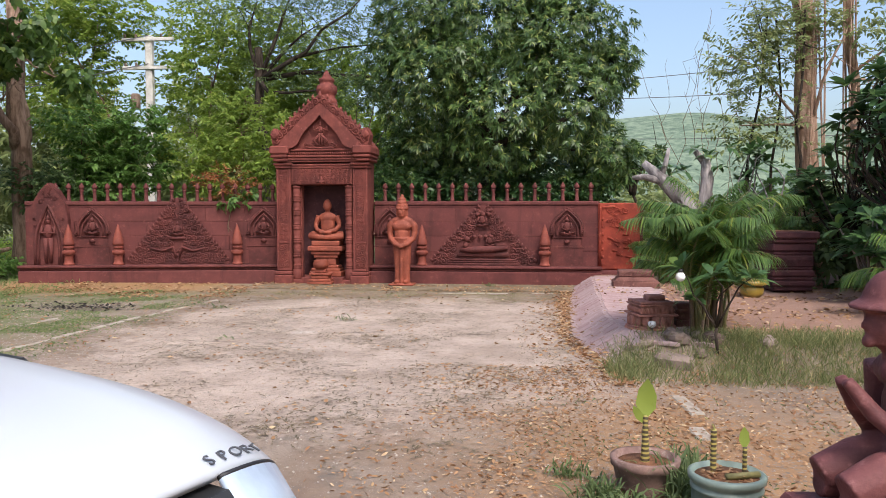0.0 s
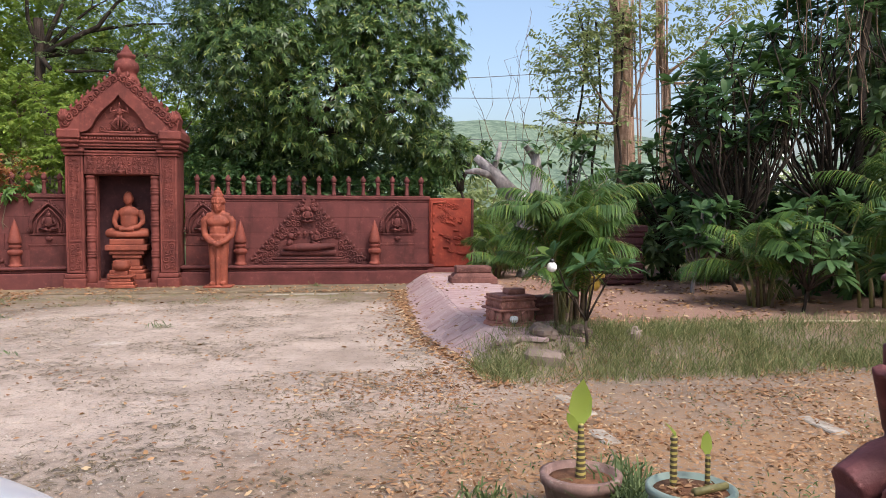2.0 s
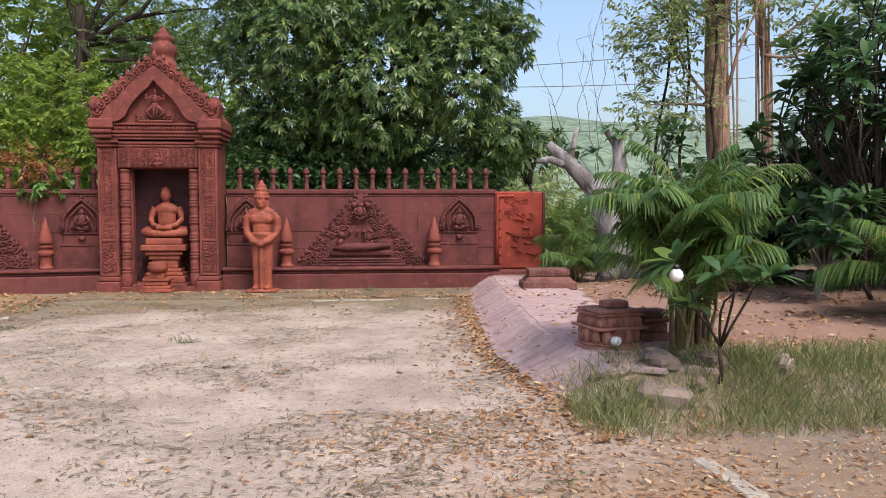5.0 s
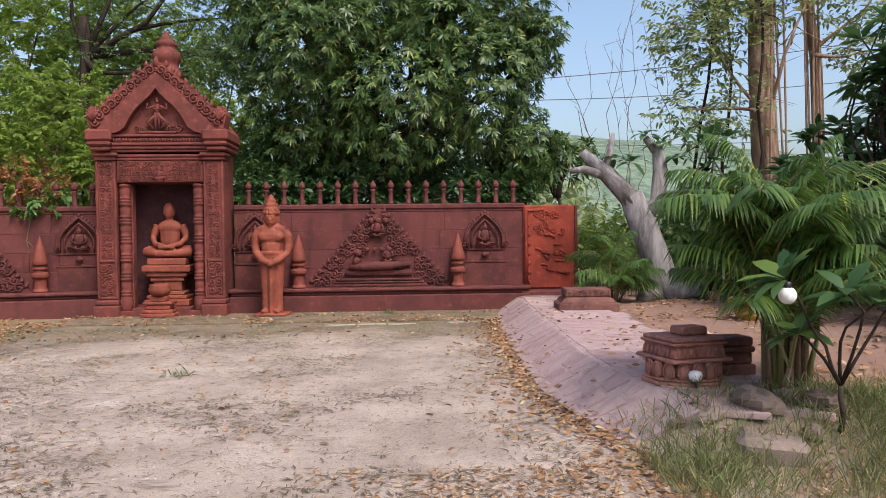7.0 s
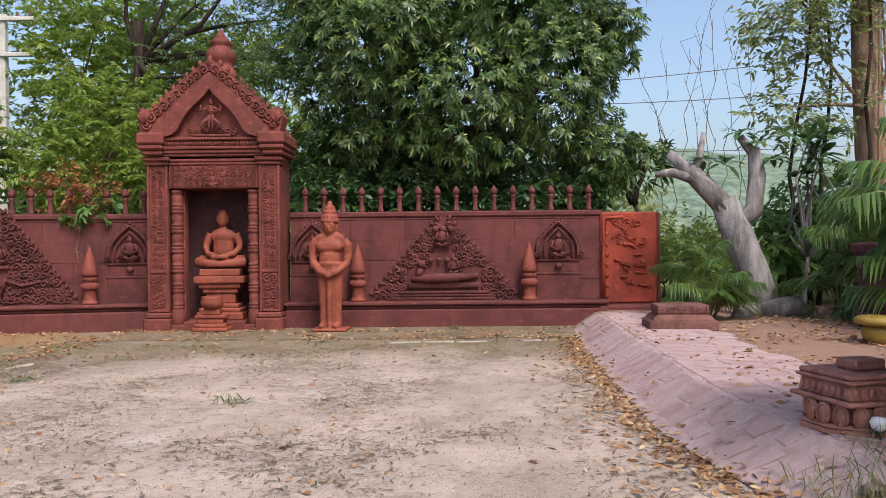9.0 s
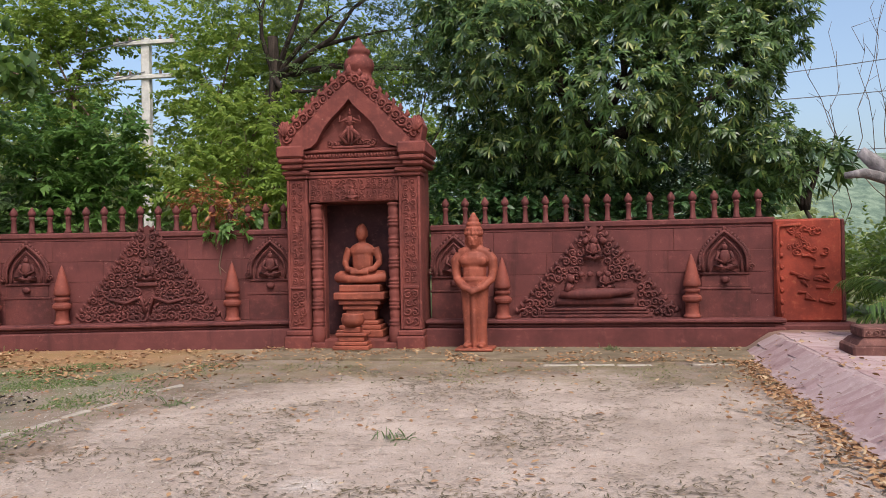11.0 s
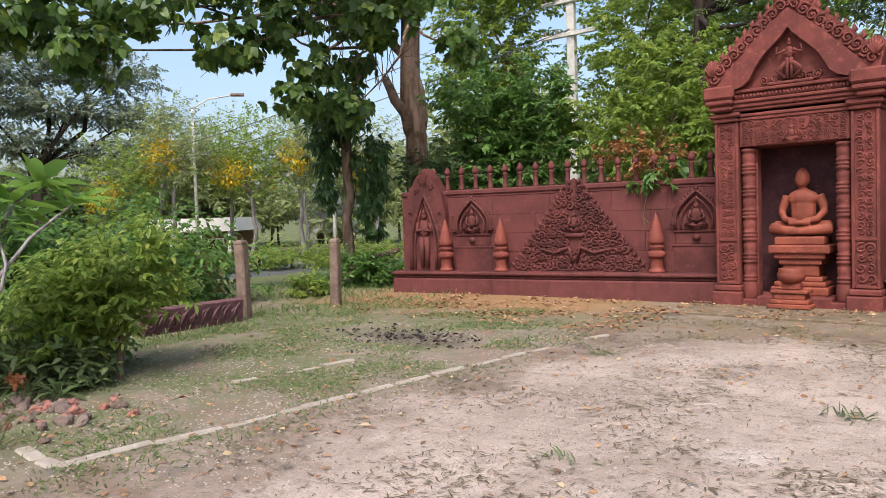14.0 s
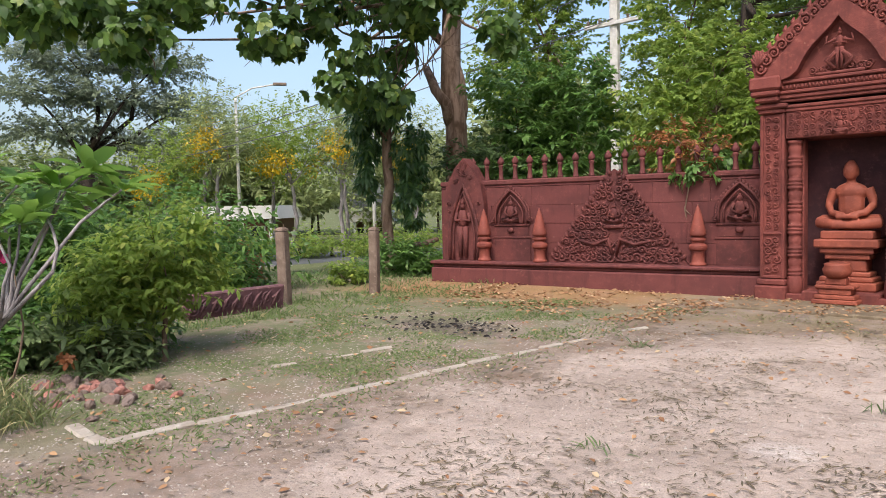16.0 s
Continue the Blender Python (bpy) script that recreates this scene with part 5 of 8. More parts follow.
# ---- foreground: pots, kneeling statue, car ----
with Moved(*POTS):
    p = thing("potted_plant", pose(0.66, 3.62, land(0.66, 3.62) - 0.03) @ Matrix.Scale(0.92, 4), "mossy clay pot with single upright young leaf", "potted plant")
    part("pot", Shape().lathe([(0.13, 0.0), (0.165, 0.12), (0.185, 0.22), (0.20, 0.23), (0.205, 0.275), (0.175, 0.28), (0.165, 0.24)], 24), CLAY, p, smooth=True)
    part("soil", Shape().lathe([(0.168, 0.20), (0.16, 0.245), (0.05, 0.25)], 20), SOIL, p, smooth=True)
    part("stem", Shape().lathe([((0.030 - 0.016 * k / 20) * (1.0 if k % 2 else 0.86), 0.23 + 0.0145 * k) for k in range(21)], 12), BANDED, p, "yellow and brown ringed stem", smooth=True)
    for b_, w_, u_, l_, k_ in zip([(0, 0.01, 0.48), (0.0, 0.015, 0.49), (-0.01, 0.0, 0.47)], [(0.05, 0, 1), (0.2, 0.1, 1), (-0.45, 0.0, 0.8)], [(0, 1, 0), (0.3, 1, 0), (0, 1, 0.2)], [0.27, 0.22, 0.13], [0.115, 0.09, 0.05]):
        part("leaf", leaf_blades("leaf", ANTHURIUM, [b_], [w_], [u_], np.array([l_]), np.array([k_]), 0.02, 0.3), ANTHURIUM, p, "yellow-green rolled leaf")
    p = thing("potted_plant", pose(0.98, 3.19, land(0.98, 3.19)) @ Matrix.Scale(0.86, 4), "pale green glazed pot with stubby ringed stems", "potted plant")
    part("pot", Shape().lathe([(0.14, 0.0), (0.175, 0.08), (0.19, 0.20), (0.185, 0.255), (0.198, 0.26), (0.198, 0.275), (0.186, 0.28), (0.19, 0.30), (0.21, 0.315), (0.212, 0.345), (0.19, 0.355), (0.178, 0.32)], 32), GLAZE, p, "pale green glazed pot with ribbed rim", smooth=True)
    part("soil", Shape().lathe([(0.178, 0.26), (0.175, 0.325), (0.05, 0.33)], 24), SOIL, p, smooth=True)
    for x, y, h, r in ((-0.06, 0.06, 0.235, 0.024), (0.11, 0.05, 0.14, 0.018)):
        part("stem", Shape().lathe([(r * (0.80 if k % 2 else 0.62), 0.31 + (h + 0.03) * k / 16) for k in range(17)], 10, Matrix.Translation((x, y, 0))), BANDED, p, "short brown ringed stem", smooth=True)
    b = np.array([(0.13 * math.sqrt(q) * math.cos(2.4 * k), 0.13 * math.sqrt(q) * math.sin(2.4 * k), 0.335) for k, q in enumerate(np.linspace(0.05, 1, 60))])
    rl = np.random.default_rng(77)
    tagged(part("leaf_mulch", leaf_blades("leaf_mulch", DRY_LEAF, b, rl.normal(size=b.shape) * (1, 1, 0.2), (0, 0, 1.0) + 0.4 * rl.normal(size=b.shape), 0.05, 0.02), DRY_LEAF, p), kind="stuff")
    part("fallen_stem", Shape().tube([(-0.02, -0.07, 0.345), (0.17, -0.02, 0.35)], [0.02, 0.018], 8), STEM, p, smooth=True)
    for b_, w_, u_, l_, k_ in zip([(-0.05, 0.06, 0.56), (0.11, 0.05, 0.46)], [(-0.5, 0, 0.75), (0.0, 0.1, 1)], [(0, 0, 1), (0, 1, 0)], [0.12, 0.15], [0.07, 0.06]):
        part("leaf", leaf_blades("leaf", ANTHURIUM, [b_], [w_], [u_], np.array([l_]), np.array([k_]), 0.1), ANTHURIUM, p)

with Moved(*NEAR):
    s = Shape()
    for g in (-1, 1):
        y = g * 0.085
        s.tube([(0.36, y, 0.09), (0.16, y * 1.1, 0.05), (0.03, y * 1.2, -0.01)], [0.095, 0.085, 0.07], 12)
        s.tube([(0.03, y * 1.2, -0.04), (0.22, y * 1.2, -0.055), (0.44, y, -0.06)], [0.055, 0.06, 0.04], 12)
        s.tube([(0.27, g * 0.15, 0.42), (0.29, g * 0.175, 0.26), (0.26, g * 0.15, 0.15), (0.14, g * 0.06, 0.27), (0.06, g * 0.02, 0.38)], [0.052, 0.047, 0.042, 0.034, 0.024], 12)
        s.ball((0.245, g * 0.075, 0.62), (0.02, 0.012, 0.045), 6, 5)
    s.ball((0.36, 0, 0.12), (0.13, 0.155, 0.12)).ball((0.32, 0, 0.27), (0.10, 0.13, 0.16)).ball((0.29, 0, 0.41), (0.095, 0.155, 0.08))
    s.tube([(0.27, 0, 0.44), (0.24, 0, 0.54)], [0.058, 0.05], 12)
    s.ball((0.215, 0, 0.585), (0.082, 0.072, 0.098), 12, 9).ball((0.135, 0, 0.58), (0.018, 0.014, 0.022), 6, 5).ball((0.15, 0, 0.52), (0.03, 0.03, 0.025), 6, 5)
    s.lathe([(0.100, 0.632), (0.140, 0.640), (0.140, 0.652), (0.098, 0.675), (0.090, 0.705), (0.075, 0.735), (0.05, 0.765), (0.015, 0.785)], 16, Matrix.Translation((0.225, 0, 0)))
    fused("kneeling_statue", s, KNEEL, pose(1.14, 2.32, 0.560, 0, 0, 6), "red-brown kneeling figure with pressed palms on slab", "statue", 0.010, 3)
    q = thing("statue_stand", pose(1.41, 2.28, 0, 0, 0, 6), "purple-brown stone stand under the kneeling statue", "pedestal")
    part("block", Shape().box(-0.28, 0.45, -0.16, 0.24, -0.05, 0.38, 0.02), PURPLE, q)
    part("top_slab", Shape().box(-0.34, 0.50, -0.20, 0.28, 0.382, 0.448, 0.02), KNEEL, q)
    solo("stone_block", Shape().box(-0.2, 0.2, -0.06, 0.06, -0.05, 0.57, 0.02), PURPLE, pose(1.61, 2.70, 0, 0, 0, 4), "dark purple square stone block behind kneeling statue", "stone")


def car():
    """White pickup: crowned bonnet, headlamps, cabin, wheels. Local x runs forward, y to its left."""
    yaw = math.degrees(math.atan2(-0.423, 0.906))
    c = thing("car", pose(-0.955, 1.09, 0, 0, 0, yaw), "white pickup car with chrome letters along bonnet", "car")
    nx, ny = 22, 18
    s = Shape()

    def top(x, y):
        e = abs(y) / 0.86
        front = 0.17 * e * e + 0.10 * e**6
        t = max(0.0, -x - front)
        z = 0.825 + 0.165 * (1 - math.exp(-t / 0.30)) + 0.01 * t - 0.03 * e * e - 0.15 * e**5
        return z + 0.018 * math.exp(-((abs(y) - 0.48) / 0.10) ** 2) * smooth01(t / 0.3)

    for i in range(nx + 1):
        for j in range(ny + 1):
            y = -0.86 + 1.72 * j / ny
            e = abs(y) / 0.86
            x = -(0.17 * e * e + 0.10 * e**6) - 1.5 * (i / nx) ** 1.3
            s.v.append((x, y, top(x, y)))
    w = ny + 1
    s.f = [(i * w + j, i * w + j + 1, (i + 1) * w + j + 1, (i + 1) * w + j) for i in range(nx) for j in range(ny)]
    bon = part("bonnet", s, WHITE_PAINT, c, smooth=True)
    m = bon.modifiers.new("thick", "SOLIDIFY")
    m.thickness, m.offset = 0.03, -1
    nose = Shape()
    for k, (dx, z) in enumerate(((-0.02, 0.66), (0.03, 0.62), (0.05, 0.55), (0.06, 0.45), (0.02, 0.30))):
        for j in range(ny + 1):
            y = -0.86 + 1.72 * j / ny
            e = abs(y) / 0.86
            nose.v.append((dx - (0.17 * e * e + 0.10 * e**6), y, z - 0.17 * e**5 * (1 - k / 4)))
    nose.f = [(k * w + j, k * w + j + 1, (k + 1) * w + j + 1, (k + 1) * w + j) for k in range(4) for j in range(ny)]
    n = part("nose", nose, WHITE_PAINT, c, smooth=True)
    m = n.modifiers.new("thick", "SOLIDIFY")
    m.thickness = 0.03
    part("body", Shape().box(-4.9, -0.40, -0.80, 0.80, 0.38, 0.60, 0.08).box(-4.9, -1.9, -0.80, 0.80, 0.6, 0.92, 0.08).box(-2.5, -1.75, -0.76, 0.76, 0.80, 0.92, 0.05), WHITE_PAINT, c)
    part("cabin", Shape().prism([(-3.8, 0.9), (-1.90, 0.9), (-1.95, 0.98), (-2.55, 1.58), (-2.9, 1.66), (-3.7, 1.64)], -0.72, 0.72), WHITE_PAINT, c)
    part("windscreen", Shape().prism([(-1.88, 0.97), (-1.85, 0.975), (-2.48, 1.58), (-2.52, 1.56)], -0.68, 0.68), GLASS_DARK, c)
    part("wiper_tray", Shape().box(-1.95, -1.56, -0.74, 0.74, 0.80, 0.935, 0.015), BLACK, c)
    for g in (-1, 1):
        part("side_window", Shape().prism([(-3.6, 1.05), (-2.15, 1.05), (-2.6, 1.52), (-3.6, 1.54)], g * 0.722 - 0.006, g * 0.722 + 0.006), GLASS_DARK, c)
        def band(drop0, drop1, out):
            q = Shape()
            for drop in (drop0, drop1):
                for k in range(9):
                    y = g * (0.40 + 0.45 * k / 8)
                    e = abs(y) / 0.86
                    x = -(0.17 * e * e + 0.10 * e**6)
                    q.v.append((x + out + drop * 0.9, y, top(x, y) - drop))
            q.f = [(k, k + 1, k + 10, k + 9) if g < 0 else (k + 1, k, k + 9, k + 10) for k in range(8)]
            return q

        hl = part("headlight", band(0.009, 0.17, 0.006), LAMP_LENS, c, "clear wrap-round headlamp", smooth=True)
        bz = part("bezel", band(0.0, 0.009, 0.006), BLACK, hl, smooth=True)
        for o in (hl, bz):
            m = o.modifiers.new("thick", "SOLIDIFY")
            m.thickness = 0.02
        for x in (-0.95, -4.0):
            wh = part("wheel", Shape().lathe([(0.20, -0.11), (0.36, -0.11), (0.385, -0.06), (0.385, 0.06), (0.36, 0.11), (0.20, 0.11)], 24, Matrix.Translation((x, g * 0.76, 0.385)) @ pose(0, 0, 0, 90)), RUBBER, c, smooth=True)
            part("rim", Shape().lathe([(0.05, -0.10), (0.205, -0.095), (0.205, 0.095), (0.05, 0.10)], 16, Matrix.Translation((x, g * 0.76, 0.385)) @ pose(0, 0, 0, 90)), CHROME, wh)
    part("grille", Shape().box(-0.10, 0.02, -0.42, 0.42, 0.50, 0.775, 0.02), BLACK, c)
    part("bumper", Shape().box(-0.26, 0.06, -0.80, 0.80, 0.30, 0.47, 0.05), WHITE_PAINT, c)
    for i, ch in enumerate("SPORT"):
        y = 0.40 + 0.066 * i
        e = y / 0.86
        x = -(0.17 * e * e + 0.10 * e**6) - 0.022
        cu = bpy.data.curves.new("letter", "FONT")
        cu.body, cu.size, cu.extrude, cu.align_x = ch, 0.058, 0.002, "CENTER"
        cu.materials.append(CHROME)
        o = new("letter", cu)
        o.parent = c
        slope = math.degrees(math.atan2(top(x - 0.03, y) - top(x + 0.03, y), 0.06))
        turn = math.degrees(math.atan(2 * 0.13 * e / 0.86))
        o.matrix_local = Matrix.Translation((x, y, top(x, y) + 0.010)) @ pose(0, 0, 0, 0, slope, 0) @ pose(0, 0, 0, 0, 0, 90 + turn)


with Moved(*NEAR):
    car()


# ---- trees behind the wall ----
def tree(name, x, y, label, trunk_to, r0, r1, bark, ends, seed, lean=0.06, limb_r=0.08, twigs=2, segs=12, flare=1.35, category="tree"):
    """Tapered trunk from the ground, limbs to the ends given. The crown is added after."""
    rng = np.random.default_rng(seed)
    z0 = land(x, y)
    t = thing(name, pose(x, y, z0), label, category)
    tip = np.array(trunk_to, float) - (x, y, z0)
    p = branch(rng, (0, 0, -0.1), tip, lean, 8)
    rad = np.linspace(r0, r1, 8)
    rad[0] *= flare
    part("trunk", Shape().tube(p, list(rad), segs), bark, t, smooth=True)
    if len(ends):
        limbs(rng, p[-2], [np.array(e, float) - (x, y, z0) for e in ends], limb_r, bark, t, limb_r * 0.2, 6, twigs)
    t["z0"] = z0
    return t


def local(t, lobes):
    o = t.matrix_world.translation
    return [(a - o.x, b - o.y, c - o.z, *r) for a, b, c, *r in lobes]


# mango
lobes = [(-2.45, 18.3, 4.9, 1.35, 1.3, 1.4), (-0.6, 18.0, 4.0, 1.5, 1.2, 1.2), (1.1, 18.3, 4.3, 1.4, 1.2, 1.35), (-0.9, 18.8, 6.2, 1.8, 1.5, 1.5), (1.2, 18.7, 5.9, 1.4, 1.3, 1.3), (-2.5, 18.9, 6.7, 1.3, 1.3, 1.2), (0.6, 18.9, 7.4, 1.4, 1.3, 1.0), (-2.5, 18.8, 3.2, 1.4, 0.9, 0.8), (2.0, 18.6, 3.1, 0.9, 0.8, 0.8), (-0.9, 19.0, 2.7, 1.7, 0.7, 0.7), (-1.5, 17.7, 5.2, 0.8, 0.7, 0.7), (0.3, 17.7, 5.3, 0.8, 0.7, 0.7), (2.2, 18.4, 5.2, 0.6, 0.7, 0.7), (-3.3, 18.5, 5.7, 0.7, 0.7, 0.7)]
t = tree("mango_tree", -1.05, 18.9, "large dense mango tree with long drooping leaves", (-1.0, 18.9, 3.8), 0.25, 0.16, BARK_DARK, [l[:3] for l in lobes], 1, 0.03, 0.09)
crown("crown", t, MANGO_LEAF, local(t, lobes), 8200, 11, 0.145, 0.036, 0.40, "rosette", 2, 0.55, lift=0.45, open_angle=68)
t = tree("mango_sapling", 2.6, 18.9, "thin leafy sapling beside the wall end", (2.55, 18.9, 2.4), 0.05, 0.03, BARK_DARK, [(2.3, 18.9, 2.8), (3.0, 18.8, 2.9)], 3)
crown("crown", t, MANGO_LEAF, local(t, [(2.3, 18.8, 2.75, 0.8, 0.6, 0.55), (1.4, 18.6, 2.5, 0.8, 0.5, 0.5), (3.0, 18.9, 3.0, 0.5, 0.5, 0.45)]), 150, 9, 0.24, 0.055, 0.4, "rosette", 5, 0.4)
# feathery dark tree behind the shrine
lobes = [(-6.2, 22, 7.2, 2.1, 1.6, 0.9), (-8.0, 22, 8.0, 1.9, 1.6, 0.9), (-4.6, 22, 6.6, 1.7, 1.4, 0.9), (-6.8, 22, 9.0, 2.4, 1.8, 0.9), (-4.6, 22, 8.2, 1.8, 1.5, 0.8), (-3.6, 21.6, 5.2, 1.0, 1.0, 0.8), (-5.4, 21.4, 5.2, 1.3, 1.0, 0.7), (-7.2, 21.8, 5.9, 1.2, 1.0, 0.6)]
t = tree("feather_leaf_tree", -7.6, 22.2, "tall dark tree with fine feathery leaves", (-8.0, 22.0, 6.6), 0.19, 0.12, BARK_DARK, [l[:3] for l in lobes], 7, 0.03, 0.08, 3)
crown("crown", t, FEATHER_LEAF, local(t, lobes), 1050, 22, 0.10, 0.034, 0.15, "spray", 8, 0.25, twig=0.5, lift=0.1)
t = tree("feather_leaf_tree", -4.0, 18.6, "young feathery tree close behind the shrine", (-3.9, 18.5, 3.6), 0.05, 0.03, TWIG, [(-4.1, 18.3, 4.6), (-3.6, 18.3, 4.7), (-3.3, 18.4, 4.2)], 9, 0.05, 0.025, 1)
crown("crown", t, DARK_LEAF, local(t, [(-4.0, 18.2, 4.6, 0.55, 0.45, 0.35), (-3.2, 18.3, 4.3, 0.5, 0.4, 0.5), (-3.6, 18.4, 4.9, 0.6, 0.4, 0.4)]), 150, 22, 0.09, 0.03, 0.15, "spray", 10, 0.2, twig=0.45, lift=0.2)
# light trees behind the left wing
for i, (x, y, ls) in enumerate((
    (-10.6, 25.0, [(-10.6, 24.6, 6.2, 1.5, 1.5, 1.3), (-9.0, 24.5, 5.4, 1.6, 1.3, 1.2), (-10.0, 25.0, 8.0, 1.9, 1.6, 1.3), (-8.6, 24.6, 7.2, 1.5, 1.3, 1.2), (-12.6, 27.5, 7.8, 2.2, 1.4, 1.8), (-10.0, 24.0, 3.9, 1.3, 1.2, 1.0), (-12.8, 27.5, 5.0, 2.2, 1.2, 1.6)]),
    (-15.5, 26.0, [(-16.0, 25.6, 6.8, 1.6, 1.6, 1.6), (-17.4, 26, 6.0, 1.6, 1.4, 1.3), (-15.4, 26, 8.8, 1.6, 1.6, 1.4), (-17.0, 26, 8.6, 1.8, 1.6, 1.3), (-15.6, 25.4, 4.6, 1.2, 1.2, 1.1)]),
    (-6.4, 26.5, [(-7.2, 26, 4.6, 1.8, 1.4, 1.3), (-5.2, 26, 4.0, 1.5, 1.3, 1.2), (-7.4, 26.5, 6.6, 1.7, 1.4, 1.2)]))):
    t = tree("light_leaf_tree", x, y, "tall open tree with light yellow-green leaves", (x + 0.4, y, 4.2), 0.16, 0.10, BARK_TEAK, [l[:3] for l in ls], 20 + i, 0.05, 0.07, 4)
    crown("crown", t, LIGHT_LEAF, local(t, ls), 1150, 16, 0.17, 0.085, 0.25, "spray", 30 + i, 0.15, twig=0.55, lift=0.2)
# dark shrubs behind the wing, red-leaved creeper on the wall
for i, (ls, m, n) in enumerate((
    ([(-11.2, 18.7, 3.1, 1.0, 0.8, 0.9), (-10.4, 19.0, 3.0, 1.0, 0.8, 0.9), (-11.5, 18.5, 3.9, 0.8, 0.7, 0.6), (-10.8, 18.4, 2.2, 1.4, 0.7, 0.6), (-10.2, 18.8, 3.9, 0.6, 0.6, 0.5)], SHRUB_LEAF, 640),
    ([(-7.4, 18.7, 2.7, 1.1, 0.7, 0.7), (-8.5, 18.9, 3.0, 0.9, 0.7, 0.8), (-6.4, 18.9, 3.2, 0.8, 0.6, 0.9), (-7.6, 19.4, 4.0, 1.0, 0.8, 0.8)], LIGHT_LEAF, 380),
    ([(-12.4, 18.3, 2.2, 0.9, 0.7, 1.0), (-11.6, 18.0, 2.0, 0.8, 0.6, 0.8)], DARK_LEAF, 240),
    # darker leaf colour here paints the shade under the mango canopy
    ([(-3.0, 18.4, 2.2, 1.0, 0.5, 0.5), (-1.2, 18.5, 2.1, 1.4, 0.5, 0.5), (0.8, 18.4, 2.1, 1.2, 0.5, 0.4)], PLUM_LEAF, 420),
    # hedge added as dark fill for the shade below the mango crown
    ([(-3.2, 20.2, 2.6, 1.3, 0.5, 0.9), (-1.0, 20.4, 2.6, 1.4, 0.5, 0.9), (1.2, 20.3, 2.5, 1.4, 0.5, 0.8), (-2.0, 20.6, 3.6, 1.6, 0.5, 0.7), (0.6, 20.6, 3.5, 1.5, 0.5, 0.7)], PLUM_LEAF, 900))):
    x, y = ls[0][0], ls[0][1]
    t = tree("shrub", x, y, "dense green leafy shrub behind the red wall", (x, y, 1.6), 0.05, 0.03, TWIG, [l[:3] for l in ls], 50 + i, 0.1, 0.03, 2, 8, category="shrub")
    crown("foliage", t, m, local(t, ls), n, 18, 0.15, 0.065, 0.3, "spray", 60 + i, 0.3, twig=0.4, lift=0.3)
t = thing("wall_creeper", WING @ pose(-1.35, 0.35, 1.85), "rusty and green creeper spilling over the wall", "creeper")
crown("rusty_foliage", t, RED_LEAF, [(-0.1, 0.1, 0.45, 0.55, 0.3, 0.35), (0.35, 0.0, 0.25, 0.35, 0.25, 0.25)], 60, 16, 0.10, 0.035, 0.3, "spray", 71, 0.2, twig=0.35)
crown("green_foliage", t, SHRUB_LEAF, [(0.25, -0.42, 0.05, 0.36, 0.14, 0.20), (0.55, -0.1, 0.25, 0.3, 0.2, 0.2)], 42, 9, 0.13, 0.055, 0.5, "rosette", 72, 0.2)
limbs(np.random.default_rng(5), (0.2, 0.1, -1.5), [(0.25, -0.35, 0.15), (-0.2, 0.1, 0.6), (0.5, 0.0, 0.4)], 0.02, TWIG, t, 0.008, 5, 2, 0.3, "stem")

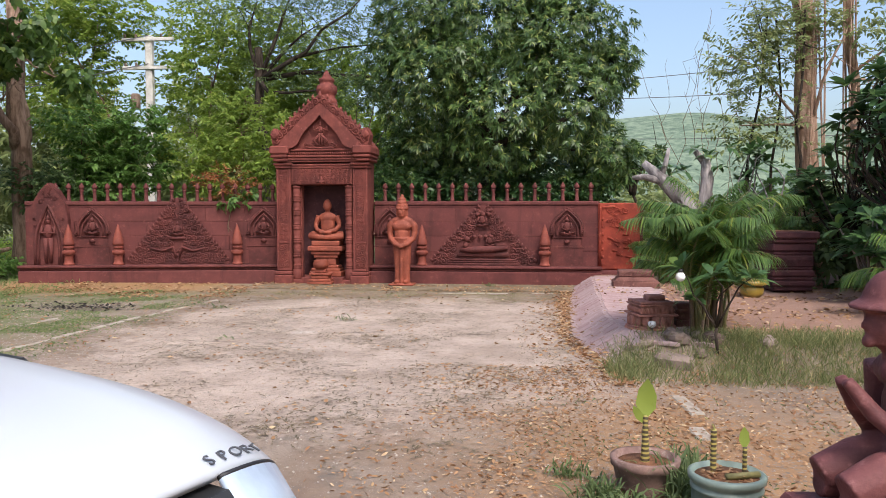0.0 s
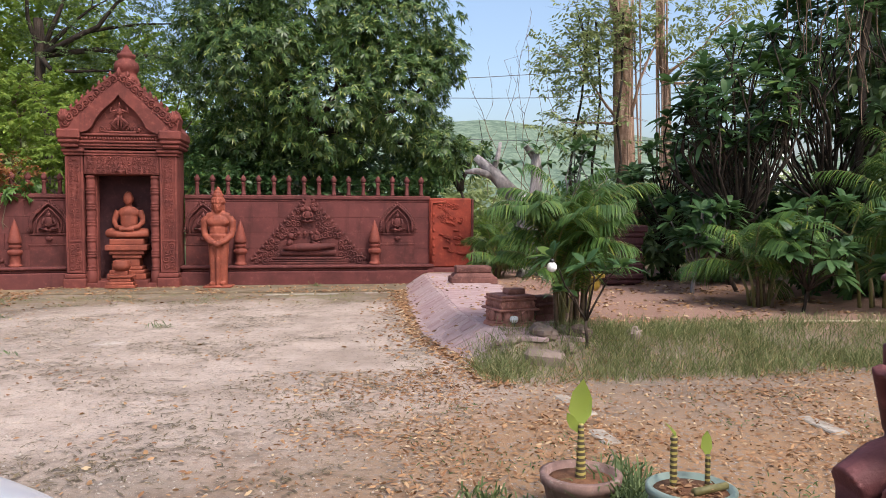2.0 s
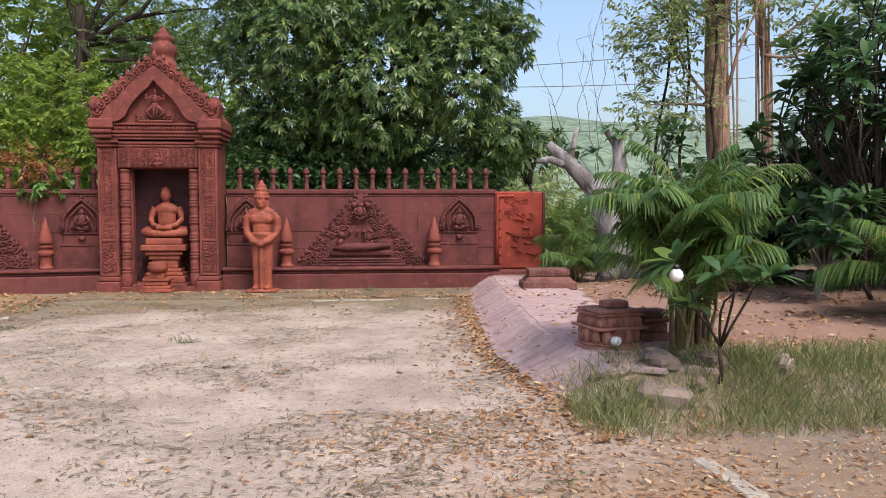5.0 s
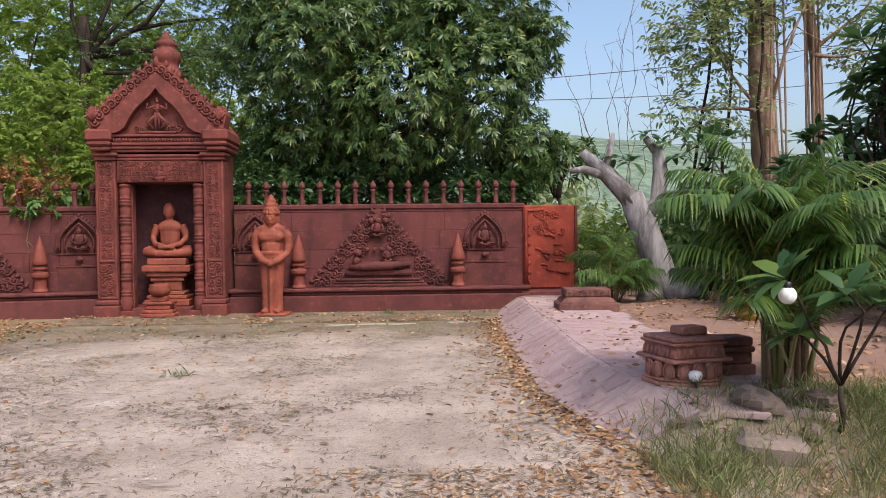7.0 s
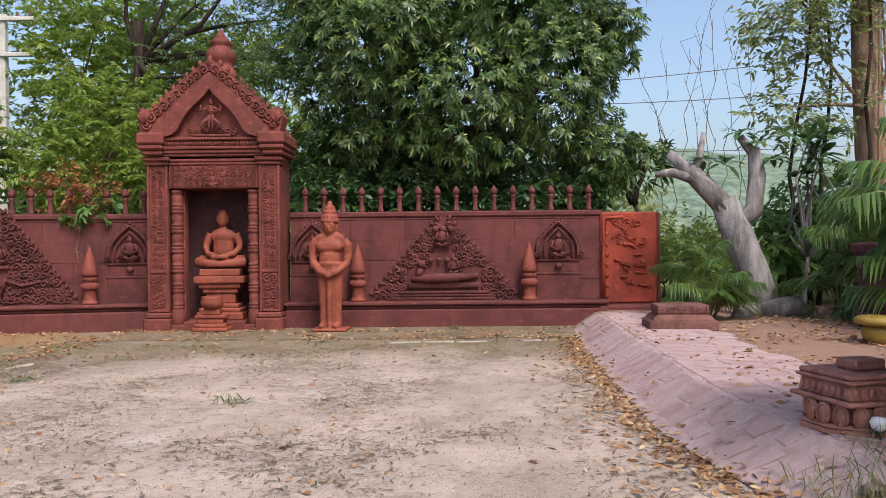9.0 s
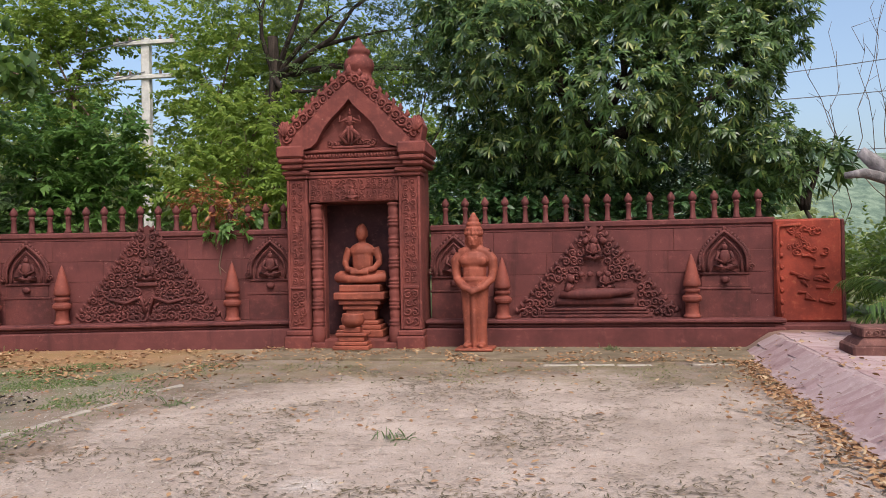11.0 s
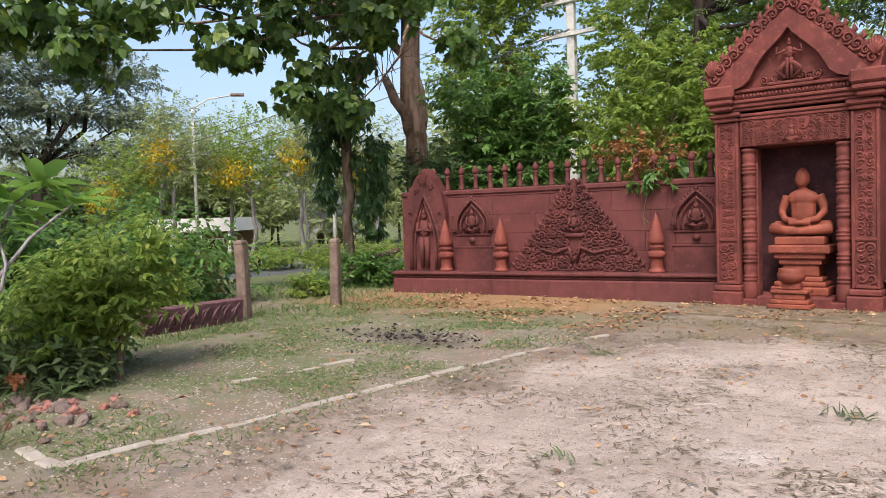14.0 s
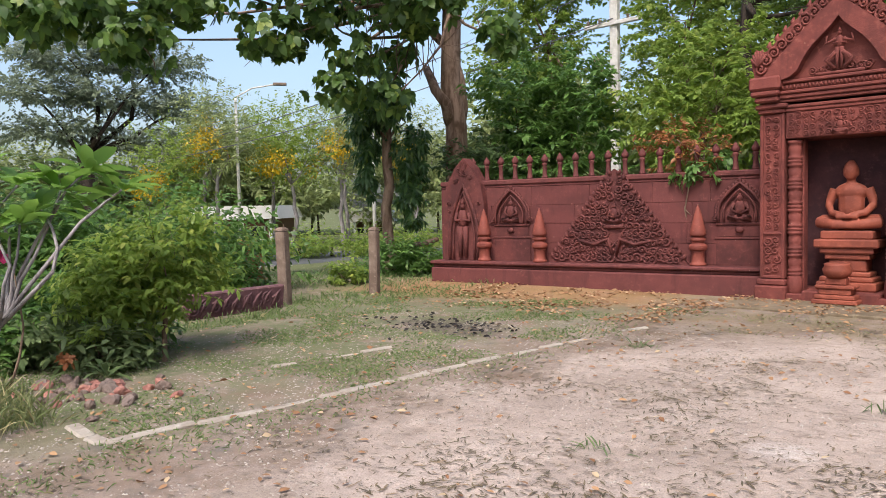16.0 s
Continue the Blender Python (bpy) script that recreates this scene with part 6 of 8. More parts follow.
with Moved(*WEST):
    # big broad-leaved tree at the left wall end
    lobes = [(-12.0, 12.6, 4.1, 0.75, 0.7, 0.35), (-11.5, 13.1, 4.5, 0.8, 0.7, 0.4), (-11.2, 13.7, 3.75, 0.55, 0.6, 0.4), (-11.4, 13.5, 3.3, 0.5, 0.5, 0.28), (-10.9, 14.2, 3.15, 0.3, 0.4, 0.35), (-10.5, 14.4, 4.6, 0.8, 0.7, 0.45), (-12.5, 11.3, 4.6, 0.9, 0.8, 0.4), (-12.9, 10.6, 3.95, 0.7, 0.7, 0.55), (-13.2, 9.9, 4.4, 0.8, 0.8, 0.5), (-13.4, 9.2, 4.2, 0.7, 0.8, 0.5), (-12.2, 12.2, 5.4, 1.4, 1.2, 0.7), (-11.0, 13.6, 5.6, 1.3, 1.2, 0.7), (-9.9, 14.6, 5.0, 0.7, 0.6, 0.5), (-9.6, 15.6, 4.2, 0.5, 0.5, 0.35), (-12.6, 15.6, 5.6, 1.2, 1.0, 0.7), (-11.4, 15.0, 5.0, 0.8, 0.7, 0.5), (-13.4, 10.8, 5.4, 1.3, 1.2, 0.6), (-10.4, 12.4, 6.2, 1.4, 1.2, 0.6), (-12.3, 15.6, 4.2, 0.5, 0.5, 0.5), (-12.2, 15.2, 3.4, 0.35, 0.4, 0.4)]
    t = tree("broad_leaf_tree", -11.75, 16.75, "big broad-leaved tree with pale forked trunk", (-11.75, 16.6, 6.6), 0.25, 0.17, BARK_TEAK, [l[:3] for l in lobes], 80, 0.012, 0.05, 3, 14)
    o = t.matrix_world.translation
    limbs(np.random.default_rng(3), (0.0, 0.0, 2.7), [np.array((-12.35, 16.5, 4.1)) - o, np.array((-12.7, 16.2, 5.6)) - o], 0.13, BARK_TEAK, t, 0.08, 10, 0)
    part("knot", Shape().lathe([(0.15, -0.04), (0.15, 0.02), (0.11, 0.05), (0.06, 0.03)], 12, Matrix.Translation(Vector((-11.72, 16.52, 3.0)) - o) @ pose(0, 0, 0, 80, 0, 20)), BARK_TEAK, t, smooth=True)
    crown("crown", t, TEAK_LEAF, local(t, lobes), 1750, 7, 0.165, 0.125, 0.35, "rosette", 81, 0.15, lift=-0.1, open_angle=70)
    s = Shape()
    rg = np.random.default_rng(90)
    for i in range(14):
        a = np.array((-11.4 + rg.normal(0, 0.3), 14.9 + rg.normal(0, 0.4), 5.4))
        p = [a]
        for k in range(7):
            p.append(p[-1] + np.array((rg.normal(0, 0.07), rg.normal(0, 0.07), -rg.uniform(0.15, 0.36))))
        s.tube([tuple(q - o) for q in p], 0.008, 4)
    part("hanging_vines", s, TWIG, t, "pale tangled hanging vines")
    # small dark drooping tree on a thin trunk
    t = tree("drooping_tree", -12.35, 15.35, "slim dark tree with drooping leaves", (-12.35, 15.35, 3.0), 0.11, 0.09, BARK_TEAK, [(-12.7, 15.2, 3.0), (-12.0, 15.5, 2.9), (-12.4, 15.1, 3.4)], 95, 0.01, 0.04)
    crown("crown", t, PLUM_LEAF, local(t, [(-12.6, 15.05, 2.75, 0.4, 0.35, 0.55), (-11.95, 15.65, 2.3, 0.35, 0.35, 0.75), (-12.3, 15.2, 3.3, 0.6, 0.5, 0.45), (-12.0, 15.6, 1.5, 0.25, 0.25, 0.6), (-12.65, 15.1, 1.9, 0.2, 0.2, 0.4)]), 430, 9, 0.15, 0.055, 0.6, "rosette", 96, 0.3, lift=-0.5)

# ---- right side ----
def whorl_bush(name, x, y, tips, label, mat, seed, per=13, length=0.28, width=0.085, bark=BARK_GREY, category="shrub", r=0.035):
    """Bare forking stems, each ending in a whorl of long leaves."""
    rng = np.random.default_rng(seed)
    z0 = land(x, y)
    t = thing(name, pose(x, y, z0), label, category)
    s = Shape()
    tips = np.array(tips, float) - (x, y, z0)
    fork = tips.mean(0) * np.array([0.35, 0.35, 0.35])
    part("stem", s.tube(branch(rng, (0, 0, -0.05), fork, 0.08, 5), list(np.linspace(r * 1.6, r * 1.2, 5)), 8), bark, t, smooth=True)
    for q in tips:
        part("branch", Shape().tube(branch(rng, fork, q, 0.14, 6), list(np.linspace(r, r * 0.45, 6)), 6), bark, t, smooth=True)
    axis = unit(tips - fork) + np.array([0, 0, 0.7]) + 0.2 * rng.normal(size=tips.shape)
    b, w, u = rosettes(rng, tips, axis, per, length, 66, 16)
    sz = rng.uniform(0.75, 1.15, len(b))
    part("leaves", leaf_blades("leaves", mat, b, w, u, length * sz, width * sz, 0.25), mat, t)
    return t


def cloud(rng, centre, radii, n, low=0.0):
    d = sphere_dirs(rng, n) * rng.uniform(0.35, 1, (n, 1)) ** 0.5
    p = np.array(centre) + d * np.array(radii)
    p[:, 2] = np.maximum(p[:, 2], low)
    return p


with Moved(*EAST):
    rg = np.random.default_rng(100)
    whorl_bush("plumeria", 1.85, 7.25, [(1.46, 7.10, 1.06), (1.74, 7.00, 0.99), (1.95, 7.1, 0.92), (1.62, 7.25, 0.74), (2.1, 7.05, 0.97)], "low plumeria with long dark leaves by the palm", PLUM_LEAF, 101, 14, 0.235, 0.075, BARK_DARK, r=0.011)
    for i, (x, y, c, r, n) in enumerate(((6.0, 14.0, (6.0, 13.8, 2.2), (1.1, 0.9, 1.0), 34), (5.5, 13.6, (5.5, 13.4, 1.9), (0.8, 0.7, 0.8), 24), (5.7, 11.3, (5.55, 11.1, 3.2), (1.1, 0.9, 1.1), 56), (7.4, 11.6, (7.3, 11.4, 3.7), (1.4, 1.0, 1.3), 60), (4.9, 11.2, (4.95, 11.0, 1.35), (0.5, 0.5, 0.45), 18), (6.9, 13.4, (6.8, 13.2, 3.4), (1.1, 0.9, 1.2), 44), (5.9, 9.9, (5.9, 9.8, 1.2), (0.7, 0.6, 0.6), 22), (4.4, 15.4, (4.5, 15.2, 2.4), (0.45, 0.4, 0.6), 10), (6.2, 12.4, (6.1, 12.2, 1.6), (1.0, 0.6, 0.7), 34))):
        whorl_bush("plumeria", x, y, cloud(rg, c, r, n, 0.9), "dark green plumeria with leaf whorls on forked stems", PLUM_LEAF, 110 + i, 14, 0.33, 0.10, BARK_DARK if n > 20 else BARK_GREY, r=0.022)
    # dense dark trees closing the right side
    for i, ls in enumerate(([(8.6, 11.6, 3.0, 1.3, 1.3, 1.6), (9.6, 11.0, 5.2, 1.8, 1.5, 1.5), (8.2, 11.2, 5.8, 1.4, 1.2, 1.0), (9.0, 10.6, 1.6, 1.4, 1.0, 1.2), (7.7, 10.6, 1.4, 0.8, 0.7, 1.0)], [(11.5, 14.0, 3.4, 1.8, 1.5, 2.2), (10.6, 15.5, 5.0, 1.6, 1.5, 1.6), (12.0, 13.5, 6.2, 1.8, 1.5, 1.5)], [(12.5, 9.5, 3.0, 2.0, 1.8, 2.4), (12.5, 7.5, 4.0, 2.0, 1.8, 2.4)])):
        x, y = ls[0][0], ls[0][1]
        t = tree("dark_tree", x, y, "dense dark leafy tree on the garden side", (x, y, 2.2), 0.13, 0.09, BARK_DARK, [l[:3] for l in ls], 130 + i, 0.05, 0.06, 3)
        crown("crown", t, DARK_LEAF, local(t, ls), 900, 10, 0.20, 0.07, 0.45, "rosette", 140 + i, 0.35, lift=0.1)
    t = tree("vine_tree", 7.4, 10.8, "thin tree hung with dry vines", (7.5, 10.9, 5.2), 0.07, 0.05, BARK_DARK, [(7.0, 10.6, 6.4), (8.0, 10.8, 6.6)], 150, 0.03, 0.03)
    crown("crown", t, DARK_LEAF, local(t, [(7.2, 10.6, 6.2, 1.2, 0.9, 0.7), (6.4, 10.9, 5.6, 0.7, 0.6, 0.5)]), 160, 10, 0.18, 0.06, 0.6, "rosette", 151, 0.3)
    s = Shape()
    for i in range(26):
        a = np.array((rg.uniform(6.0, 8.4), rg.uniform(10.3, 11.2), rg.uniform(4.6, 6.2)))
        p = [a]
        for k in range(6):
            p.append(p[-1] + np.array((rg.normal(0, 0.06), rg.normal(0, 0.05), -rg.uniform(0.2, 0.5))))
        s.tube([tuple(q - np.array(t.matrix_world.translation)) for q in p], 0.007, 4)
    part("hanging_vines", s, TWIG, t)

    # tall pale trunks
    for i, (x, y, r, h) in enumerate(((5.83, 15.85, 0.24, 9.0), (6.5, 15.7, 0.11, 9.0))):
        t = tree("tall_tree", x, y, "tall tree with tan fibrous trunk", (x - 0.25, y, h), r, r * 0.75, BARK_TALL, [], 160 + i, 0.01, segs=14)
        ls = [(x - 1.2, y, 4.6, 0.8, 0.6, 0.8), (x - 1.5, y, 3.4, 0.6, 0.5, 0.8), (x + 0.6, y, 5.4, 0.7, 0.6, 0.8), (x - 0.7, y, 5.6, 0.7, 0.6, 0.6)] if i == 0 else [(x + 1.1, y, 4.4, 0.9, 0.7, 1.2), (x + 1.5, y, 5.8, 1.0, 0.7, 0.8)]
        limbs(np.random.default_rng(7 + i), (-0.12, 0, 3.0 if i == 0 else 4.0), [np.array(l[:3]) - np.array((x, y, 0.3)) for l in ls], 0.04, BARK_TALL, t, 0.010, 6, 4)
        crown("crown", t, FAR_LEAF, local(t, ls), 240, 12, 0.13, 0.048, 0.35, "spray", 165 + i, 0.1, twig=0.4)
        for k in range(5):
            a = 1.3 * k
            s = Shape().tube([(r * 1.02 * math.cos(a + 0.12 * j) - 0.024 * j, r * 1.02 * math.sin(a + 0.12 * j), 0.2 + 0.9 * j) for j in range(10)], 0.02, 5)
            part("climbing_root", s, BARK_TALL, t, smooth=True)
    for i, (x, y) in enumerate(((4.75, 15.9), (5.05, 16.3), (5.35, 15.5))):
        t = tree("slim_tree", x, y, "slim bare-stemmed tree with small leaves", (x + 0.1, y, 5.6), 0.035, 0.02, BARK_DARK, [(x - 0.4, y, 5.2), (x + 0.4, y, 4.8), (x - 0.3, y, 6.1)], 170 + i, 0.03, 0.02)
        crown("crown", t, FAR_LEAF, local(t, [(x - 0.35, y, 4.6, 0.6, 0.5, 0.7), (x + 0.2, y, 5.4, 0.6, 0.5, 0.6), (x - 0.2, y, 3.3, 0.45, 0.4, 0.5)]), 90, 12, 0.12, 0.045, 0.3, "spray", 175 + i, 0.1, twig=0.4)
    # bare vines against the sky
    s = Shape()
    for i in range(9):
        x = rg.uniform(3.2, 5.2)
        p = [np.array((x, 19.5, rg.uniform(0.4, 2.0)))]
        lean = rg.normal(0, 0.12)
        for k in range(9):
            p.append(p[-1] + np.array((lean + rg.normal(0, 0.13), rg.normal(0, 0.1), rg.uniform(0.35, 0.65))))
        s.tube([tuple(q) for q in p], list(np.linspace(0.010, 0.004, len(p))), 4)
        for q in p[4:]:
            s.tube([tuple(q), tuple(q + np.array((rg.normal(0, 0.15), 0, rg.uniform(0.1, 0.4))))], [0.006, 0.003], 4)
    solo("bare_vines", s, TWIG, Matrix(), "thin leafless vines rising against the sky", "vine")

    # dead forked trunk
    dead = thing("dead_trunk", pose(3.28, 14.75, 0.26) @ Matrix.Diagonal((1.08, 1, 1.12, 1)), "grey dead forked tree trunk on the terrace", "tree trunk")
    s = Shape()
    s.tube([(0.25, 0.1, -0.1), (0.12, 0.0, 0.5), (-0.1, 0.0, 1.05), (-0.28, 0.0, 1.45)], [0.30, 0.20, 0.19, 0.17], 12)
    s.tube([(-0.25, 0, 1.35), (-0.62, 0.05, 1.75), (-0.95, 0.1, 2.05)], [0.15, 0.12, 0.055], 10)
    s.tube([(-0.66, 0.04, 1.72), (-0.95, 0, 1.80), (-1.15, 0, 1.78)], [0.07, 0.055, 0.035], 8)
    s.tube([(-0.66, 0.04, 1.75), (-0.55, 0.04, 2.05), (-0.5, 0.06, 2.3)], [0.06, 0.05, 0.03], 8)
    s.tube([(-0.15, 0, 1.15), (0.12, 0, 1.32), (0.16, 0, 1.75), (0.12, 0, 2.10)], [0.14, 0.12, 0.10, 0.07], 10)
    s.tube([(0.13, 0, 2.0), (-0.06, 0, 2.24)], [0.07, 0.05], 8)
    s.tube([(0.2, -0.1, 0.05), (0.55, -0.25, 0.15), (0.8, -0.2, -0.05)], [0.16, 0.12, 0.06], 10)
    s.tube([(0.1, -0.1, 0.05), (-0.2, -0.3, 0.05), (-0.3, -0.4, -0.05)], [0.14, 0.1, 0.05], 10)
    s.v = [tuple(Vector(v) * 1.0 + Vector((1, 1, 0.3)) * 0.035 * noise.noise(Vector(v) * 5)) for v in s.v]
    part("trunk", s, BARK_GREY, dead, smooth=True)
    tips = np.array([(0.16, 0, 2.15), (-0.06, 0, 2.28), (-0.5, 0.06, 1.95), (0.35, 0, 1.95), (0.55, 0.1, 2.3), (-0.25, 0, 1.9)])
    b, w, u = rosettes(np.random.default_rng(4), tips, tips * 0 + np.array((0, -0.1, 1.0)), 11, 0.30, 75)
    part("leaves", leaf_blades("leaves", PLUM_LEAF, b, w, u, 0.30, 0.085, 0.35), PLUM_LEAF, dead)


def palm(x, y, label, seed, fronds=18, height=0.7, reach=1.1, stems=6, leaflet=0.30, spread=0.16, rise=(34, 84)):
    """A clump palm: ringed stems, arching fronds with two rows of leaflets."""
    rng = np.random.default_rng(seed)
    z0 = land(x, y)
    t = thing("palm", pose(x, y, z0), label, "palm")
    tops = []
    for i in range(stems):
        a, rr = rng.uniform(0, 6.28), spread * rng.uniform(0.2, 1)
        bx, by = rr * math.cos(a), rr * math.sin(a)
        h = height * rng.uniform(0.2, 1.0)
        part("stem", Shape().tube([(bx, by, -0.03), (bx * 1.2, by * 1.2, h * 0.5), (bx * 1.7, by * 1.7, h)], [0.026, 0.02, 0.015], 7), TWIG if i % 2 else STEM, t, smooth=True)
        tops.append(np.array((bx * 1.7, by * 1.7, h)))
    for i in range(fronds):
        o = tops[i % stems]
        a, el = 2.399 * i + rng.uniform(-0.3, 0.3), math.radians(rng.uniform(*rise))
        if math.sin(a) < -0.2 and el < 0.95:
            el += 0.45
        L = reach * rng.uniform(0.7, 1.1)
        out = np.array((math.cos(a), math.sin(a), 0))
        n = 16
        k = np.linspace(0, 1, n)
        sag = 0.55 * math.cos(el) + 0.25
        p = o + out * (L * math.cos(el) * k + 0.25 * L * k**2)[:, None] + np.array((0, 0, 1.0)) * (L * math.sin(el) * k - sag * L * k**2.4)[:, None]
        s = Shape().tube([tuple(q) for q in p[::3]], list(np.linspace(0.012, 0.003, len(p[::3]))), 5)
        d = unit(np.gradient(p, axis=0))
        side = unit(np.cross(d, np.array((0, 0, 1.0))))
        m = 34
        kk = np.linspace(0.22, 1, m)
        bp = np.stack([np.interp(kk, k, p[:, j]) for j in range(3)], 1)
        bd = np.stack([np.interp(kk, k, d[:, j]) for j in range(3)], 1)
        bs = np.stack([np.interp(kk, k, side[:, j]) for j in range(3)], 1)
        ll = leaflet * (0.62 + 0.38 * np.sin(kk * math.pi)) * np.clip((1.06 - kk) / 0.16, 0.35, 1) * rng.uniform(0.85, 1.1, m)
        base = np.concatenate([bp, bp])
        up = np.cross(bs, bd)
        way = np.concatenate([bd * 0.75 + bs + up * 0.25, bd * 0.75 - bs + up * 0.25]) + 0.06 * rng.normal(size=(2 * m, 3))
        me = leaf_blades("frond", PALM_LEAF, base, way, np.concatenate([up, up]), np.concatenate([ll, ll]) * 1.08, 0.0175, 0.9, 0.25)
        f = part("frond", me, PALM_LEAF, t)
        part("rachis", s, STEM, f)
    return t


with Moved(*EAST):
    palm(1.80, 7.86, "bushy areca palm with arching green fronds", 201, 50, 0.98, 1.08, 14, 0.27, 0.12, (52, 89))
    palm(2.02, 8.05, "tall areca palm with arching green fronds", 202, 24, 1.15, 1.15, 9, 0.29, 0.11, (62, 89))
    palm(2.55, 14.25, "small palm in front of the dead trunk", 203, 26, 0.55, 0.85, 6, 0.28, 0.16, (30, 85))
    palm(5.05, 9.5, "mature palm clump with drooping fronds", 204, 24, 0.8, 1.1, 9, 0.36, 0.22)
    palm(6.4, 9.2, "palm clump with drooping fronds in shade", 205, 13, 1.0, 1.15, 6, 0.36, 0.22)
    palm(4.35, 13.9, "slender palm behind the stone planter", 206, 16, 0.9, 1.2, 5, 0.32, 0.15)
    palm(7.6, 9.8, "large dark palm under the trees", 207, 22, 1.6, 1.8, 6, 0.42, 0.25)

    for i, ls in enumerate(([(5.4, 13.4, 0.9, 0.9, 0.6, 0.7), (6.6, 13.0, 1.1, 0.9, 0.7, 0.9), (7.8, 12.6, 1.4, 1.0, 0.8, 1.2)], [(7.0, 10.6, 0.8, 0.9, 0.7, 0.7), (8.2, 10.2, 1.0, 1.0, 0.8, 0.9)], [(4.6, 13.9, 0.8, 0.7, 0.5, 0.6), (6.0, 15.0, 1.6, 0.9, 0.6, 1.0), (7.4, 14.6, 2.0, 1.0, 0.7, 1.4)], [(4.3, 16.0, 1.2, 0.6, 0.5, 0.9), (5.3, 16.6, 1.5, 0.9, 0.6, 1.1)])):
        x, y = ls[0][0], ls[0][1]
        t = tree("understory_bush", x, y, "shady green bush under the garden trees", (x, y, 0.6), 0.03, 0.02, BARK_DARK, [l[:3] for l in ls], 215 + i, 0.1, 0.018, 2, 6, category="bush")
        crown("foliage", t, (DARK_LEAF, PLUM_LEAF, DARK_LEAF, SHRUB_LEAF)[i], local(t, ls), 420, 9, 0.17, 0.06, 0.4, "rosette", 225 + i, 0.3)
    for i, (x, y, c, r, n) in enumerate(((5.2, 8.9, (5.2, 8.8, 1.0), (0.5, 0.4, 0.45), 13), (6.3, 8.5, (6.3, 8.4, 1.2), (0.6, 0.4, 0.6), 15))):
        whorl_bush("plumeria", x, y, cloud(rg, c, r, n, 0.5), "low dark plumeria at the terrace edge", PLUM_LEAF, 190 + i, 13, 0.30, 0.095, BARK_DARK, r=0.014)
    # low green growth between terrace and hill
    for i, (x, y, sx, n) in enumerate(((4.6, 17.6, 1.3, 240), (7.6, 18.2, 2.0, 300), (10.8, 18.5, 2.0, 240), (3.1, 18.2, 0.7, 120))):
        t = tree("bush", x, y, "light green roadside bush beyond the terrace", (x, y, 0.6), 0.03, 0.02, TWIG, [(x - 0.5, y, 1.0), (x + 0.5, y, 1.1)], 210 + i, 0.1, 0.02, 2, 6, category="bush")
        crown("foliage", t, LIGHT_LEAF, local(t, [(x, y, 0.8, sx, 0.8, 0.8), (x + sx * 0.5, y, 1.2, sx * 0.5, 0.6, 0.6)]), n, 12, 0.15, 0.05, 0.3, "spray", 220 + i, 0.3, twig=0.4, lift=0.6)

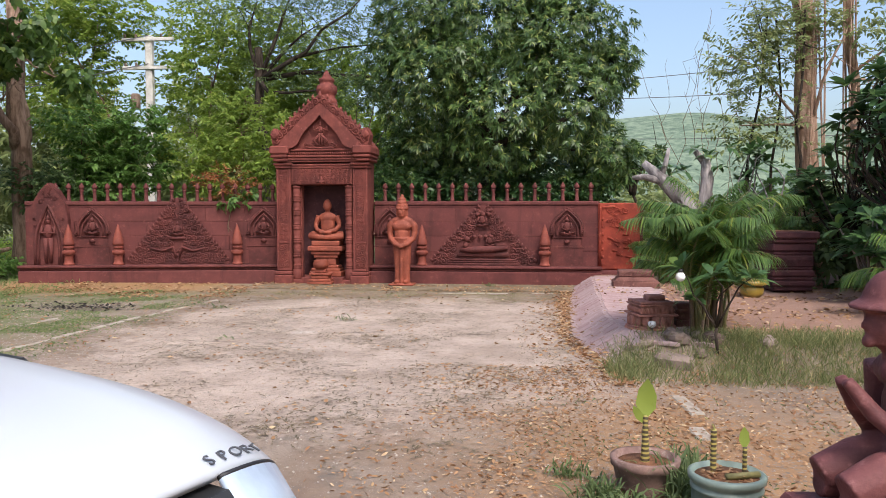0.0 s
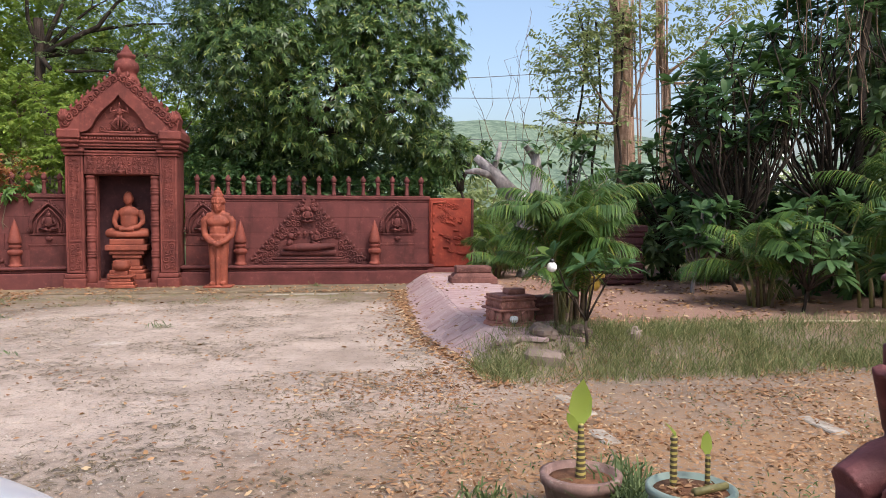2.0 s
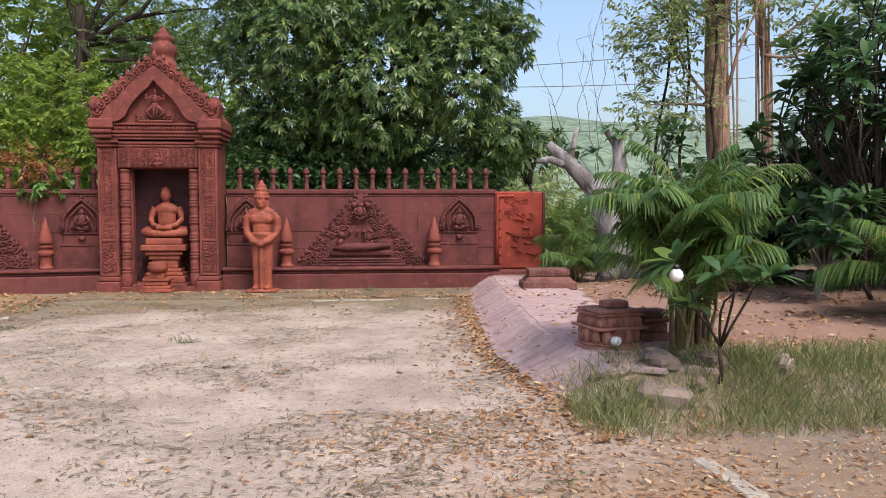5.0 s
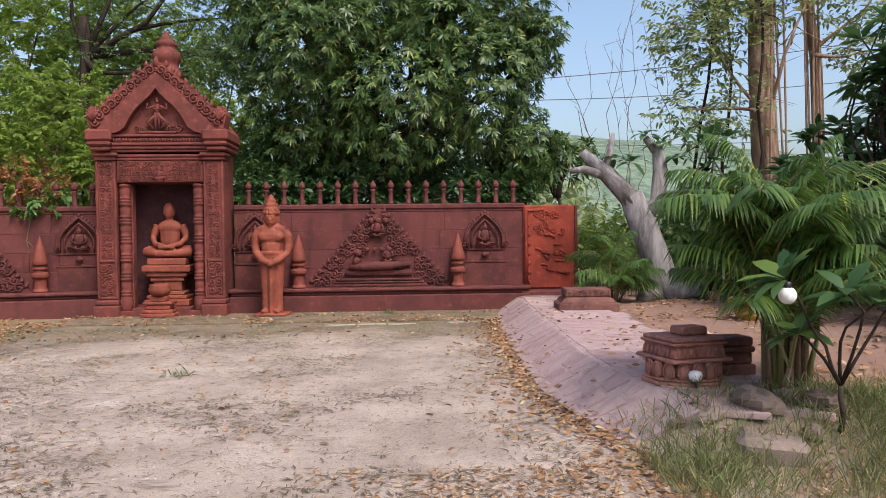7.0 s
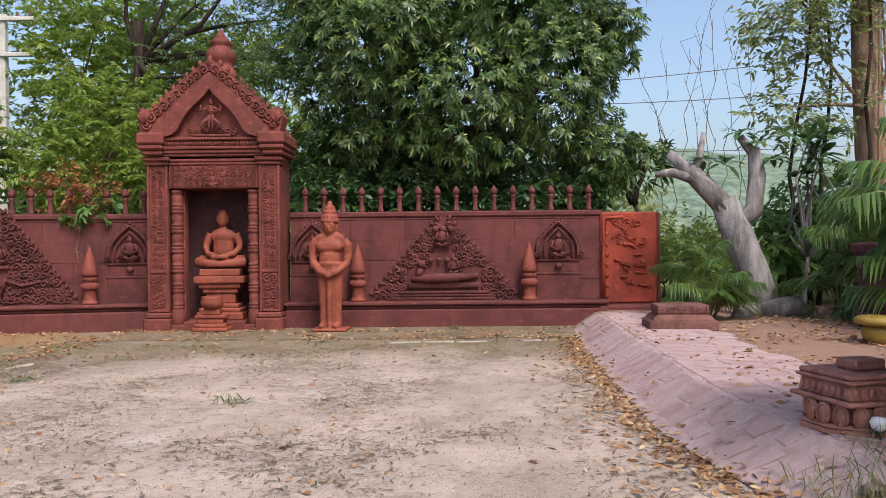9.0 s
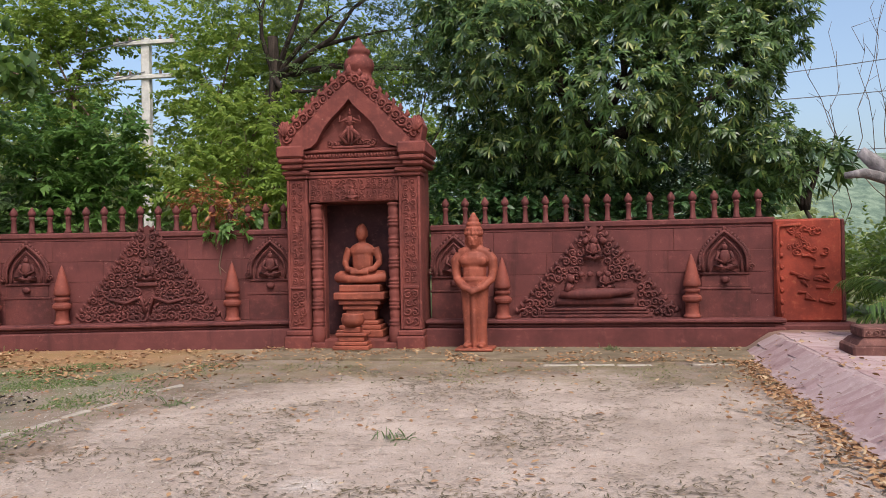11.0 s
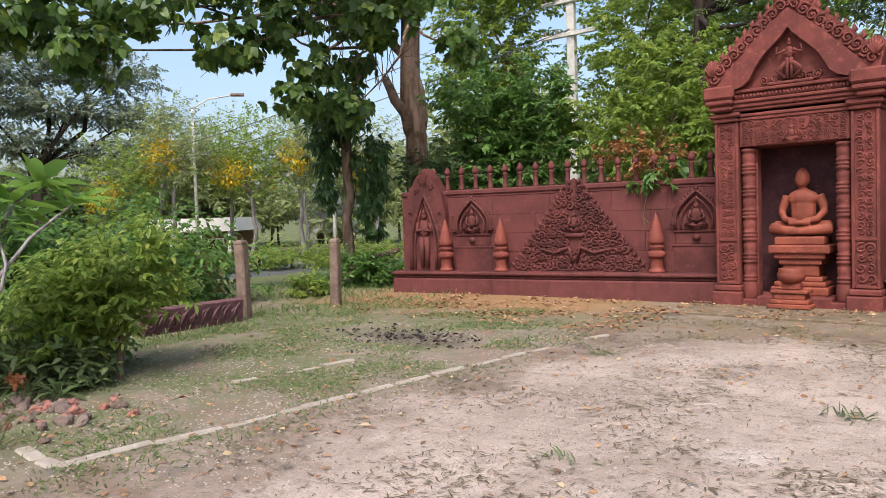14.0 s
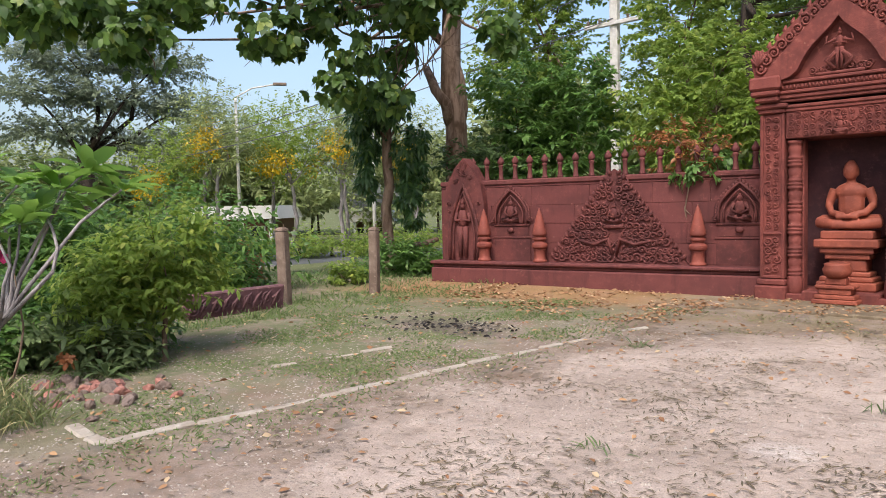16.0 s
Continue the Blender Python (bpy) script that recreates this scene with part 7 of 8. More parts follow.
with Moved(*WEST):
    # ---- left bed ----
    BED_EXTRA = ((-12.9, 12.2, 0.45, RED_LEAF, "rusty orange-leaved bush by the fence post"), (-11.4, 11.0, 0.5, SHRUB_LEAF, "green bush behind the carved frieze"), (-11.2, 13.3, 0.2, LIGHT_LEAF, "low light green bush between the posts"), (-8.2, 7.6, 0.32, TUFT, "low dark green bed plants"), (-8.5, 8.3, 0.3, SHRUB_LEAF, "low green bed plants"), (-7.75, 7.95, 0.2, TUFT, "small green bed plant"))
    whorl_bush("plumeria", -7.35, 6.75, [(-7.28, 7.08, 1.50), (-7.22, 7.35, 1.46), (-7.05, 7.72, 1.46), (-7.35, 6.95, 1.16), (-7.25, 7.22, 1.32), (-7.5, 6.9, 1.6), (-7.18, 7.05, 1.22), (-7.12, 7.5, 1.60)], "young plumeria with bright green leaf whorls", PLUM_LIGHT, 230, 15, 0.34, 0.10, r=0.018)
    t = tree("bed_shrub", -7.62, 8.28, "leafy green shrub on a thin stem", (-7.8, 8.4, 0.6), 0.025, 0.02, TWIG, [(-7.95, 8.4, 1.0), (-7.8, 8.6, 0.9), (-8.05, 8.1, 0.9)], 240, 0.05, 0.012, 3, 8, category="shrub")
    crown("foliage", t, LIGHT_LEAF, local(t, [(-7.9, 8.40, 1.0, 0.34, 0.36, 0.32), (-8.0, 8.25, 0.65, 0.38, 0.40, 0.34), (-7.8, 8.62, 0.78, 0.22, 0.28, 0.32), (-8.1, 7.95, 0.62, 0.30, 0.30, 0.34)]), 330, 14, 0.085, 0.036, 0.4, "spray", 241, 0.3, twig=0.24, lift=0.2)
    crown("young_foliage", t, LIGHT_LEAF, local(t, [(-7.95, 8.1, 0.8, 0.36, 0.36, 0.36), (-8.0, 7.95, 0.5, 0.36, 0.3, 0.3)]), 110, 14, 0.085, 0.032, 0.4, "spray", 242, 0.5, twig=0.24, lift=0.2)
    for i, (x, y, r, m) in enumerate(((-9.4, 7.6, 0.55, SHRUB_LEAF), (-10.4, 8.6, 0.5, SHRUB_LEAF), (-9.0, 6.8, 0.6, DARK_LEAF), (-8.4, 7.1, 0.3, SHRUB_LEAF), (-11.6, 14.6, 0.5, SHRUB_LEAF), (-11.3, 15.1, 0.42, SHRUB_LEAF), (-11.0, 10.4, 0.45, LIGHT_LEAF), (-11.6, 9.4, 0.5, SHRUB_LEAF))):
        t = thing("bush", pose(x, y, land(x, y)), "low green bush at the yard edge", "bush")
        limbs(np.random.default_rng(i), (0, 0, -0.05), [(-r * 0.4, 0, r * 0.7), (r * 0.4, 0.1, r * 0.8), (0, -0.2, r)], 0.015, TWIG, t, 0.005, 5, 2, 0.2, "stem")
        crown("foliage", t, m, [(0, 0, r * 0.5, r, r * 0.8, r * 0.55), (r * 0.3, 0, r * 0.9, r * 0.5, r * 0.5, r * 0.4)], int(260 * r), 12, 0.11, 0.045, 0.35, "spray", 250 + i, 0.3, twig=0.26, lift=0.5)
    for i, (x, y, r, m, lab) in enumerate(BED_EXTRA):
        t = thing("bush", pose(x, y, land(x, y)), lab, "bush")
        limbs(np.random.default_rng(70 + i), (0, 0, -0.05), [(-r * 0.4, 0, r * 0.7), (r * 0.4, 0.1, r * 0.8), (0, -0.2, r)], 0.012, TWIG, t, 0.004, 5, 3, 0.2, "stem")
        crown("foliage", t, m, [(0, 0, r * 0.45, r, r * 0.8, r * 0.5), (r * 0.3, 0, r * 0.85, r * 0.5, r * 0.5, r * 0.4)], int(300 * r), 12, 0.10, 0.042, 0.35, "spray", 270 + i, 0.2, twig=0.26, lift=0.6)
    t = thing("bougainvillea", pose(-7.36, 6.92, 0.0), "thin bougainvillea spray with pink flowers", "shrub")
    limbs(np.random.default_rng(3), (0, 0, -0.05), [(-0.1, 0, 1.0), (0.1, 0.1, 0.9)], 0.012, TWIG, t, 0.005, 5, 1, 0.2, "stem")
    crown("flowers", t, PINK, [(-0.02, 0, 1.0, 0.09, 0.09, 0.07)], 14, 5, 0.05, 0.045, 0.1, "rosette", 260, 0.0)
    t = thing("bromeliad", pose(-7.6, 7.55, land(-7.6, 7.55)), "strappy bed plant with small red flowers", "plant")
    b, w, u = rosettes(np.random.default_rng(6), np.array([(0, 0, 0.03), (0.3, 0.1, 0.02), (-0.35, 0.1, 0.05)]), np.array([(0, 0, 1.0)] * 3), 12, 0.3, 50)
    part("leaves", leaf_blades("leaves", TUFT, b, w, u, 0.30, 0.05, 0.5), TUFT, t)
    crown("flowers", t, RED_LEAF, [(0.05, -0.1, 0.16, 0.09, 0.06, 0.04)], 12, 5, 0.05, 0.03, 0.1, "rosette", 261, 0.0)

# weeds on the yard, growth by the pots
for x, y, k, lab in ((-2.7, 10.93, 18, "tuft of grass growing in the sand"), (-3.85, 9.1, 9, "low weed in the sand"), (-5.2, 12.1, 22, "low weeds in the dirt"), (-0.7, 16.2, 24, "weed clump at the wall foot")):
    r2 = np.random.default_rng(int(k * 7 + x))
    n = k * 2
    b = np.stack([x + r2.normal(0, 0.08, n), y + r2.normal(0, 0.05, n), np.full(n, land(x, y) + (0.03 if y > 15 else 0.0))], 1)
    w = np.stack([r2.normal(0, 0.9, n), r2.normal(0, 0.9, n), r2.uniform(0.3, 1.2, n)], 1)
    solo("weed", leaf_blades("weed", TUFT, b, w, np.array((0, 0, 1.0)) + 0.3 * r2.normal(size=(n, 3)), r2.uniform(0.07, 0.19, n), 0.012, 0.3), TUFT, Matrix(), lab, "weed")
with Moved(*POTS):
    for i, (x, y, h, n) in enumerate(((0.42, 3.50, 0.30, 150), (0.86, 3.50, 0.55, 200), (0.55, 3.22, 0.34, 150), (0.72, 3.12, 0.36, 150), (0.92, 3.8, 0.45, 160), (0.35, 3.2, 0.24, 110), (0.25, 3.9, 0.16, 90))):
        r2 = np.random.default_rng(300 + i)
        b = np.stack([x + r2.normal(0, 0.07, n), y + r2.normal(0, 0.06, n), np.full(n, land(x, y))], 1)
        w = np.stack([r2.normal(0, 0.4, n), r2.normal(0, 0.4, n), r2.uniform(0.6, 1.4, n)], 1)
        solo("pot_weed", leaf_blades("pot_weed", TUFT, b, w, np.array((0, 0, 1.0)) + 0.3 * r2.normal(size=(n, 3)), r2.uniform(0.5, 1.1, n) * h, 0.011 if i != 2 else 0.02, 0.5), TUFT, Matrix(), "arching green weeds growing round the pots", "weed")

# ---- distance ----
def utility_pole(x, y, h, label):
    t = thing("utility_pole", pose(x, y, -0.3), label, "utility pole")
    part("post", Shape().box(-0.13, 0.13, -0.10, 0.10, -0.2, h, 0.02), POLE, t)
    for z, w in ((h - 0.15, 0.95), (h - 1.15, 0.95)):
        a = part("crossarm", Shape().box(-w, w, -0.17, -0.05, z - 0.06, z + 0.06, 0.015), POLE, t)
        for k in (-0.85, -0.45, 0.5, 0.85):
            part("insulator", Shape().lathe([(0.03, z + 0.061), (0.055, z + 0.09), (0.03, z + 0.12), (0.055, z + 0.15), (0.02, z + 0.20)], 10, Matrix.Translation((k, -0.11, 0))), GREYCON, a, smooth=True)
    part("transformer", Shape().lathe([(0.14, h - 2.6), (0.16, h - 2.55), (0.16, h - 2.1), (0.12, h - 2.05)], 14, Matrix.Translation((-0.5, -0.1, 0))), GREYCON, t, smooth=True)
    return t


utility_pole(-13.3, 25.6, 8.2, "pale concrete utility pole with two crossarms")
for i, (p0, p1) in enumerate((((-2.0, 32, 6.3), (24, 30, 7.6)), ((-2.0, 32, 6.75), (24, 30, 9.4)), ((-2, 34, 5.0), (26, 32, 5.6)), ((-34, 20, 3.4), (-13.3, 25.5, 6.9)), ((-36, 21, 3.9), (-13.3, 25.5, 7.9)))):
    a, b = np.array(p0, float), np.array(p1, float)
    k = np.linspace(0, 1, 14)[:, None]
    p = a + (b - a) * k - np.array((0, 0, 1.0)) * 0.5 * np.sin(k * math.pi)
    solo("power_line", Shape().tube([tuple(q) for q in p], 0.018, 4), WIRE, Matrix(), "thin grey overhead power line", "power line", "power lines")
with Moved(*WEST):
    road = Shape()
    d, nrm = np.array((0.55, 0.83, 0)), np.array((0.83, -0.55, 0))
    c0 = np.array((-20.1, 18.6, -0.185))
    for k in (-40, -20, -8, 0, 8, 20, 60):
        for w in (-3.1, 3.1):
            road.v.append(tuple(c0 + d * k + nrm * w))
    road.f = [(2 * i, 2 * i + 1, 2 * i + 3, 2 * i + 2) for i in range(6)]
    ASPHALT = stone("asphalt", (0.060, 0.062, 0.066), (0.090, 0.092, 0.098), (0.12, 0.12, 0.125), 2, 60, 0.004, 0.9)
    solo("road", road, ASPHALT, Matrix(), "grey asphalt road with white edge lines", "road", kind="structure")
    for w in (-2.8, 2.8):
        s = Shape()
        for k in (-40, 0, 60):
            s.v += [tuple(c0 + d * k + nrm * (w - 0.07) + np.array((0, 0, 0.006))), tuple(c0 + d * k + nrm * (w + 0.07) + np.array((0, 0, 0.006)))]
        s.f = [(0, 1, 3, 2), (2, 3, 5, 4)]
        solo("road_line", s, CONCRETE, Matrix(), "white painted road edge line", "road marking", kind="structure")
    for x, y, h, arm in ((-26.5, 20.8, 6.0, 1), (-21.6, 23.2, 4.6, 0)):
        t = thing("street_lamp" if arm else "roadside_pole", pose(x, y, -0.5), "slim grey roadside pole" + (" with lamp arm" if arm else ""), "street lamp" if arm else "pole")
        part("pole", Shape().tube([(0, 0, 0), (0, 0, h)], [0.075, 0.05], 8), POLE, t, smooth=True)
        if arm:
            part("arm", Shape().tube([(0, 0, h), (0.35, 0.5, h + 0.35), (0.9, 1.2, h + 0.5)], 0.03, 6), POLE, t)
            part("lamp_head", Shape().box(-0.1, 0.1, -0.25, 0.25, -0.05, 0.05, 0.02, Matrix.Translation((1.0, 1.3, h + 0.5)) @ pose(0, 0, 0, 0, 0, -37)), GREYCON, t)
            for k in range(3):
                part("band", Shape().lathe([(0.09, 0.3 + 0.3 * k), (0.09, 0.45 + 0.3 * k)], 10), BLACK if k % 2 == 0 else WHITE_WALL, t)
    for x, y, w, dp, a, lab in ((-36.0, 27.0, 4.2, 4.0, 40, "low brown roadside house with pale metal roof"), (-36.0, 36.0, 1.9, 2.0, 40, "open roadside shed with pale metal roof")):
        t = thing("house", pose(x, y, -0.7 if w > 3 else -1.1, 0, 0, a), lab, "house")
        part("wall", Shape().box(-w / 2, w / 2, -dp / 2, dp / 2, -0.3, 1.6, 0.03), BROWN_WALL, t)
        part("roof", Shape().prism([(-w / 2 - 0.5, 1.55), (w / 2 + 0.5, 1.55), (w / 2 + 0.2, 2.2), (-w / 2 - 0.2, 2.2)], -dp / 2 - 0.8, dp / 2), ROOF_SHEET, t)
        for k in (-0.3, 0.0, 0.3):
            wn_ = part("window", Shape().box(k * w - 0.4, k * w + 0.4, -dp / 2 - 0.04, -dp / 2 + 0.02, 0.5, 1.2, 0.01), WHITE_WALL, t)
            part("pane", Shape().box(k * w - 0.33, k * w + 0.33, -dp / 2 - 0.05, -dp / 2 - 0.042, 0.56, 1.14, 0.002), GLASS_DARK, wn_)
        for k in (-0.5, -0.17, 0.17, 0.5):
            part("veranda_post", Shape().box(k * w - 0.06, k * w + 0.06, -dp / 2 - 0.7, -dp / 2 - 0.58, -0.3, 1.55, 0.01), WHITE_WALL, t)
t = thing("white_pavilion", pose(17.9, 30.0, 0.0), "small white pavilion with domed top among trees", "pavilion")
part("base", Shape().box(-0.6, 0.6, -0.6, 0.6, -0.2, 3.2, 0.03), WHITE_WALL, t)
for k in (-0.5, -0.17, 0.17, 0.5):
    part("column", Shape().box(k - 0.06, k + 0.06, -0.5, -0.38, 3.2, 4.35, 0.01), WHITE_WALL, t)
part("roof", Shape().lathe([(0.75, 4.35), (0.8, 4.5), (0.5, 4.7), (0.25, 5.0), (0.08, 5.3), (0.01, 5.7)], 16), WHITE_WALL, t, smooth=True)

with Moved(*WEST):
    # yellow-blossom trees and wide rain tree across the road
    for i, (x, y, h) in enumerate(((-29.5, 21.6, 5.4), (-27.4, 26.8, 5.8), (-27.2, 20.4, 4.8), (-25.8, 22.6, 4.6), (-24.6, 24.2, 4.6), (-28.4, 18.8, 3.8), (-23.0, 26.6, 4.6), (-29.0, 24.0, 5.2))):
        ls = [(x, y, h - 0.3, 1.3, 1.2, 1.2), (x - 0.8, y + 0.3, h - 1.5, 1.2, 1.0, 1.1), (x + 0.9, y + 0.2, h - 1.4, 1.2, 1.0, 1.1)]
        t = tree("blossom_tree", x, y, "open roadside tree with hanging yellow blossom", (x, y, h - 1.9), 0.09, 0.06, BARK_GREY, [l[:3] for l in ls], 400 + i, 0.06, 0.04, 3, 8)
        crown("crown", t, LIGHT_LEAF if i % 2 else FAR_LEAF, local(t, ls), 330, 12, 0.16, 0.06, 0.3, "spray", 410 + i, 0.05, twig=0.6)
        crown("blossom", t, FLOWER_Y, local(t, [(x + 0.3, y - 0.6, h - 1.0 - 0.5 * (i % 2), 0.8, 0.6, 0.6), (x - 0.9, y - 0.4, h - 1.6, 0.5, 0.5, 0.45)]), 70, 8, 0.12, 0.08, 0.5, "random", 420 + i, 0.1, twig=0.25)
    lobes = [(-40, 20, 8.9, 2.6, 3.0, 0.6), (-39.3, 22, 7.0, 2.6, 2.8, 0.5), (-38.4, 23.6, 8.6, 2.2, 2.4, 0.6), (-39.4, 22, 10.2, 2.6, 3.0, 0.7), (-40.5, 19.6, 5.4, 2.6, 2.6, 0.5), (-38.2, 24.8, 6.6, 2.0, 2.0, 0.5), (-38.6, 23.8, 4.8, 2.4, 2.4, 0.5), (-40.5, 18.4, 7.2, 2.4, 2.4, 0.5)]
    t = tree("rain_tree", -40.2, 20.6, "wide layered rain tree across the road", (-40.2, 20.6, 4.6), 0.45, 0.3, BARK_DARK, [l[:3] for l in lobes], 430, 0.03, 0.16, 5)
    crown("crown", t, HAZY_RAIN_LEAF, local(t, lobes), 2400, 16, 0.22, 0.09, 0.2, "spray", 431, 0.2, twig=0.7, lift=0.2)


def woods(name, pts, mat, seed, r, h, label, per=140, leaf=0.30):
    """A belt of far trees and scrub: clumps of leaves on short stems, too many to count."""
    rng = np.random.default_rng(seed)
    ls, s = [], Shape()
    for x, y in pts:
        z = land(x, y)
        hh, rr = h * rng.uniform(0.6, 1.15), r * rng.uniform(0.7, 1.2)
        s.tube([(x, y, z - 0.2), (x + rng.normal(0, 0.2), y, z + hh * 0.6)], [0.08, 0.04], 5)
        for k in range(3):
            ls.append((x + rng.normal(0, rr * 0.5), y + rng.normal(0, rr * 0.4), z + hh * rng.uniform(0.35, 0.85), rr * 0.8, rr * 0.7, hh * 0.28))
    t = tagged(new(name), label, "woods", kind="stuff")
    part("stems", s, BARK_DARK, t)
    crown("foliage", t, mat, ls, per * len(pts), 10, leaf, leaf * 0.42, 0.3, "spray", seed + 1, 0.2, twig=0.9, lift=0.3)


rg = np.random.default_rng(500)
with Moved(*WEST):
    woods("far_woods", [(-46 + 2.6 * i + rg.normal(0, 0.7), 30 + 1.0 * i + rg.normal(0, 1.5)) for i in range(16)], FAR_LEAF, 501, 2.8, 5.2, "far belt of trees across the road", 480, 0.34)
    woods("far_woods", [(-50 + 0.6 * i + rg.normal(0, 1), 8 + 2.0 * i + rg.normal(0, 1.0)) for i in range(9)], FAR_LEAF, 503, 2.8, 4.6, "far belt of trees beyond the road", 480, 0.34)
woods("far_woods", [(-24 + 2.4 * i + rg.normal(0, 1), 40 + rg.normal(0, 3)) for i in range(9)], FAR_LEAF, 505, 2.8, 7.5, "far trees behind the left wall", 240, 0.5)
woods("scrub", [(-24.5 + 0.5 * i + rg.normal(0, 0.4), 17.5 + 0.8 * i + rg.normal(0, 0.4)) for i in range(16)], LIGHT_LEAF, 509, 0.7, 0.7, "green roadside scrub across the road", 90, 0.16)
woods("garden_trees", [(3.0 + 1.5 * i + rg.normal(0, 0.4), 26 + rg.normal(0, 1)) for i in range(12)], FAR_LEAF, 511, 1.0, 2.2, "low trees beyond the garden", 110)
woods("garden_trees", [(-15.5 + 0.25 * i + rg.normal(0, 0.4), 8.6 + 0.75 * i + rg.normal(0, 0.3)) for i in range(6)], SHRUB_LEAF, 517, 0.9, 2.1, "leafy garden trees at the yard side", 260, 0.16)
# unseen trees added to close the yard behind and beside the walker
woods("yard_trees", [(-10 + 2.2 * i + rg.normal(0, 0.5), -9 + rg.normal(0, 1)) for i in range(11)], SHRUB_LEAF, 513, 1.8, 5.5, "unseen leafy trees added to close the yard", 120)
woods("yard_trees", [(12.5 + rg.normal(0, 0.5), -6 + 2.2 * i) for i in range(7)], SHRUB_LEAF, 515, 1.6, 5.0, "unseen leafy trees added to close the yard", 120)

hill = Shape()
nx = 60
for j, (yy, k) in enumerate(((150, 0.0), (190, 0.55), (240, 1.0), (300, 1.15), (420, 0.9))):
    for i in range(nx + 1):
        x = -120 + 420 * i / nx
        top = 27 + 5 * math.sin(x * 0.022 + 0.6) + 2.0 * noise.noise(Vector((x * 0.05, 1, 0)))
        top *= smooth01((x + 110) / 120)
        hill.v.append((x, yy + 8 * noise.noise(Vector((x * 0.03, yy, 0))), -1 + top * k + 1.2 * noise.noise(Vector((x * 0.12, yy * 0.1, 2)))))
hill.f = [(j * (nx + 1) + i, j * (nx + 1) + i + 1, (j + 1) * (nx + 1) + i + 1, (j + 1) * (nx + 1) + i) for j in range(4) for i in range(nx)]
# bluish haze of the distance is mixed into the hill's green
n = Nodes("hazy_wooded_hill")
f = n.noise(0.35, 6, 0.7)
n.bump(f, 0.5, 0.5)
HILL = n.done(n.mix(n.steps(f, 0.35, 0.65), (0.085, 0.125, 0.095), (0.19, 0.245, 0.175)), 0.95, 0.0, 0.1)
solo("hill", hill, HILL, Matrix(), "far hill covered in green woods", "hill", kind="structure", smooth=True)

# ---- fallen leaves and grass ----
def scatter(name, mat, pts, length, width, label, seed, lift=0.012, tilt=0.25, droop=0.0, category="fallen leaves", fold=0.2):
    rng = np.random.default_rng(seed)
    pts = np.array(pts)
    b = np.array([(x, y, land(x, y) + lift) for x, y in pts])
    a = rng.uniform(0, 6.28, len(b))
    w = np.stack([np.cos(a), np.sin(a), rng.normal(0, tilt * 0.5, len(b))], 1)
    u = np.array((0, 0, 1.0)) + tilt * rng.normal(size=b.shape)
    k = rng.uniform(0.6, 1.3, len(b))
    me = leaf_blades(name, mat, b, w, u, length * k, width * k, droop, fold)
    ob = new(name, me)
    return tagged(ob, label, category, kind="stuff")


rg = np.random.default_rng(600)


def sprinkle(n, x0, x1, y0, y1, keep):
    out = []
    while len(out) < n:
        x, y = rg.uniform(x0, x1), rg.uniform(y0, y1)
        if rg.random() < keep(x, y):
            out.append((x, y))
    return out


def patchy(x, y, s=1.2, o=0.0):
    return smooth01(0.5 + 1.4 * noise.noise(Vector((x * s, y * s, 7 + o))))


scatter("leaf_litter", DRY_LEAF, sprinkle(30000, -1.8, 6.8, 1.0, 7.8, lambda x, y: smooth01((x + 1.6) / 1.8) * (0.25 + 0.75 * patchy(x, y))), 0.044, 0.014, "brown dry leaves littering the yard", 1, 0.012, 0.55)
scatter("leaf_litter", DRY_LEAF, sprinkle(3400, -0.8, 1.5, 6.9, 15.7, lambda x, y: math.exp(-(((x - edge_x(y) + 0.10) / 0.13) ** 2)) + 0.12 * math.exp(-(((x - edge_x(y) + 0.3) / 0.4) ** 2))), 0.062, 0.022, "yellow-brown dry leaves along the paving edge", 2, 0.02, 0.5)
scatter("leaf_litter", DRY_LEAF, sprinkle(2600, 1.3, 6.5, 8.3, 15.2, lambda x, y: patchy(x, y)), 0.075, 0.034, "dry leaves on the terrace", 3, 0.015, 0.35)
scatter("fallen_leaves", POD_LEAF, sprinkle(13500, -6.0, 0.6, 4.6, 14.8, lambda x, y: patchy(x, y, 0.9, 3) ** 2 * (0.3 + 0.7 * patchy(x, y, 3.5, 8)) + 0.03), 0.066, 0.0095, "narrow brown-green leaves strewn over sand", 4, 0.010, 0.12, fold=0.1)
scatter("fallen_leaves", DRY_LEAF, sprinkle(1900, -10.0, -1.0, 4.0, 15.0, lambda x, y: 0.5 * patchy(x, y, 0.8, 5) + (0.5 if y > 13.5 else 0.05)), 0.06, 0.028, "scattered dry leaves on the yard", 5, 0.014, 0.3)
scatter("fallen_leaves", ASH, sprinkle(230, -9.2, -6.0, 10.8, 13.0, lambda x, y: math.exp(-((x + 7.6) ** 2 / 0.6 + (y - 11.95) ** 2 / 0.13))), 0.07, 0.03, "charred leaf heap on the dirt", 6, 0.02, 0.5)
scatter("leaf_litter", DRY_LEAF, sprinkle(1300, -11, -5.6, 13.4, 16.2, lambda x, y: patchy(x, y, 1.4, 2)), 0.08, 0.034, "orange-brown leaves heaped along the wall foot", 7, 0.02, 0.4)


scatter("leaf_litter", DRY_LEAF, sprinkle(1500, -6.0, 1.1, 14.9, 16.4, lambda x, y: patchy(x, y, 1.7, 6)), 0.06, 0.026, "dry leaves on the strip at the wall foot", 9, 0.045, 0.4)


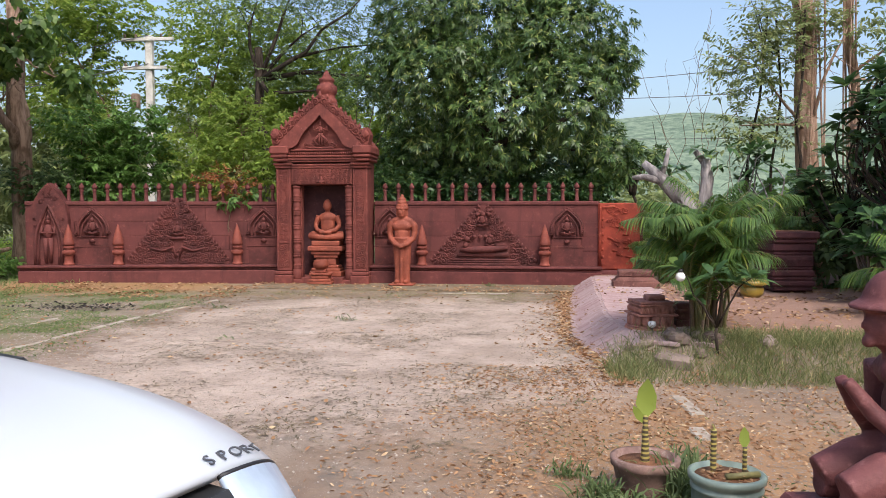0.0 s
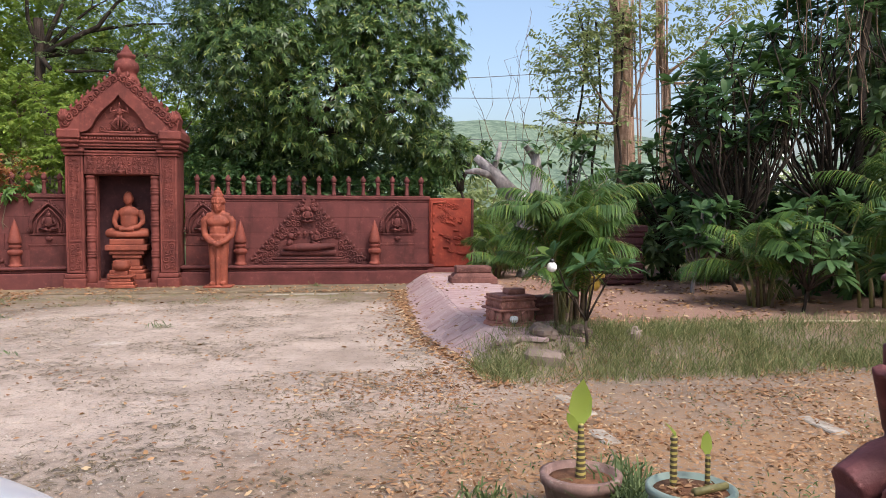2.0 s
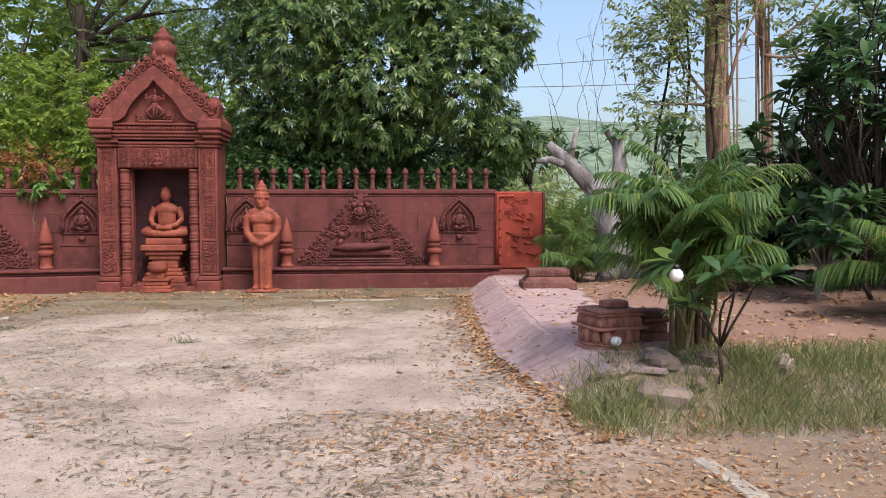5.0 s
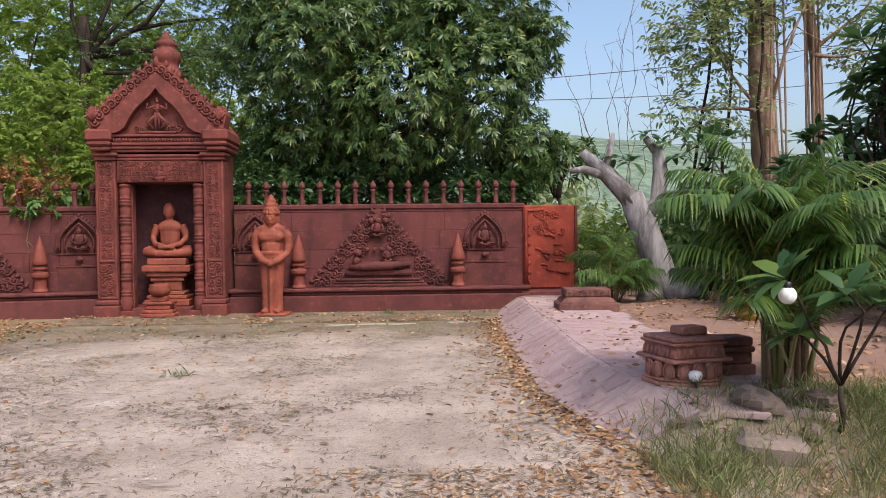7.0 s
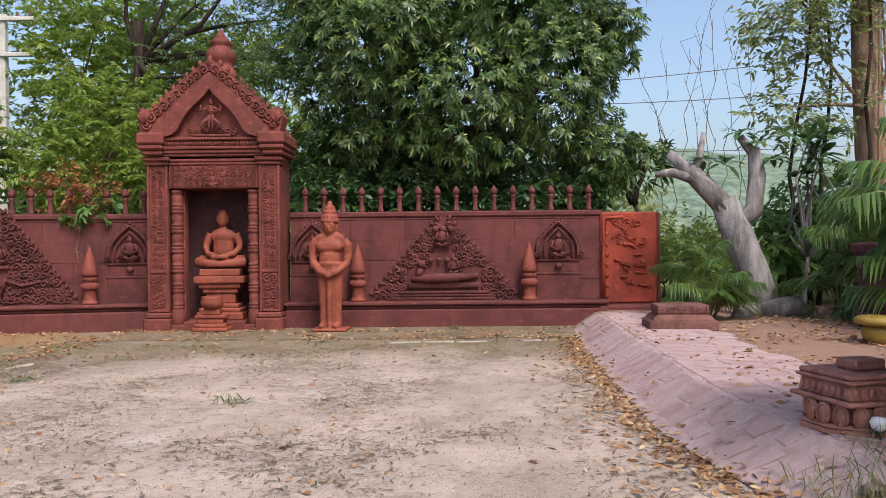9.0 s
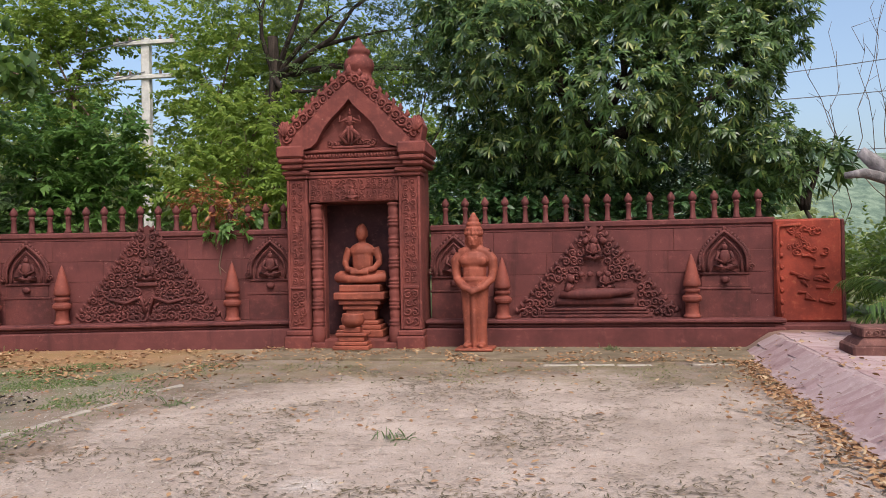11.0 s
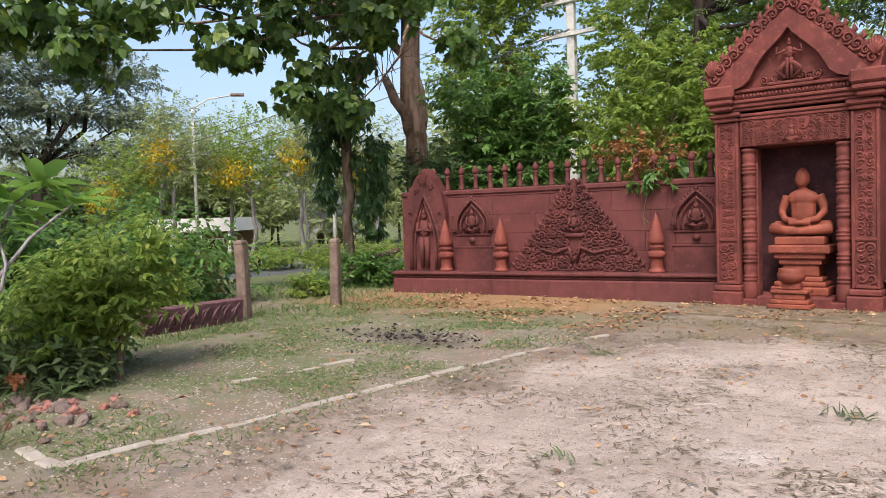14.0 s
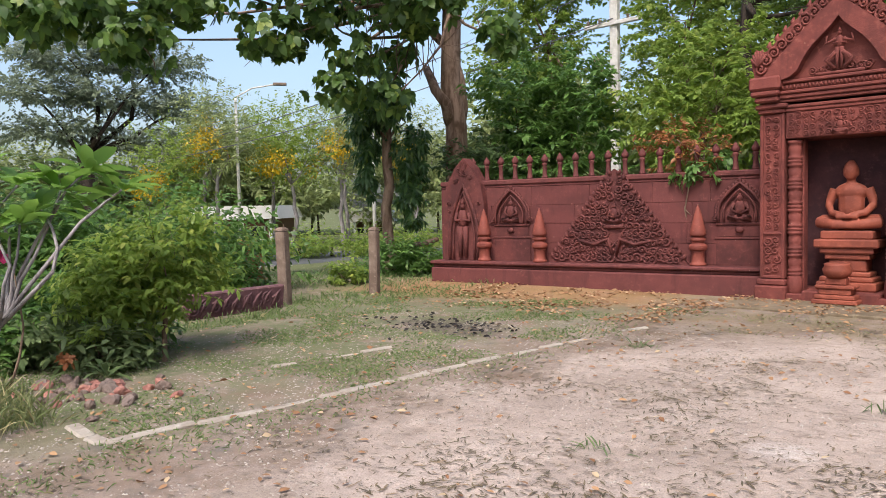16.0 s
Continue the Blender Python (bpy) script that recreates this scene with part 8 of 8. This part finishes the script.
def grass(name, pts, h, label, mat, seed, width=0.009, lean=0.5):
    rng = np.random.default_rng(seed)
    b = np.array([(x, y, land(x, y) - 0.005) for x, y in pts])
    w = np.stack([rng.normal(0, lean, len(b)), rng.normal(0, lean, len(b)), np.ones(len(b))], 1)
    a = rng.uniform(0, 6.28, len(b))
    me = leaf_blades(name, mat, b, w, np.stack([np.cos(a), np.sin(a), 0 * a], 1), h * rng.uniform(0.4, 1.3, len(b)), width, 0.35, 0.1)
    ob = new(name, me)
    return tagged(ob, label, "grass", kind="stuff")


grass("long_grass", sprinkle(22000, 0.9, 7.8, 6.9, 8.7, lambda x, y: (0.3 + 0.7 * patchy(x, y, 1.5)) * smooth01((x - 0.7) / 0.5) * math.exp(-(((y - 7.65) / 0.45) ** 2)) * (0.4 if 1.15 < x < 1.9 and y > 7.7 else 1)), 0.25, "long dry-tipped grass along the terrace edge", DRY_GRASS, 11, 0.0055, 0.38)
grass("short_grass", sprinkle(42000, -12.0, -5.3, 5.5, 14.8, lambda x, y: patchy(x, y, 1.1, 9) ** 1.4 * smooth01((-5.2 - x) / 1.5) * (0.1 if math.hypot(x + 7.6, (y - 11.95) * 2) < 1.1 else 1)), 0.06, "thin patchy grass on the left of the yard", GRASS, 12, 0.008, 0.9)
grass("tall_grass", sprinkle(3200, -8.95, -6.9, 5.76, 7.23, lambda x, y: 1.0), 0.42, "long grass at the bed corner", DRY_GRASS, 13, 0.010, 0.4)
grass("short_grass", sprinkle(2600, -6.0, 0.9, 13.4, 15.3, lambda x, y: patchy(x, y, 1.4, 4) ** 2), 0.04, "thin grass before the wall strip", DRY_GRASS, 14, 0.008, 0.9)
grass("verge_grass", sprinkle(5500, -16, -9.8, 9, 18, lambda x, y: 0.8 * patchy(x, y, 0.8, 1) + 0.1), 0.16, "rough grass on the roadside verge", GRASS, 15, 0.014, 0.5)
grass("yard_grass", sprinkle(2500, 0.0, 6.5, 2.0, 6.5, lambda x, y: patchy(x, y, 1.3, 6) ** 4), 0.05, "sparse grass among the leaf litter", TUFT, 16, 0.008, 0.8)


def pebbles(name, pts, size, mat, label, seed):
    """Small flattened stones, too many to count."""
    rng = np.random.default_rng(seed)
    c = np.array([(x, y, land(x, y)) for x, y in pts])
    n = len(c)
    k = size * rng.uniform(0.4, 1.4, (n, 1))
    a = rng.uniform(0, 6.28, n)
    e1 = np.stack([np.cos(a), np.sin(a), 0 * a], 1)
    e2 = np.stack([-np.sin(a), np.cos(a), 0 * a], 1) * rng.uniform(0.6, 1, (n, 1))
    up = np.array((0, 0, 0.6))
    v = np.stack([c + e1 * k, c + e2 * k, c - e1 * k * 0.9, c - e2 * k * 1.1, c + up * k + e1 * k * 0.2], 1).reshape(-1, 3)
    f = [(5 * i + j, 5 * i + (j + 1) % 4, 5 * i + 4) for i in range(n) for j in range(4)]
    s = Shape()
    s.v, s.f = [tuple(p) for p in v], f
    tagged(new(name, s.mesh(name, mat)), label, "gravel", kind="stuff")


scatter("fallen_twigs", POD_LEAF, sprinkle(9000, -6.5, 0.6, 4.2, 15.0, lambda x, y: 0.35 + 0.65 * patchy(x, y, 1.6, 21)), 0.04, 0.006, "fine brown leaf scraps over the sand", 8, 0.008, 0.15, fold=0.1)

PEBBLE = stone("gravel_chip", (0.20, 0.155, 0.125), (0.32, 0.265, 0.225), (0.46, 0.42, 0.37), 30, 90, 0.003, 0.9, 0.8, True)
pebbles("gravel", sprinkle(12000, -9.5, -1.0, 4.5, 13.0, lambda x, y: 0.15 + 0.85 * patchy(x, y, 1.3, 12) * smooth01((-1.5 - x) / 3)), 0.011, PEBBLE, "fine gravel and grit on the dirt", 21)
pebbles("gravel", sprinkle(5000, -2.5, 5.5, 0.8, 7.0, lambda x, y: 0.2 + 0.8 * patchy(x, y, 1.5, 14)), 0.010, PEBBLE, "fine gravel among the leaf litter", 22)
